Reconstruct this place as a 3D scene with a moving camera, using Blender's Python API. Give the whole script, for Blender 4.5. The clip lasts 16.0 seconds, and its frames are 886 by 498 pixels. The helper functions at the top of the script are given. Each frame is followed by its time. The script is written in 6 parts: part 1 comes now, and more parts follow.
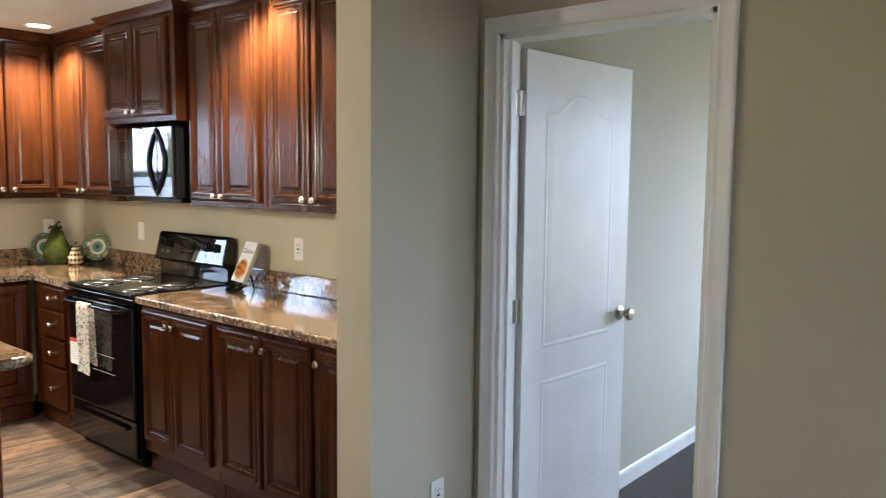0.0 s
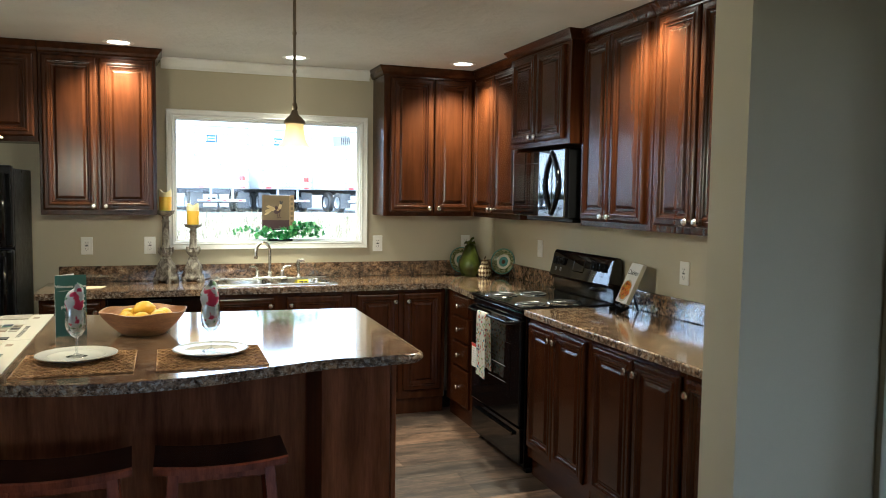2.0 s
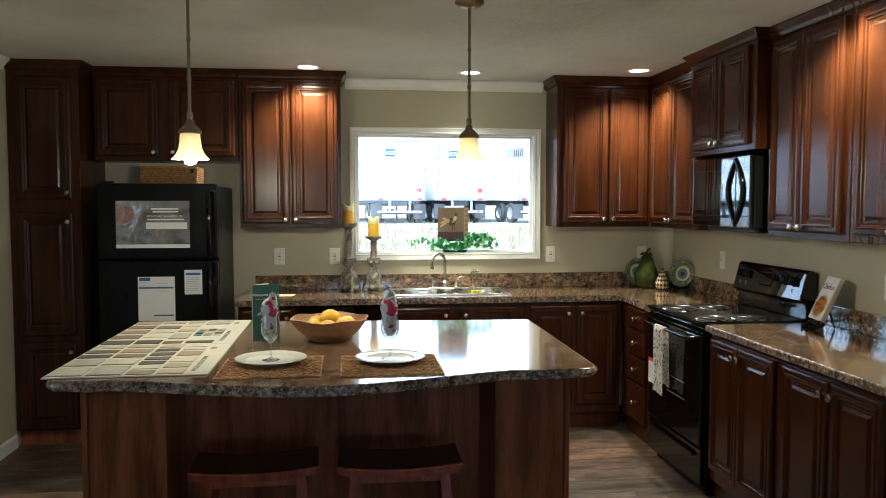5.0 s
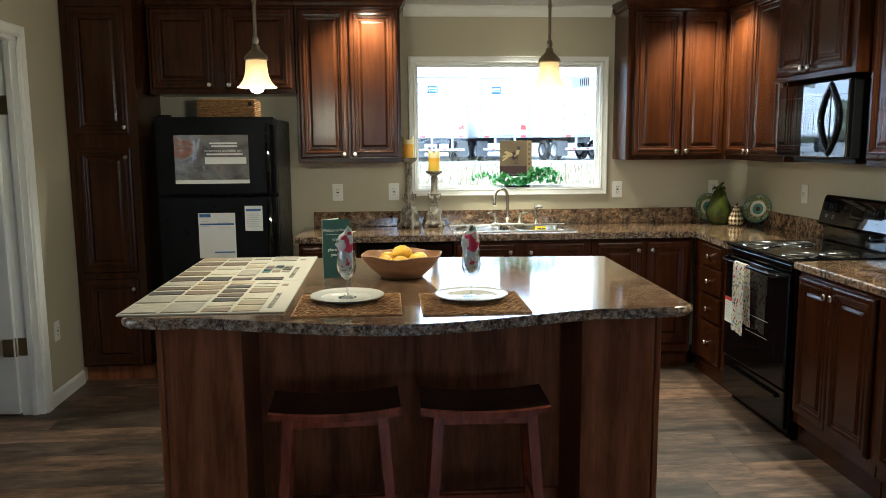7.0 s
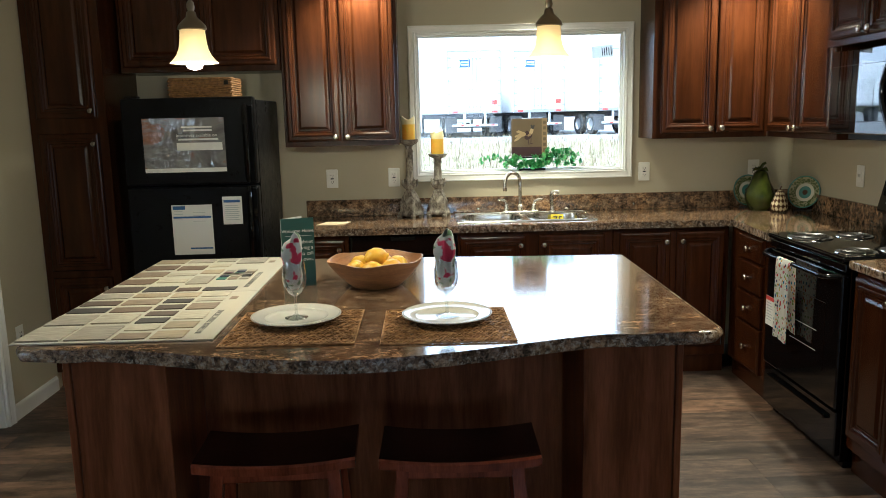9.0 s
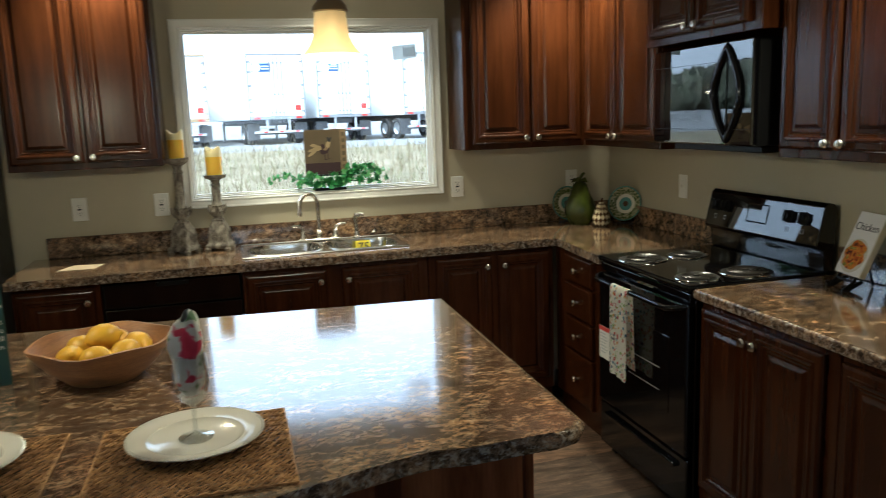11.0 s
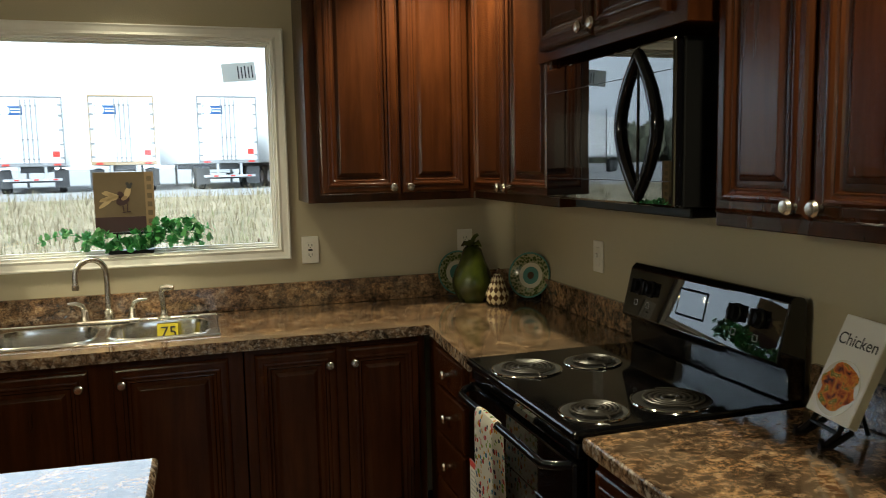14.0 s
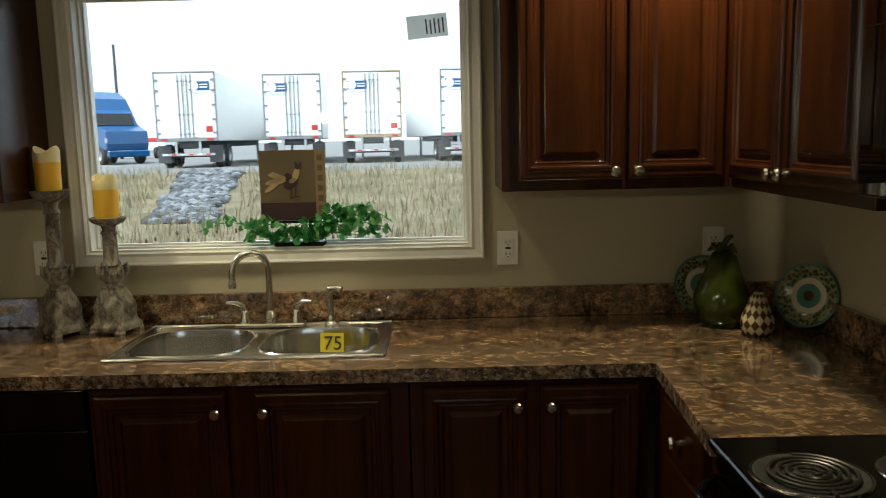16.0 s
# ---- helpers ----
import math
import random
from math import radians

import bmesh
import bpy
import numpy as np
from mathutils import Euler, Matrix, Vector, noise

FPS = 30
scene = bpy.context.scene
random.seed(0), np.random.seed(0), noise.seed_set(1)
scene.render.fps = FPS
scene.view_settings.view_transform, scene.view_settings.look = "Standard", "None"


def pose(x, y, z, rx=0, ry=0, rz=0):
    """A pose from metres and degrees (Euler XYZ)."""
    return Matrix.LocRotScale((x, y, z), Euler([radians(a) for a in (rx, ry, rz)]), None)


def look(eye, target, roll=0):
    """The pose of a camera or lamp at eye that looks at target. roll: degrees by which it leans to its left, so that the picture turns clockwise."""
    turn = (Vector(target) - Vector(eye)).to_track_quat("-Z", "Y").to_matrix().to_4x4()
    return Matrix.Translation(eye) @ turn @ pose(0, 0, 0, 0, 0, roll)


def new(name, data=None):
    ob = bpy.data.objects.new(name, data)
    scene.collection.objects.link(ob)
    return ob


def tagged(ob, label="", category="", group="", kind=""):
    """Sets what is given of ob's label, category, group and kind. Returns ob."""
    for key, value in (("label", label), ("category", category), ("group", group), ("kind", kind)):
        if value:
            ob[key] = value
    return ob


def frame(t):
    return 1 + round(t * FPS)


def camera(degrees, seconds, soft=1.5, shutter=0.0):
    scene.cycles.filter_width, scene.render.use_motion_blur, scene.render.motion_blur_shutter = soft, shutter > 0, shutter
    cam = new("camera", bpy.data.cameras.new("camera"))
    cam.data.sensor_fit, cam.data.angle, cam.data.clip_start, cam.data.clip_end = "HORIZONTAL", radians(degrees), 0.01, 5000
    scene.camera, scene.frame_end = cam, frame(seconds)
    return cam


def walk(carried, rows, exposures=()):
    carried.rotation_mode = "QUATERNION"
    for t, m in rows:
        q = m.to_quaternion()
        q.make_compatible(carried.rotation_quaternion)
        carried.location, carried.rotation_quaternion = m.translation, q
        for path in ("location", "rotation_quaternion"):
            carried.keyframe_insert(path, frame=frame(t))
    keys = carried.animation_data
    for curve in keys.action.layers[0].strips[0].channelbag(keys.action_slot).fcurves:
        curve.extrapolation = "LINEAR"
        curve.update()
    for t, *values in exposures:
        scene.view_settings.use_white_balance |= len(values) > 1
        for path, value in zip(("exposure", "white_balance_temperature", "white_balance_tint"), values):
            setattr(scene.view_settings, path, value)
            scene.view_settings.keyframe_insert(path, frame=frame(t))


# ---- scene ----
cam = camera(59.4, 16.0, soft=0.85, shutter=0.2)
PATH = [
    (0, (0.089, 0.147, 1.53), (1.614, 1.427, 1.342), 0.6),
    (0.5, (0.173, 0.143, 1.528), (1.473, 1.656, 1.379), 1.4),
    (1, (0.222, 0.094, 1.533), (1.242, 1.808, 1.388), 2.0),
    (1.5, (0.249, 0.087, 1.527), (1.046, 1.915, 1.385), 1.4),
    (2, (0.252, 0.086, 1.521), (0.925, 1.964, 1.379), 0.8),
    (2.5, (0.254, 0.087, 1.523), (0.826, 1.998, 1.389), 0.4),
    (3, (0.255, 0.083, 1.53), (0.761, 2.015, 1.416), 0.4),
    (3.5, (0.265, 0.081, 1.531), (0.723, 2.025, 1.427), 0.2),
    (4, (0.259, 0.078, 1.525), (0.683, 2.03, 1.423), 0.3),
    (4.5, (0.254, 0.072, 1.532), (0.6, 2.039, 1.43), 0.1),
    (5, (0.248, 0.076, 1.531), (0.491, 2.058, 1.411), -0.0),
    (5.2, (0.217, 0.078, 1.525), (0.417, 2.063, 1.39), -0.0),
    (7.5, (0.109, 0.361, 1.496), (0.215, 2.333, 1.183), -0.6),
    (8, (0.194, 0.493, 1.513), (0.247, 2.464, 1.176), -0.8),
    (10.3, (0.419, 1.187, 1.524), (0.482, 3.158, 1.187), -2.1),
    (10.5, (0.430, 1.263, 1.539), (0.598, 3.226, 1.192), -2.3),
    (11, (0.510, 1.455, 1.548), (1.02, 3.359, 1.208), -2.1),
    (11.5, (0.618, 1.612, 1.538), (1.395, 3.427, 1.210), -1.7),
    (12, (0.781, 1.754, 1.515), (1.588, 3.56, 1.22), -1.5),
    (12.5, (0.905, 1.866, 1.529), (1.731, 3.665, 1.238), -1.5),
    (13, (1.006, 2.064, 1.514), (1.879, 3.846, 1.267), -1.4),
    (13.5, (1.115, 2.21, 1.507), (1.942, 4.016, 1.266), -1.5),
    (14, (1.279, 2.345, 1.512), (1.878, 4.24, 1.288), -1.1),
    (14.5, (1.363, 2.482, 1.516), (1.849, 4.409, 1.289), -1.3),
    (15, (1.405, 2.682, 1.511), (1.82, 4.627, 1.3), -1.1),
    (15.5, (1.448, 2.845, 1.508), (1.68, 4.816, 1.263), -1.2),
    (16, (1.515, 3.039, 1.523), (1.512, 5.019, 1.24), -1.3),
]
EXPOSURES = [(0.0, 3.32, 5000, 9), (0.5, 3.4, 5000, 8), (1.0, 2.97, 4950, 4), (1.6, 2.52, 4850, 2), (2.4, 2.22, 4700, 1), (5.0, 2.12, 4700, 1), (8.0, 2.2, 4750, 1), (10.5, 1.56, 4880, 0),
             (11.5, 1.36, 4950, -1), (12.5, 1.15, 5130, -1), (13.5, 1.26, 5380, -1), (14.5, 1.08, 5500, -2), (16.0, 0.5, 5650, -2)]
walk(cam, [(t, look(eye, target, roll)) for t, eye, target, roll in PATH], EXPOSURES)

# ---- world, sun, large lights ----
world = bpy.data.worlds.new("overcast_sky")
scene.world = world
world.use_nodes = True
wn, wl = world.node_tree.nodes, world.node_tree.links
sky = wn.new("ShaderNodeTexSky")
sky.sky_type, sky.sun_disc = "NISHITA", False
sky.sun_elevation, sky.sun_rotation = radians(42), radians(200)
sky.air_density, sky.dust_density = 1.0, 4.0
pale = wn.new("ShaderNodeHueSaturation")
pale.inputs["Saturation"].default_value = 0.22
wl.new(sky.outputs[0], pale.inputs["Color"])
cloud = wn.new("ShaderNodeMix")
cloud.data_type = "RGBA"
cloud.inputs[0].default_value = 0.65
cloud.inputs[7].default_value = (9.0, 9.3, 9.8, 1)
wl.new(pale.outputs[0], cloud.inputs[6])
wl.new(cloud.outputs[2], wn["Background"].inputs["Color"])
wn["Background"].inputs["Strength"].default_value = 0.15
sun = new("sun", bpy.data.lights.new("sun", "SUN"))
sun.data.energy, sun.data.angle, sun.data.color = 4.2, radians(15), (1.0, 0.97, 0.92)
sun.matrix_world = look((0, 0, 30), (10.4, -3.8 + 14.0, 0))

# ---- small builders ----
from math import cos, pi, sin
rng = random.Random(7)


def thing(name, x=0, y=0, z=0, rz=0, label="", category="", group=""):
    ob = new(name)
    ob.empty_display_size = 0.05
    ob.matrix_world = pose(x, y, z, 0, 0, rz)
    return tagged(ob, label, category, group)


def mesh_of(name, bm, material, smooth=False):
    me = bpy.data.meshes.new(name)
    bmesh.ops.recalc_face_normals(bm, faces=bm.faces)
    if smooth:
        for f in bm.faces:
            f.smooth = True
        for e in bm.edges:
            if len(e.link_faces) == 2 and e.calc_face_angle(0) > (0.7 if smooth is True else smooth):
                e.smooth = False
    bm.to_mesh(me)
    bm.free()
    for m in (material if isinstance(material, (list, tuple)) else [material]):
        me.materials.append(m)
    return me


def part(name, bm, material, parent, label="", smooth=False):
    ob = new(name, mesh_of(name, bm, material, smooth))
    ob.parent = parent
    return tagged(ob, label)


def solid(name, bm, material, label="", category="", kind="", group="", smooth=False):
    return tagged(new(name, mesh_of(name, bm, material, smooth)), label, category, group, kind)


def box(bm, x0, y0, z0, x1, y1, z1, bevel=0.0, seg=1, mi=0):
    r = bmesh.ops.create_cube(bm, size=1.0)
    m = Matrix.Translation(((x0 + x1) / 2, (y0 + y1) / 2, (z0 + z1) / 2)) @ Matrix.Diagonal((abs(x1 - x0), abs(y1 - y0), abs(z1 - z0), 1))
    bmesh.ops.transform(bm, matrix=m, verts=r["verts"])
    fs = {f for v in r["verts"] for f in v.link_faces}
    for f in fs:
        f.material_index = mi
    if bevel:
        es = list({e for f in fs for e in f.edges})
        bmesh.ops.bevel(bm, geom=es, offset=bevel, segments=seg, affect="EDGES", profile=0.5)
    return bm


def cube(x0, y0, z0, x1, y1, z1, bevel=0.0, seg=1):
    return box(bmesh.new(), x0, y0, z0, x1, y1, z1, bevel, seg)


def prism(bm, pts, z0, z1, bevel=0.0, seg=2, mi=0):
    lo = [bm.verts.new((x, y, z0)) for x, y in pts]
    hi = [bm.verts.new((x, y, z1)) for x, y in pts]
    n = len(pts)
    fs = [bm.faces.new(lo[::-1]), bm.faces.new(hi)]
    for i in range(n):
        fs.append(bm.faces.new((lo[i], lo[(i + 1) % n], hi[(i + 1) % n], hi[i])))
    for f in fs:
        f.material_index = mi
    if bevel:
        es = list(fs[0].edges) + list(fs[1].edges)
        bmesh.ops.bevel(bm, geom=es, offset=bevel, segments=seg, affect="EDGES", profile=0.5)
    return bm


def lathe(bm, profile, seg=24, cx=0, cy=0, cz=0, sx=1, sy=1, mi=0):
    rings = []
    for r, z in profile:
        if r < 1e-5:
            rings.append([bm.verts.new((cx, cy, cz + z))])
        else:
            rings.append([bm.verts.new((cx + sx * r * cos(2 * pi * i / seg), cy + sy * r * sin(2 * pi * i / seg), cz + z)) for i in range(seg)])
    for a, b in zip(rings, rings[1:]):
        for i in range(seg):
            j = (i + 1) % seg
            if len(a) == 1 and len(b) == 1:
                continue
            if len(a) == 1:
                f = bm.faces.new((a[0], b[j], b[i]))
            elif len(b) == 1:
                f = bm.faces.new((a[i], a[j], b[0]))
            else:
                f = bm.faces.new((a[i], a[j], b[j], b[i]))
            f.material_index = mi
    return bm


def tube(bm, pts, r, seg=10, radii=None, closed=False, mi=0, cap=True):
    pts = [Vector(p) for p in pts]
    n = len(pts)
    rings = []
    side = None
    for i, p in enumerate(pts):
        d = (pts[(i + 1) % n] - pts[i - 1]) if closed else (pts[min(i + 1, n - 1)] - pts[max(i - 1, 0)])
        d.normalize()
        if side is None:
            side = d.orthogonal().normalized()
        side = (side - d * side.dot(d)).normalized()
        up = d.cross(side)
        rr = radii[i] if radii else r
        rings.append([bm.verts.new(p + rr * (cos(2 * pi * k / seg) * side + sin(2 * pi * k / seg) * up)) for k in range(seg)])
    for i in range(n if closed else n - 1):
        a, b = rings[i], rings[(i + 1) % n]
        for k in range(seg):
            f = bm.faces.new((a[k], a[(k + 1) % seg], b[(k + 1) % seg], b[k]))
            f.material_index = mi
    if not closed and cap:
        bm.faces.new(rings[0][::-1])
        bm.faces.new(rings[-1])
    return bm


def stepped(bm, x0, z0, x1, z1, y, steps, back):
    """A panel in the plane y that faces -y: rectangles inset by steps' first number, standing out by the second; its back lies at back."""
    loops = []
    for inset, out in [(0, y - back)] + list(steps):
        yy = y - out if inset or out != y - back else back
        loops.append([bm.verts.new(p) for p in ((x0 + inset, yy, z0 + inset), (x1 - inset, yy, z0 + inset), (x1 - inset, yy, z1 - inset), (x0 + inset, yy, z1 - inset))])
    bm.faces.new(loops[0][::-1])
    for a, b in zip(loops, loops[1:]):
        for i in range(4):
            bm.faces.new((a[i], a[(i + 1) % 4], b[(i + 1) % 4], b[i]))
    bm.faces.new(loops[-1])
    return bm


# ---- materials ----
def material(name, color=(0.5, 0.5, 0.5), rough=0.5, metal=0.0, coat=0.0):
    m = bpy.data.materials.new(name)
    m.use_nodes = True
    b = m.node_tree.nodes["Principled BSDF"]
    b.inputs["Base Color"].default_value = (*color, 1)
    b.inputs["Roughness"].default_value = rough
    b.inputs["Metallic"].default_value = metal
    b.inputs["Coat Weight"].default_value = coat
    b.inputs["Coat Roughness"].default_value = 0.12
    return m


def coords(m, scale=(1, 1, 1), spread=0.0, where="Object"):
    n, l = m.node_tree.nodes, m.node_tree.links
    tc, mp = n.new("ShaderNodeTexCoord"), n.new("ShaderNodeMapping")
    mp.inputs["Scale"].default_value = scale
    l.new(tc.outputs[where], mp.inputs["Vector"])
    if spread:
        info, mul = n.new("ShaderNodeObjectInfo"), n.new("ShaderNodeMath")
        mul.operation = "MULTIPLY"
        mul.inputs[1].default_value = spread
        l.new(info.outputs["Random"], mul.inputs[0])
        l.new(mul.outputs[0], mp.inputs["Location"])
    return mp.outputs[0]


def fuzz(m, vec, scale, detail=4.0, rough=0.55, distort=0.0):
    t = m.node_tree.nodes.new("ShaderNodeTexNoise")
    for k, v in (("Scale", scale), ("Detail", detail), ("Roughness", rough), ("Distortion", distort)):
        t.inputs[k].default_value = v
    m.node_tree.links.new(vec, t.inputs["Vector"])
    return t.outputs["Fac"]


def ramp(m, fac, stops, smooth=True):
    r = m.node_tree.nodes.new("ShaderNodeValToRGB")
    e = r.color_ramp.elements
    while len(e) < len(stops):
        e.new(0.5)
    for el, (p, c) in zip(e, stops):
        el.position, el.color = p, (*c, 1) if len(c) == 3 else c
    if not smooth:
        r.color_ramp.interpolation = "CONSTANT"
    m.node_tree.links.new(fac, r.inputs[0])
    return r.outputs[0]


def mixed(m, a, b, fac, mode="MIX"):
    x = m.node_tree.nodes.new("ShaderNodeMix")
    x.data_type, x.blend_type = "RGBA", mode
    for sock, v in ((x.inputs[0], fac), (x.inputs[6], a), (x.inputs[7], b)):
        if isinstance(v, bpy.types.NodeSocket):
            m.node_tree.links.new(v, sock)
        else:
            sock.default_value = v if isinstance(v, float) else (*v, 1)
    return x.outputs[2]


def paint(m, color=None, rough=None, bump=None, height=0.002, strength=0.4):
    b = m.node_tree.nodes["Principled BSDF"]
    if color is not None:
        m.node_tree.links.new(color, b.inputs["Base Color"])
    if rough is not None:
        r = m.node_tree.nodes.new("ShaderNodeMapRange")
        r.inputs["To Min"].default_value, r.inputs["To Max"].default_value = rough[1], rough[2]
        m.node_tree.links.new(rough[0], r.inputs["Value"])
        m.node_tree.links.new(r.outputs[0], b.inputs["Roughness"])
    if bump is not None:
        p = m.node_tree.nodes.new("ShaderNodeBump")
        p.inputs["Distance"].default_value, p.inputs["Strength"].default_value = height, strength
        m.node_tree.links.new(bump, p.inputs["Height"])
        m.node_tree.links.new(p.outputs[0], b.inputs["Normal"])
    return m


def wood(name, stops, grain=(14, 14, 1.1), rough=(0.2, 0.32), coat=0.0, bump=0.0006, grip=0.45):
    m = material(name, rough=0.35, coat=coat)
    v = coords(m, grain, 37.0)
    g = fuzz(m, v, 2.2, 7, 0.62, 0.35)
    fine = fuzz(m, coords(m, (grain[0] * 7, grain[1] * 7, grain[2] * 5), 11.0), 3.0, 3, 0.6)
    blot = fuzz(m, coords(m, (1, 1, 1), 19.0), 3.1, 3, 0.5)
    c = ramp(m, g, stops)
    c = mixed(m, c, ramp(m, fine, [(0.3, (0.55, 0.52, 0.5)), (0.65, (1.15, 1.12, 1.1))]), grip, "MULTIPLY")
    c = mixed(m, c, ramp(m, blot, [(0.3, (0.72, 0.7, 0.68)), (0.7, (1.2, 1.2, 1.2))]), 0.6, "MULTIPLY")
    return paint(m, c, (g, *rough), fine, bump, 0.35)


CHERRY = wood("cherry_wood", grip=0.06, grain=(9, 9, 0.8), rough=(0.23, 0.28), bump=0.0001, stops=[(0.28, (0.023, 0.0064, 0.0015)), (0.5, (0.037, 0.0106, 0.0025)), (0.72, (0.055, 0.0165, 0.0040))])
CHERRY_FLAT = wood("cherry_laminate", [(0.3, (0.088, 0.027, 0.0100)), (0.48, (0.195, 0.064, 0.024)), (0.72, (0.31, 0.118, 0.046))], (6, 6, 0.7), (0.34, 0.46), 0.0)
STOOL = wood("stool_wood", [(0.3, (0.125, 0.025, 0.0095)), (0.7, (0.31, 0.073, 0.027))], (10, 10, 2), (0.16, 0.26), 0.0)
# stool wood again, with the shade on the seat's top put into its colour
SEATTOP = wood("shaded_seat_wood", [(0.3, (0.018, 0.006, 0.004)), (0.7, (0.045, 0.015, 0.009))], (10, 10, 2), (0.2, 0.3), 0.0)
BOWLWOOD = wood("bowl_wood", [(0.3, (0.20, 0.085, 0.026)), (0.7, (0.38, 0.185, 0.06))], (3, 3, 22), (0.45, 0.6), 0.0)

for _m, _s in ((CHERRY, 0.34), (CHERRY_FLAT, 0.13), (STOOL, 0.4)):
    _m.node_tree.nodes["Principled BSDF"].inputs["Specular IOR Level"].default_value = _s

WALL = material("wall_paint", rough=0.75)
_v = coords(WALL)
paint(WALL, ramp(WALL, fuzz(WALL, _v, 1.3, 4), [(0.3, (0.450, 0.402, 0.286)), (0.7, (0.490, 0.442, 0.318))]), None, fuzz(WALL, _v, 170, 3), 0.0012, 0.35)
BEDWALL = material("bedroom_paint", rough=0.75)
_v = coords(BEDWALL)
paint(BEDWALL, ramp(BEDWALL, fuzz(BEDWALL, _v, 1.3, 4), [(0.3, (0.455, 0.425, 0.34)), (0.7, (0.49, 0.46, 0.37))]), None, fuzz(BEDWALL, _v, 170, 3), 0.0012, 0.35)
CEIL = material("ceiling_texture", rough=0.9)
_v = coords(CEIL)
_n = fuzz(CEIL, _v, 17, 6, 0.66, 0.3)
paint(CEIL, ramp(CEIL, fuzz(CEIL, _v, 2.5, 4), [(0.3, (0.58, 0.56, 0.52)), (0.7, (0.65, 0.63, 0.59))]), None, ramp(CEIL, _n, [(0.36, (0, 0, 0)), (0.66, (1, 1, 1))]), 0.010, 0.36)
WHITE = material("white_trim", (0.80, 0.79, 0.76), 0.38)
paint(WHITE, ramp(WHITE, fuzz(WHITE, coords(WHITE), 5, 4), [(0.3, (0.76, 0.75, 0.71)), (0.7, (0.83, 0.82, 0.79))]), None, fuzz(WHITE, coords(WHITE), 240, 2), 0.0004, 0.2)
VINYL = material("window_vinyl", (0.82, 0.82, 0.80), 0.3)
PLASTIC = material("white_plastic", (0.78, 0.76, 0.70), 0.35)

PLANK = material("plank_vinyl", rough=0.4)
_g = fuzz(PLANK, coords(PLANK, (2.6, 15, 15), 53.0), 1.6, 8, 0.72, 0.5)
_w = fuzz(PLANK, coords(PLANK, (2.2, 5, 5), 91.0), 1.9, 6, 0.7)
_c = ramp(PLANK, _g, [(0.28, (0.035, 0.023, 0.017)), (0.45, (0.085, 0.058, 0.042)), (0.58, (0.15, 0.108, 0.08)), (0.75, (0.24, 0.19, 0.15))])
_c = mixed(PLANK, _c, ramp(PLANK, _w, [(0.38, (0.30, 0.28, 0.27)), (0.6, (1.35, 1.28, 1.22))]), 0.85, "MULTIPLY")
_i = PLANK.node_tree.nodes.new("ShaderNodeObjectInfo")
_c = mixed(PLANK, _c, ramp(PLANK, _i.outputs["Random"], [(0.0, (0.34, 0.34, 0.34)), (0.4, (0.66, 0.65, 0.66)), (0.75, (1.0, 0.92, 0.85)), (1.0, (1.4, 1.22, 1.05))]), 0.9, "MULTIPLY")
paint(PLANK, _c, (_g, 0.4, 0.54), _g, 0.0006, 0.35)
UNDER = material("floor_joint", (0.02, 0.015, 0.012), 0.8)
CARPET = material("dark_carpet", rough=0.95)
paint(CARPET, ramp(CARPET, fuzz(CARPET, coords(CARPET), 160, 3), [(0.3, (0.045, 0.036, 0.03)), (0.7, (0.12, 0.10, 0.085))]), None, fuzz(CARPET, coords(CARPET), 260, 2), 0.006, 0.8)


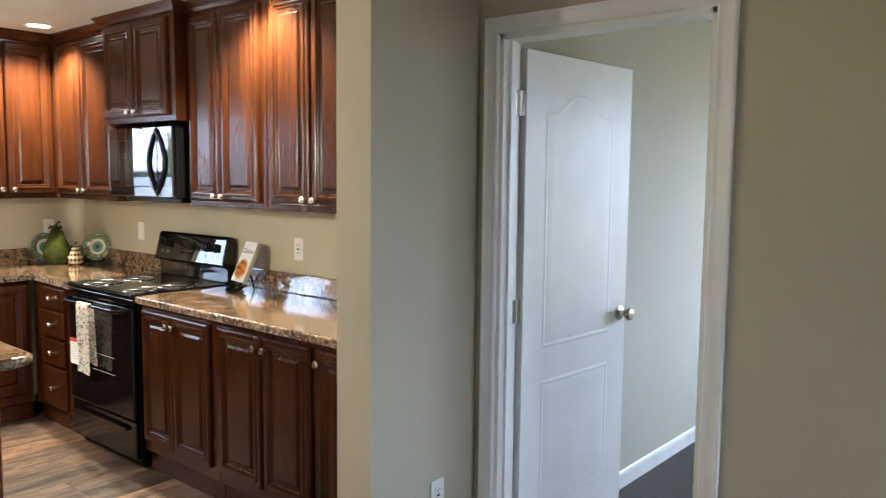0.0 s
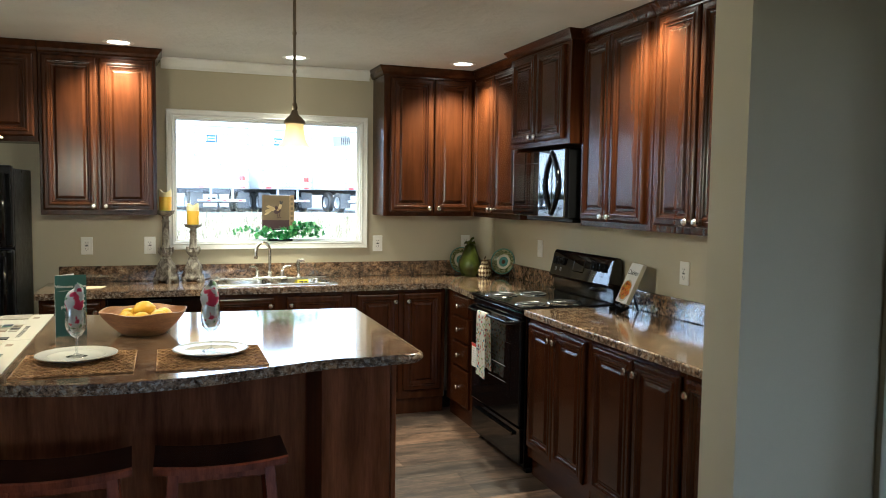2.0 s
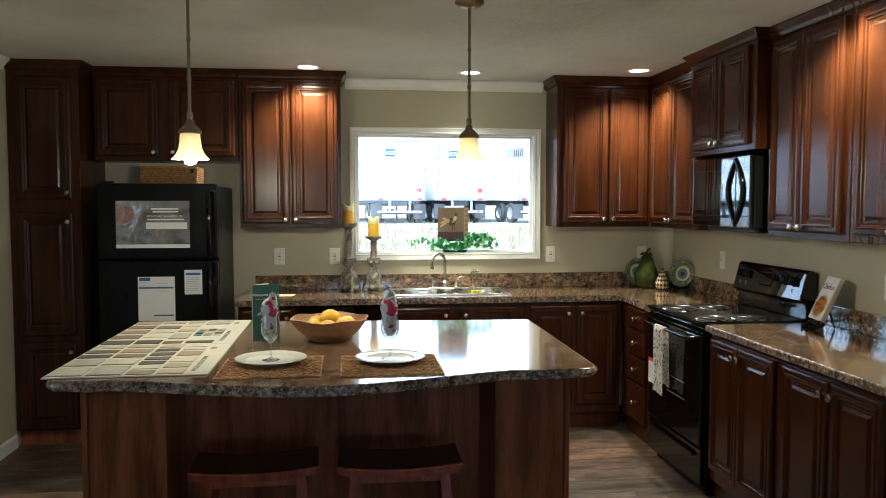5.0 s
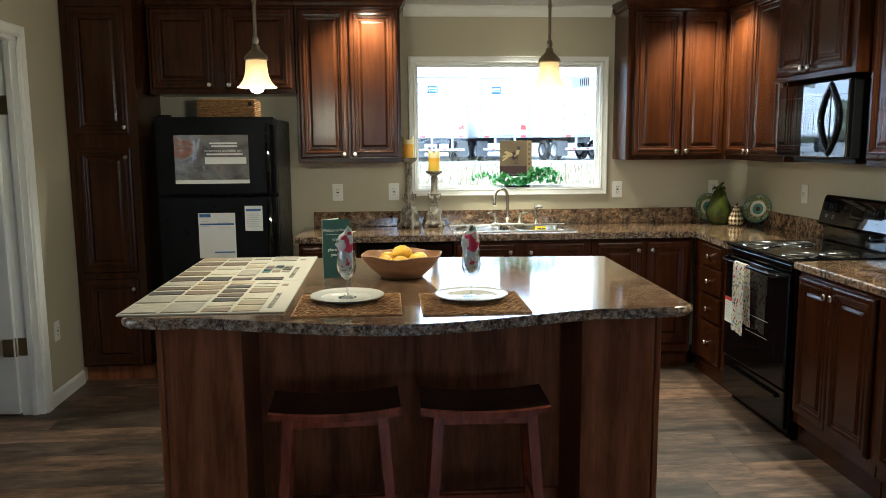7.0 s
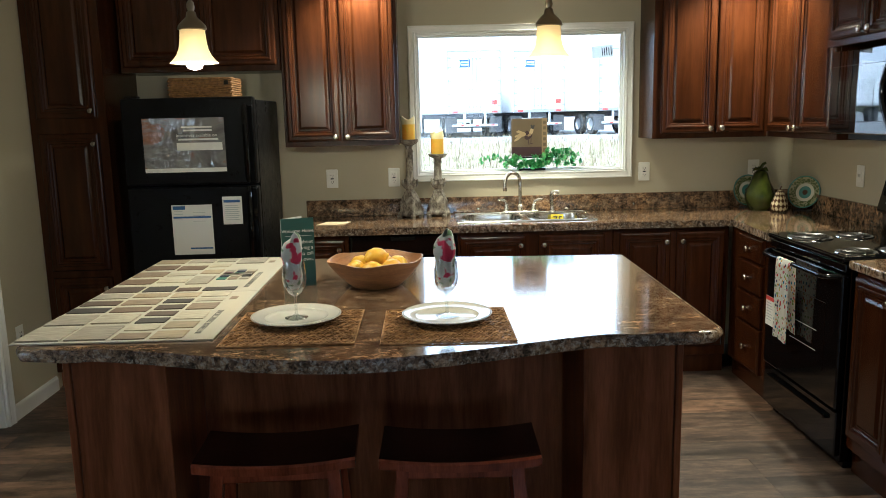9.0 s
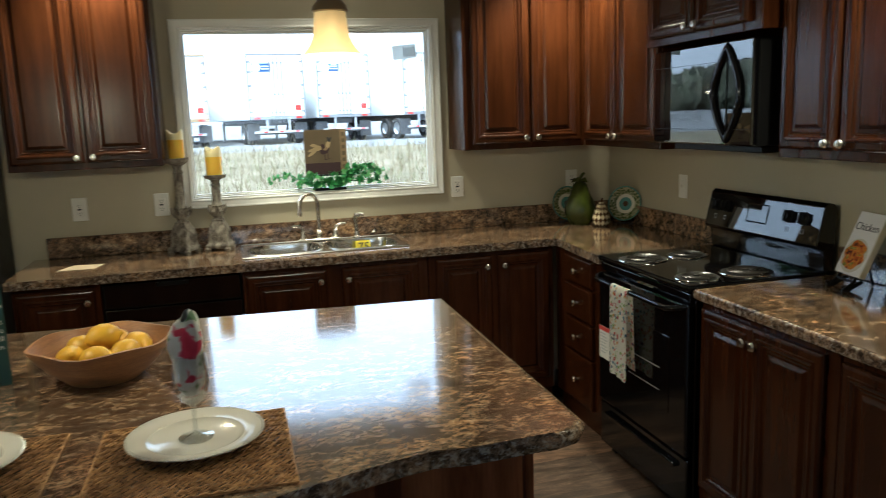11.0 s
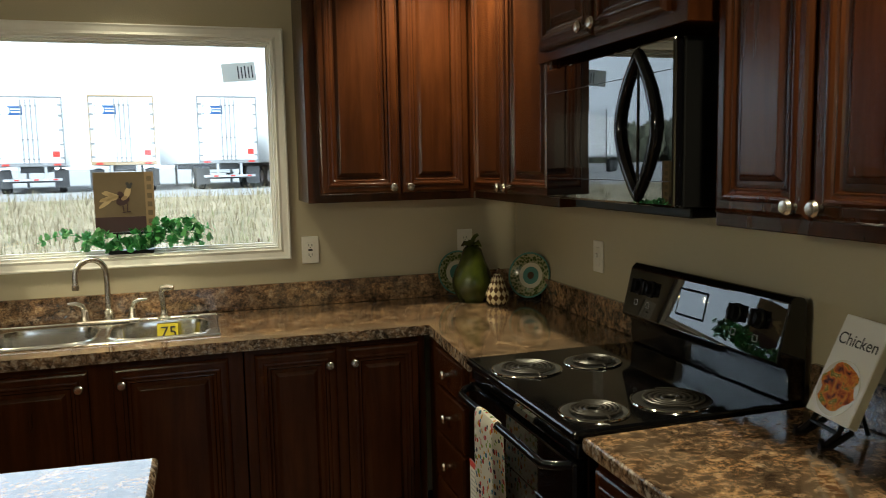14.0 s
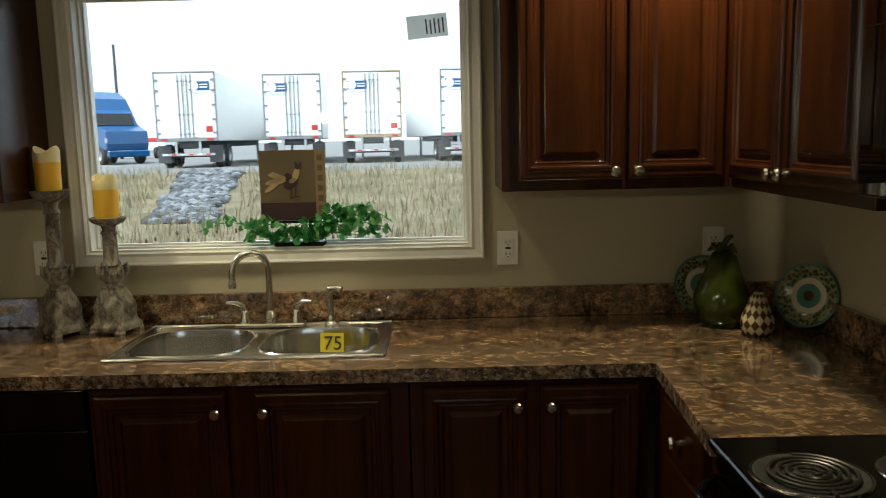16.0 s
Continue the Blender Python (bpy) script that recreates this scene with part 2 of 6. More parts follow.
def laminate(name, gloss, grey=0.0):
    m = material(name, rough=gloss)
    v = coords(m, (1, 1, 1))
    big = fuzz(m, coords(m, (1, 1.4, 1)), 8.5, 5, 0.66, 0.3)
    mid = fuzz(m, coords(m, (0.85, 1.2, 1)), 36, 10, 0.8, 0.2)
    fine = fuzz(m, v, 95, 5, 0.78, 0.2)
    c = ramp(m, mid, [(0.37, (0.026, 0.019, 0.015)), (0.455, (0.115, 0.076, 0.050)), (0.525, (0.26, 0.18, 0.11)), (0.60, (0.38, 0.30, 0.21)), (0.70, (0.52, 0.46, 0.39))])
    c = mixed(m, c, ramp(m, big, [(0.36, (0.42, 0.39, 0.39)), (0.47, (0.78, 0.71, 0.66)), (0.55, (1.05, 0.92, 0.78)), (0.65, (1.45, 1.25, 0.98))]), 0.92, "MULTIPLY")
    chip = fuzz(m, coords(m, (0.9, 1.2, 1)), 58, 9, 0.8, 0.1)
    c = mixed(m, c, (0.020, 0.015, 0.013), ramp(m, chip, [(0.38, (0.75, 0.75, 0.75)), (0.47, (0, 0, 0))]))
    c = mixed(m, c, (0.50, 0.43, 0.34), ramp(m, chip, [(0.60, (0, 0, 0)), (0.68, (0.6, 0.6, 0.6))]))
    c = mixed(m, c, ramp(m, fine, [(0.40, (0.4, 0.37, 0.35)), (0.48, (0.9, 0.9, 0.9)), (0.60, (1.3, 1.25, 1.2))]), 0.7, "MULTIPLY")
    if grey:
        fleck = fuzz(m, v, 62, 8, 0.74, 0.5)
        c = mixed(m, c, (0.48, 0.42, 0.34), ramp(m, fleck, [(0.52, (0, 0, 0)), (0.60, (0.75, 0.75, 0.75))]))
        c = mixed(m, c, (0.014, 0.012, 0.011), ramp(m, fleck, [(0.38, (0.85, 0.85, 0.85)), (0.45, (0, 0, 0))]))
        sat = m.node_tree.nodes.new("ShaderNodeHueSaturation")
        sat.inputs["Saturation"].default_value, sat.inputs["Value"].default_value = 1 - 0.1 * grey, 1.0
        m.node_tree.links.new(c, sat.inputs["Color"])
        c = sat.outputs[0]
    return paint(m, c, (fine, gloss * 0.85, gloss * 1.2), fuzz(m, v, 9, 2), 0.0012, 0.12)


COUNTER = laminate("counter_laminate", 0.1)
EDGE = laminate("edge_laminate", 0.22, 1.0)
COUNTER.node_tree.nodes["Principled BSDF"].inputs["Specular IOR Level"].default_value = 1.0
COUNTER.node_tree.nodes["Principled BSDF"].inputs["Coat Weight"].default_value = 0.7
COUNTER.node_tree.nodes["Principled BSDF"].inputs["Coat Roughness"].default_value = 0.1
BLACK = material("black_enamel", (0.003, 0.003, 0.0035), 0.07)
BLACK.node_tree.nodes["Principled BSDF"].inputs["IOR"].default_value = 1.38
BLACKGLASS = material("black_glass", (0.003, 0.003, 0.004), 0.02)
BLACKGLASS.node_tree.nodes["Principled BSDF"].inputs["IOR"].default_value = 1.65
MIRRORGLASS = material("mirror_black_glass", (0.003, 0.003, 0.004), 0.015)
MIRRORGLASS.node_tree.nodes["Principled BSDF"].inputs["IOR"].default_value = 2.05
SINKSTEEL = material("satin_sink_steel", (0.66, 0.65, 0.62), 0.2, 1.0)
BLACKPLASTIC = material("black_plastic", (0.005, 0.005, 0.0055), 0.4)
BLACKPLASTIC.node_tree.nodes["Principled BSDF"].inputs["Specular IOR Level"].default_value = 0.2
FRIDGE = material("fridge_black", rough=0.3)
paint(FRIDGE, ramp(FRIDGE, fuzz(FRIDGE, coords(FRIDGE), 3, 3), [(0.3, (0.004, 0.004, 0.0045)), (0.7, (0.007, 0.007, 0.008))]), (fuzz(FRIDGE, coords(FRIDGE), 14, 4, 0.7), 0.14, 0.5), fuzz(FRIDGE, coords(FRIDGE), 150, 3), 0.0025, 0.6)
FRIDGE.node_tree.nodes["Principled BSDF"].inputs["Specular IOR Level"].default_value = 0.11
STEEL = material("brushed_steel", (0.62, 0.61, 0.58), 0.27, 1.0)
paint(STEEL, ramp(STEEL, fuzz(STEEL, coords(STEEL, (4, 60, 60)), 6, 4), [(0.3, (0.52, 0.51, 0.48)), (0.7, (0.7, 0.69, 0.66))]), (fuzz(STEEL, coords(STEEL, (3, 80, 80)), 9, 3), 0.18, 0.36))
NICKEL = material("satin_nickel", (0.60, 0.56, 0.49), 0.27, 1.0)
BRASS = material("aged_brass", (0.35, 0.27, 0.15), 0.4, 1.0)
LAMPMETAL = material("brushed_bronze", (0.30, 0.25, 0.18), 0.34, 1.0)
BRONZE = material("oil_bronze", (0.10, 0.075, 0.055), 0.38, 1.0)
COIL = material("burner_coil", (0.022, 0.019, 0.016), 0.36)
BURNT = material("burnt_enamel", (0.008, 0.007, 0.007), 0.6)
CHROME = material("drip_pan_chrome", (0.75, 0.74, 0.72), 0.1, 1.0)

# ---- large structure ----
NORTH, EAST, WEST, CEILING = 5.66, 2.68, -1.82, 2.40
SOUTH, HALL, BEDN = -4.2, 2.40, 1.86
T = 0.12


def wall(name, boxes, mat=WALL, label="beige painted plasterboard wall"):
    bm = bmesh.new()
    for b in boxes:
        box(bm, *b)
    return solid(name, bm, mat, label, "wall", "structure")


WX0, WX1, WZ0, WZ1 = 0.308, 1.605, 1.161, 2.019
wall("wall_north", [(-3.6, NORTH, 0, WX0, NORTH + T, CEILING), (WX1, NORTH, 0, 2.80, NORTH + T, CEILING),
                    (WX0, NORTH, 0, WX1, NORTH + T, WZ0), (WX0, NORTH, WZ1, WX1, NORTH + T, CEILING)])
wall("wall_east", [(EAST, 2.08, 0, EAST + T, NORTH, CEILING)])
wall("wall_stub", [(1.84, 1.92, 0, 2.40, 2.08, CEILING), (2.40, 1.98, 0, 2.80, 2.08, CEILING)])
DY0, DY1, DZ = 1.035, 1.825, 2.035
wall("wall_hall", [(HALL, DY1, 0, HALL + 0.10, 1.98, CEILING), (HALL, DY0, DZ, HALL + 0.10, DY1, CEILING), (HALL, SOUTH, 0, HALL + 0.10, DY0, CEILING)])
LY0, LY1 = 3.76, 4.59
VY0, VY1, VZ0, VZ1 = 1.85, 2.65, 1.0, 1.95
wall("wall_west", [(WEST - T, LY1, 0, WEST, NORTH, CEILING), (WEST - T, LY0, 2.05, WEST, LY1, CEILING), (WEST - T, VY1, 0, WEST, LY0, CEILING),
                   (WEST - T, VY0, 0, WEST, VY1, VZ0), (WEST - T, VY0, VZ1, WEST, VY1, CEILING), (WEST - T, SOUTH, 0, WEST, VY0, CEILING)])
SX0, SX1, SZ0, SZ1 = 0.1, 1.7, 0.8, 2.1
wall("wall_south", [(-1.94, SOUTH - T, 0, SX0, SOUTH, CEILING), (SX1, SOUTH - T, 0, 2.5, SOUTH, CEILING),
                    (SX0, SOUTH - T, 0, SX1, SOUTH, SZ0), (SX0, SOUTH - T, SZ1, SX1, SOUTH, CEILING)])
wall("wall_bedroom", [(2.50, BEDN, 0, 5.6, BEDN + 0.12, CEILING), (5.6, BEDN - 0.5, 0, 5.72, BEDN + 0.12, CEILING), (5.6, -1.5, 0, 5.72, -1.2, CEILING),
                      (5.6, -1.2, 0, 5.72, BEDN - 0.5, 0.6), (5.6, -1.2, 2.1, 5.72, BEDN - 0.5, CEILING), (2.5, -1.62, 0, 5.72, -1.5, CEILING)], BEDWALL, "grey-green painted bedroom wall")
wall("wall_utility", [(-3.72, 3.4, 0, -3.6, NORTH, CEILING), (-3.6, 3.4, 0, WEST - T, 3.52, CEILING)])
solid("ceiling", cube(-3.8, SOUTH - T, CEILING, 5.8, NORTH + T, CEILING + 0.12), CEIL, "off-white stippled plaster ceiling", "ceiling", "structure")
floor = solid("floor", cube(-3.8, SOUTH - T, -0.12, 2.46, NORTH + T, -0.006), UNDER, "weathered brown plank vinyl floor", "floor", "structure")
solid("bedroom_floor", cube(2.46, -1.7, -0.12, 5.8, 2.0, -0.002), CARPET, "dark brown bedroom carpet", "carpet", "structure")


def profile_strip(bm, prof, a, b, axis, origin):
    """prof: (out, z) points swept along an axis between a and b; origin: the wall's plane, with the sign in which out grows."""
    base, sgn = origin
    ends = []
    for s in (a, b):
        ends.append([bm.verts.new((s, base + sgn * o, z) if axis == "x" else (base + sgn * o, s, z)) for o, z in prof])
    n = len(prof)
    bm.faces.new(ends[0])
    bm.faces.new(ends[1][::-1])
    for i in range(n):
        bm.faces.new((ends[0][i], ends[1][i], ends[1][(i + 1) % n], ends[0][(i + 1) % n]))
    return bm


BASEP = [(0, 0), (0.012, 0), (0.012, 0.065), (0.008, 0.078), (0, 0.085)]
CROWNP = [(0, 2.328), (0.010, 2.328), (0.016, 2.345), (0.038, 2.372), (0.055, 2.385), (0.055, 2.398), (0, 2.398)]
bm = bmesh.new()
profile_strip(bm, BASEP, LY1 + 0.06, 5.14, "y", (WEST, 1))
profile_strip(bm, BASEP, SOUTH, LY0 - 0.06, "y", (WEST, 1))
profile_strip(bm, BASEP, SOUTH, DY0 - 0.06, "y", (HALL, -1))
profile_strip(bm, BASEP, 1.84, 2.388, "x", (1.92, -1))
profile_strip(bm, BASEP, 2.51, 5.58, "x", (BEDN, -1))
solid("baseboard", bm, WHITE, "white painted wooden baseboard", "baseboard", "structure")
bm = profile_strip(bmesh.new(), CROWNP, 0.235, 1.66, "x", (NORTH, -1))
profile_strip(bm, CROWNP, SOUTH, 5.10, "y", (WEST, 1))
solid("crown_trim", bm, WHITE, "white crown moulding along the walls", "trim", "structure")


def casing(bm, u0, u1, z0, z1, put, w=0.062, sill=False):
    """Casing boards round an opening, mitred with a stepped face; put maps (u, out, z)."""
    k = w / 0.062
    prof = [(0.0, 0.012), (0.006 * k, 0.017), (0.02 * k, 0.014), (0.045 * k, 0.017), (0.055 * k, 0.021), (w, 0.019)]
    prof = [(0.0, 0.0)] + prof + [(w, 0.0)]
    corners = [(u0, z0, -1, -1), (u0, z1, -1, 1), (u1, z1, 1, 1), (u1, z0, 1, -1)]
    pairs = [(0, 1), (1, 2), (2, 3)] + ([(3, 0)] if sill else [])
    for i, j in pairs:
        rows = []
        for k in (i, j):
            u, z, su, sz = corners[k]
            if not sill and k in (0, 3):
                sz = 0
            rows.append([bm.verts.new(put(u + su * o, h, z + sz * o)) for o, h in prof])
        for a in range(len(prof) - 1):
            bm.faces.new((rows[0][a], rows[0][a + 1], rows[1][a + 1], rows[1][a]))
        if not sill:
            bm.faces.new(rows[0])
            bm.faces.new(rows[1][::-1])
    return bm


# kitchen window
win = thing("window_1", (WX0 + WX1) / 2, NORTH, WZ0, 0, "large fixed kitchen window with white casing", "window")
win["kind"] = "structure"
OX, OY, OZ = (WX0 + WX1) / 2, NORTH, WZ0
loc = lambda bm: (bmesh.ops.translate(bm, verts=bm.verts, vec=(-OX, -OY, -OZ)), bm)[1]
part("window_casing", loc(casing(bmesh.new(), WX0, WX1, WZ0, WZ1, lambda u, h, z: (u, NORTH - h, z), 0.045, True)), WHITE, win)
bm = bmesh.new()
for b in ((WX0, NORTH - 0.004, WZ0, WX0 + 0.008, NORTH + T, WZ1), (WX1 - 0.008, NORTH - 0.004, WZ0, WX1, NORTH + T, WZ1), (WX0 + 0.008, NORTH - 0.004, WZ0, WX1 - 0.008, NORTH + T, WZ0 + 0.008), (WX0 + 0.008, NORTH - 0.004, WZ1 - 0.008, WX1 - 0.008, NORTH + T, WZ1)):
    box(bm, *b)
part("window_liner", loc(bm), WHITE, win)
bm = bmesh.new()
FX0, FX1, FZ0, FZ1 = WX0 + 0.008, WX1 - 0.008, WZ0 + 0.008, WZ1 - 0.008
for k, y0 in ((0.007, 0.036), (0.014, 0.054)):
    for b in ((FX0, y0, FZ0, FX0 + k, y0 + 0.02, FZ1), (FX1 - k, y0, FZ0, FX1, y0 + 0.02, FZ1), (FX0 + k, y0, FZ0, FX1 - k, y0 + 0.02, FZ0 + k), (FX0 + k, y0, FZ1 - k, FX1 - k, y0 + 0.02, FZ1)):
        box(bm, b[0], NORTH + b[1], b[2], b[3], NORTH + b[4], b[5], 0.002)
part("window_frame", loc(bm), VINYL, win)
GLASS = material("clear_glass", (1, 1, 1), 0.0)
GLASS.node_tree.nodes["Principled BSDF"].inputs["Transmission Weight"].default_value = 1.0
GLASS.node_tree.nodes["Principled BSDF"].inputs["IOR"].default_value = 1.45
pane = part("pane", loc(cube(FX0 + 0.01, NORTH + 0.062, FZ0 + 0.01, FX1 - 0.01, NORTH + 0.066, FZ1 - 0.01)), GLASS, win)
pane.visible_shadow = False


# living-room window in the west wall
win = thing("window_2", WEST, (VY0 + VY1) / 2, VZ0, 0, "living-room window with white casing in the west wall", "window")
win["kind"] = "structure"
loc = lambda bm: (bmesh.ops.translate(bm, verts=bm.verts, vec=(-WEST, -(VY0 + VY1) / 2, -VZ0)), bm)[1]
part("window_casing", loc(casing(bmesh.new(), VY0, VY1, VZ0, VZ1, lambda u, h, z: (WEST + h, u, z), 0.045, True)), WHITE, win)
bm = bmesh.new()
for b in ((VY0, VZ0, VY0 + 0.03, VZ1), (VY1 - 0.03, VZ0, VY1, VZ1), (VY0 + 0.03, VZ0, VY1 - 0.03, VZ0 + 0.03), (VY0 + 0.03, VZ1 - 0.03, VY1 - 0.03, VZ1), (VY0 + 0.03, 1.46, VY1 - 0.03, 1.49)):
    box(bm, WEST - 0.09, b[0], b[1], WEST - 0.05, b[2], b[3], 0.002)
part("window_frame", loc(bm), VINYL, win)
pane = part("pane", loc(cube(WEST - 0.072, VY0 + 0.02, VZ0 + 0.02, WEST - 0.068, VY1 - 0.02, VZ1 - 0.02)), GLASS, win)
pane.visible_shadow = False


def doorway(name, put, u0, u1, top, depth, label):
    d = thing(name, 0, 0, 0, 0, label, "door")
    d["kind"] = "structure"
    part("casing", casing(bmesh.new(), u0, u1, 0.0, top, put, 0.06), WHITE, d)
    bm = bmesh.new()
    for a, b, c, e in ((u0, u0 + 0.018, 0, top), (u1 - 0.018, u1, 0, top), (u0, u1, top - 0.018, top)):
        p, q = put(a, 0.003, c), put(b, -depth, e)
        box(bm, *[min(i, j) for i, j in zip(p, q)], *[max(i, j) for i, j in zip(p, q)])
    for a, b in ((u0 + 0.018, u0 + 0.03), (u1 - 0.03, u1 - 0.018)):
        p, q = put(a, -0.03, 0), put(b, -0.06, top - 0.018)
        box(bm, *[min(i, j) for i, j in zip(p, q)], *[max(i, j) for i, j in zip(p, q)])
    part("jamb", bm, WHITE, d)
    return d


def panel_leaf(parent, w, h, m, arch=True):
    """A moulded two-panel door leaf, hinged at x=0, along +x, with faces to -y and +y."""
    leaf = new("leaf")
    leaf.parent = parent
    leaf.matrix_basis = m
    me = cube(0, -0.0175, 0.012, w, 0.0175, h, 0.002)
    mould = bmesh.new()
    for sgn in (-1, 1):
        for z0, z1, top in ((0.20, 0.725, False), (0.855, 1.86, arch)):
            rows = []
            for inset, out in ((0.0, 0.0), (0.010, 0.0016), (0.020, 0.0003), (0.034, 0.0012), (0.05, 0.0018)):
                x0, x1, a, b = 0.125 + inset, w - 0.14 - inset, z0 + inset, z1 - inset
                pts = [(x0, a), (x1, a)]
                for k in range(13):
                    s = k / 12
                    lift = 0.0
                    if top:
                        c = min(s, 1 - s)
                        lift = 0.075 * (0.5 - 0.5 * cos(pi * min(1, max(0, (c - 0.12) / 0.3)))) - 0.075
                    pts.append((x1 + (x0 - x1) * s, b + lift))
                rows.append([mould.verts.new((x, sgn * (0.0176 + out), z)) for x, z in pts])
            for a, b in zip(rows, rows[1:]):
                for i in range(len(a)):
                    mould.faces.new((a[i], a[(i + 1) % len(a)], b[(i + 1) % len(b)], b[i]))
            mould.faces.new(rows[-1])
    ob = part("slab", me, WHITE, leaf)
    part("moulded_panel", mould, WHITE, leaf)
    return leaf


def lever_knob(parent, x, y, z, sgn):
    bm = lathe(bmesh.new(), [(0.0, 0), (0.032, 0), (0.032, 0.006), (0.014, 0.012), (0.012, 0.03), (0.024, 0.04), (0.029, 0.052), (0.024, 0.064), (0, 0.067)], 20)
    bmesh.ops.transform(bm, matrix=pose(x, y, z, 90 * sgn), verts=bm.verts)
    return part("door_knob", bm, NICKEL, parent, smooth=True)


d1 = doorway("door_1", lambda u, h, z: (HALL - h, u, z), DY0, DY1, DZ, 0.10, "open white two-panel bedroom door with nickel knob")
leaf = panel_leaf(d1, 0.755, 2.0, pose(HALL + 0.118, DY1 - 0.02, 0, 0, 0, -3.5))
lever_knob(leaf, 0.70, -0.0176, 0.93, 1)
lever_knob(leaf, 0.70, 0.0176, 0.93, -1)
for z in (0.22, 1.02, 1.80):
    bm = box(bmesh.new(), HALL + 0.055, DY1 - 0.0215, z - 0.045, HALL + 0.098, DY1 - 0.0182, z + 0.045, 0.001)
    box(bm, HALL + 0.1, DY1 - 0.0385, z - 0.045, HALL + 0.104, DY1 - 0.005, z + 0.045, 0.001)
    lathe(bm, [(0, -0.047), (0.006, -0.047), (0.006, 0.047), (0, 0.047)], 10, HALL + 0.099, DY1 - 0.024, z)
    part("hinge", bm, NICKEL, d1)
d2 = doorway("door_2", lambda u, h, z: (WEST + h, u, z), LY0, LY1, 2.05, T, "open white utility door with blind window")
leaf = new("leaf")
leaf.parent = d2
leaf.matrix_basis = pose(WEST - T, LY1 - 0.02, 0, 0, 0, 176)
bm = bmesh.new()
for b in ((0, -0.022, 0.012, 0.13, 0.022, 2.02), (0.65, -0.022, 0.012, 0.78, 0.022, 2.02), (0.13, -0.022, 0.012, 0.65, 0.022, 0.24), (0.13, -0.022, 1.86, 0.65, 0.022, 2.02)):
    box(bm, *b, 0.002)
part("slab", bm, WHITE, leaf)
BLIND = material("blind_slat", (0.62, 0.62, 0.6), 0.5)
bm = bmesh.new()
for k in range(100):
    box(bm, 0.13, 0.002, 0.25 + k * 0.016, 0.65, 0.012, 0.259 + k * 0.016)
    box(bm, 0.13, -0.012, 0.25 + k * 0.016, 0.65, -0.002, 0.259 + k * 0.016)
part("blind", bm, BLIND, leaf, "grey horizontal mini blind")
for z in (0.39, 1.70):
    bm = box(bmesh.new(), WEST - T + 0.01, LY1 - 0.0225, z - 0.05, WEST - T + 0.075, LY1 - 0.0185, z + 0.05, 0.001)
    box(bm, WEST - T - 0.06, LY1 - 0.052, z - 0.05, WEST - T - 0.004, LY1 - 0.046, z + 0.05, 0.001)
    lathe(bm, [(0, -0.052), (0.007, -0.052), (0.007, 0.052), (0, 0.052)], 10, WEST - T - 0.002, LY1 - 0.03, z)
    part("hinge", bm, BRASS, d2)

# ---- kitchen cabinets ----
DOOR_STEPS = [(0, 0.013), (0.002, 0.017), (0.006, 0.0205), (0.012, 0.0225), (0.028, 0.0225), (0.031, 0.0255), (0.036, 0.0265), (0.041, 0.0255), (0.044, 0.0195), (0.049, 0.018), (0.053, 0.0185), (0.057, 0.013), (0.063, 0.0112), (0.070, 0.0112), (0.072, 0.013), (0.081, 0.0195), (0.084, 0.0205)]
DRAWER_STEPS = [(0, 0.014), (0.006, 0.020), (0.014, 0.022)]
KNOB = mesh_of("knob", lathe(bmesh.new(), [(0, 0), (0.008, 0), (0.006, 0.008), (0.007, 0.013), (0.0145, 0.018), (0.016, 0.023), (0.012, 0.029), (0, 0.031)], 16), NICKEL, True)


def knob(parent, x, y, z):
    ob = new("knob", KNOB)
    ob.parent = parent
    ob.matrix_basis = pose(x, y, z, 90)
    return tagged(ob, "satin nickel knob")


def front(parent, x0, z0, x1, z1, y, kx=None, kz=None, name="door", steps=DOOR_STEPS):
    """A cabinet door or drawer front on the face at y, which faces -y."""
    w = min(x1 - x0, z1 - z0)
    st = [(i * min(1, w / 0.27), o) for i, o in steps]
    d = part(name, stepped(bmesh.new(), x0, z0, x1, z1, y, st, y - 0.001), CHERRY, parent)
    if kx is not None:
        knob(d, kx, y - 0.021, kz)
    return d


def crown(bm, x0, x1, d, z, ends=(0, 0)):
    lo, mid, hi = 0.004, 0.012, 0.04
    lev = [(lo, z - 0.02), (mid, z - 0.012), (mid + 0.006, z + 0.004), (hi, z + 0.03), (hi, z + 0.04)]
    rows = []
    for o, zz in lev:
        a, b = x0 - o * ends[0], x1 + o * ends[1]
        rows.append([bm.verts.new(p) for p in ((a, 0, zz), (a, -d - o, zz), (b, -d - o, zz), (b, 0, zz))])
    for r, s in zip(rows, rows[1:]):
        for i in range(4):
            bm.faces.new((r[i], r[(i + 1) % 4], s[(i + 1) % 4], s[i]))
    bm.faces.new(rows[0][::-1])
    bm.faces.new(rows[-1])
    return bm


def upper(x, y, rz, w, d, z0, z1, splits, knob_low=True, ends=(0, 0), label="dark cherry wall cabinet with raised-panel doors", top=True):
    """Wall cabinet: its back lies on the wall; splits: door edges (x0, x1, knob's side)."""
    c = thing("wall_cabinet", x, y, z0, rz, label, "cabinet", "wall cabinets")
    h = z1 - z0
    part("body", cube(0.001, -d, 0, w - 0.001, -0.004, h, 0.002), CHERRY, c)
    for a, b, side in splits:
        front(c, a, 0.03, b, h - 0.035, -d, b - 0.028 if side > 0 else a + 0.028, 0.055)
    if top:
        part("crown", crown(bmesh.new(), 0.001, w - 0.001, d, h - 0.001, ends), CHERRY, c)
    return c


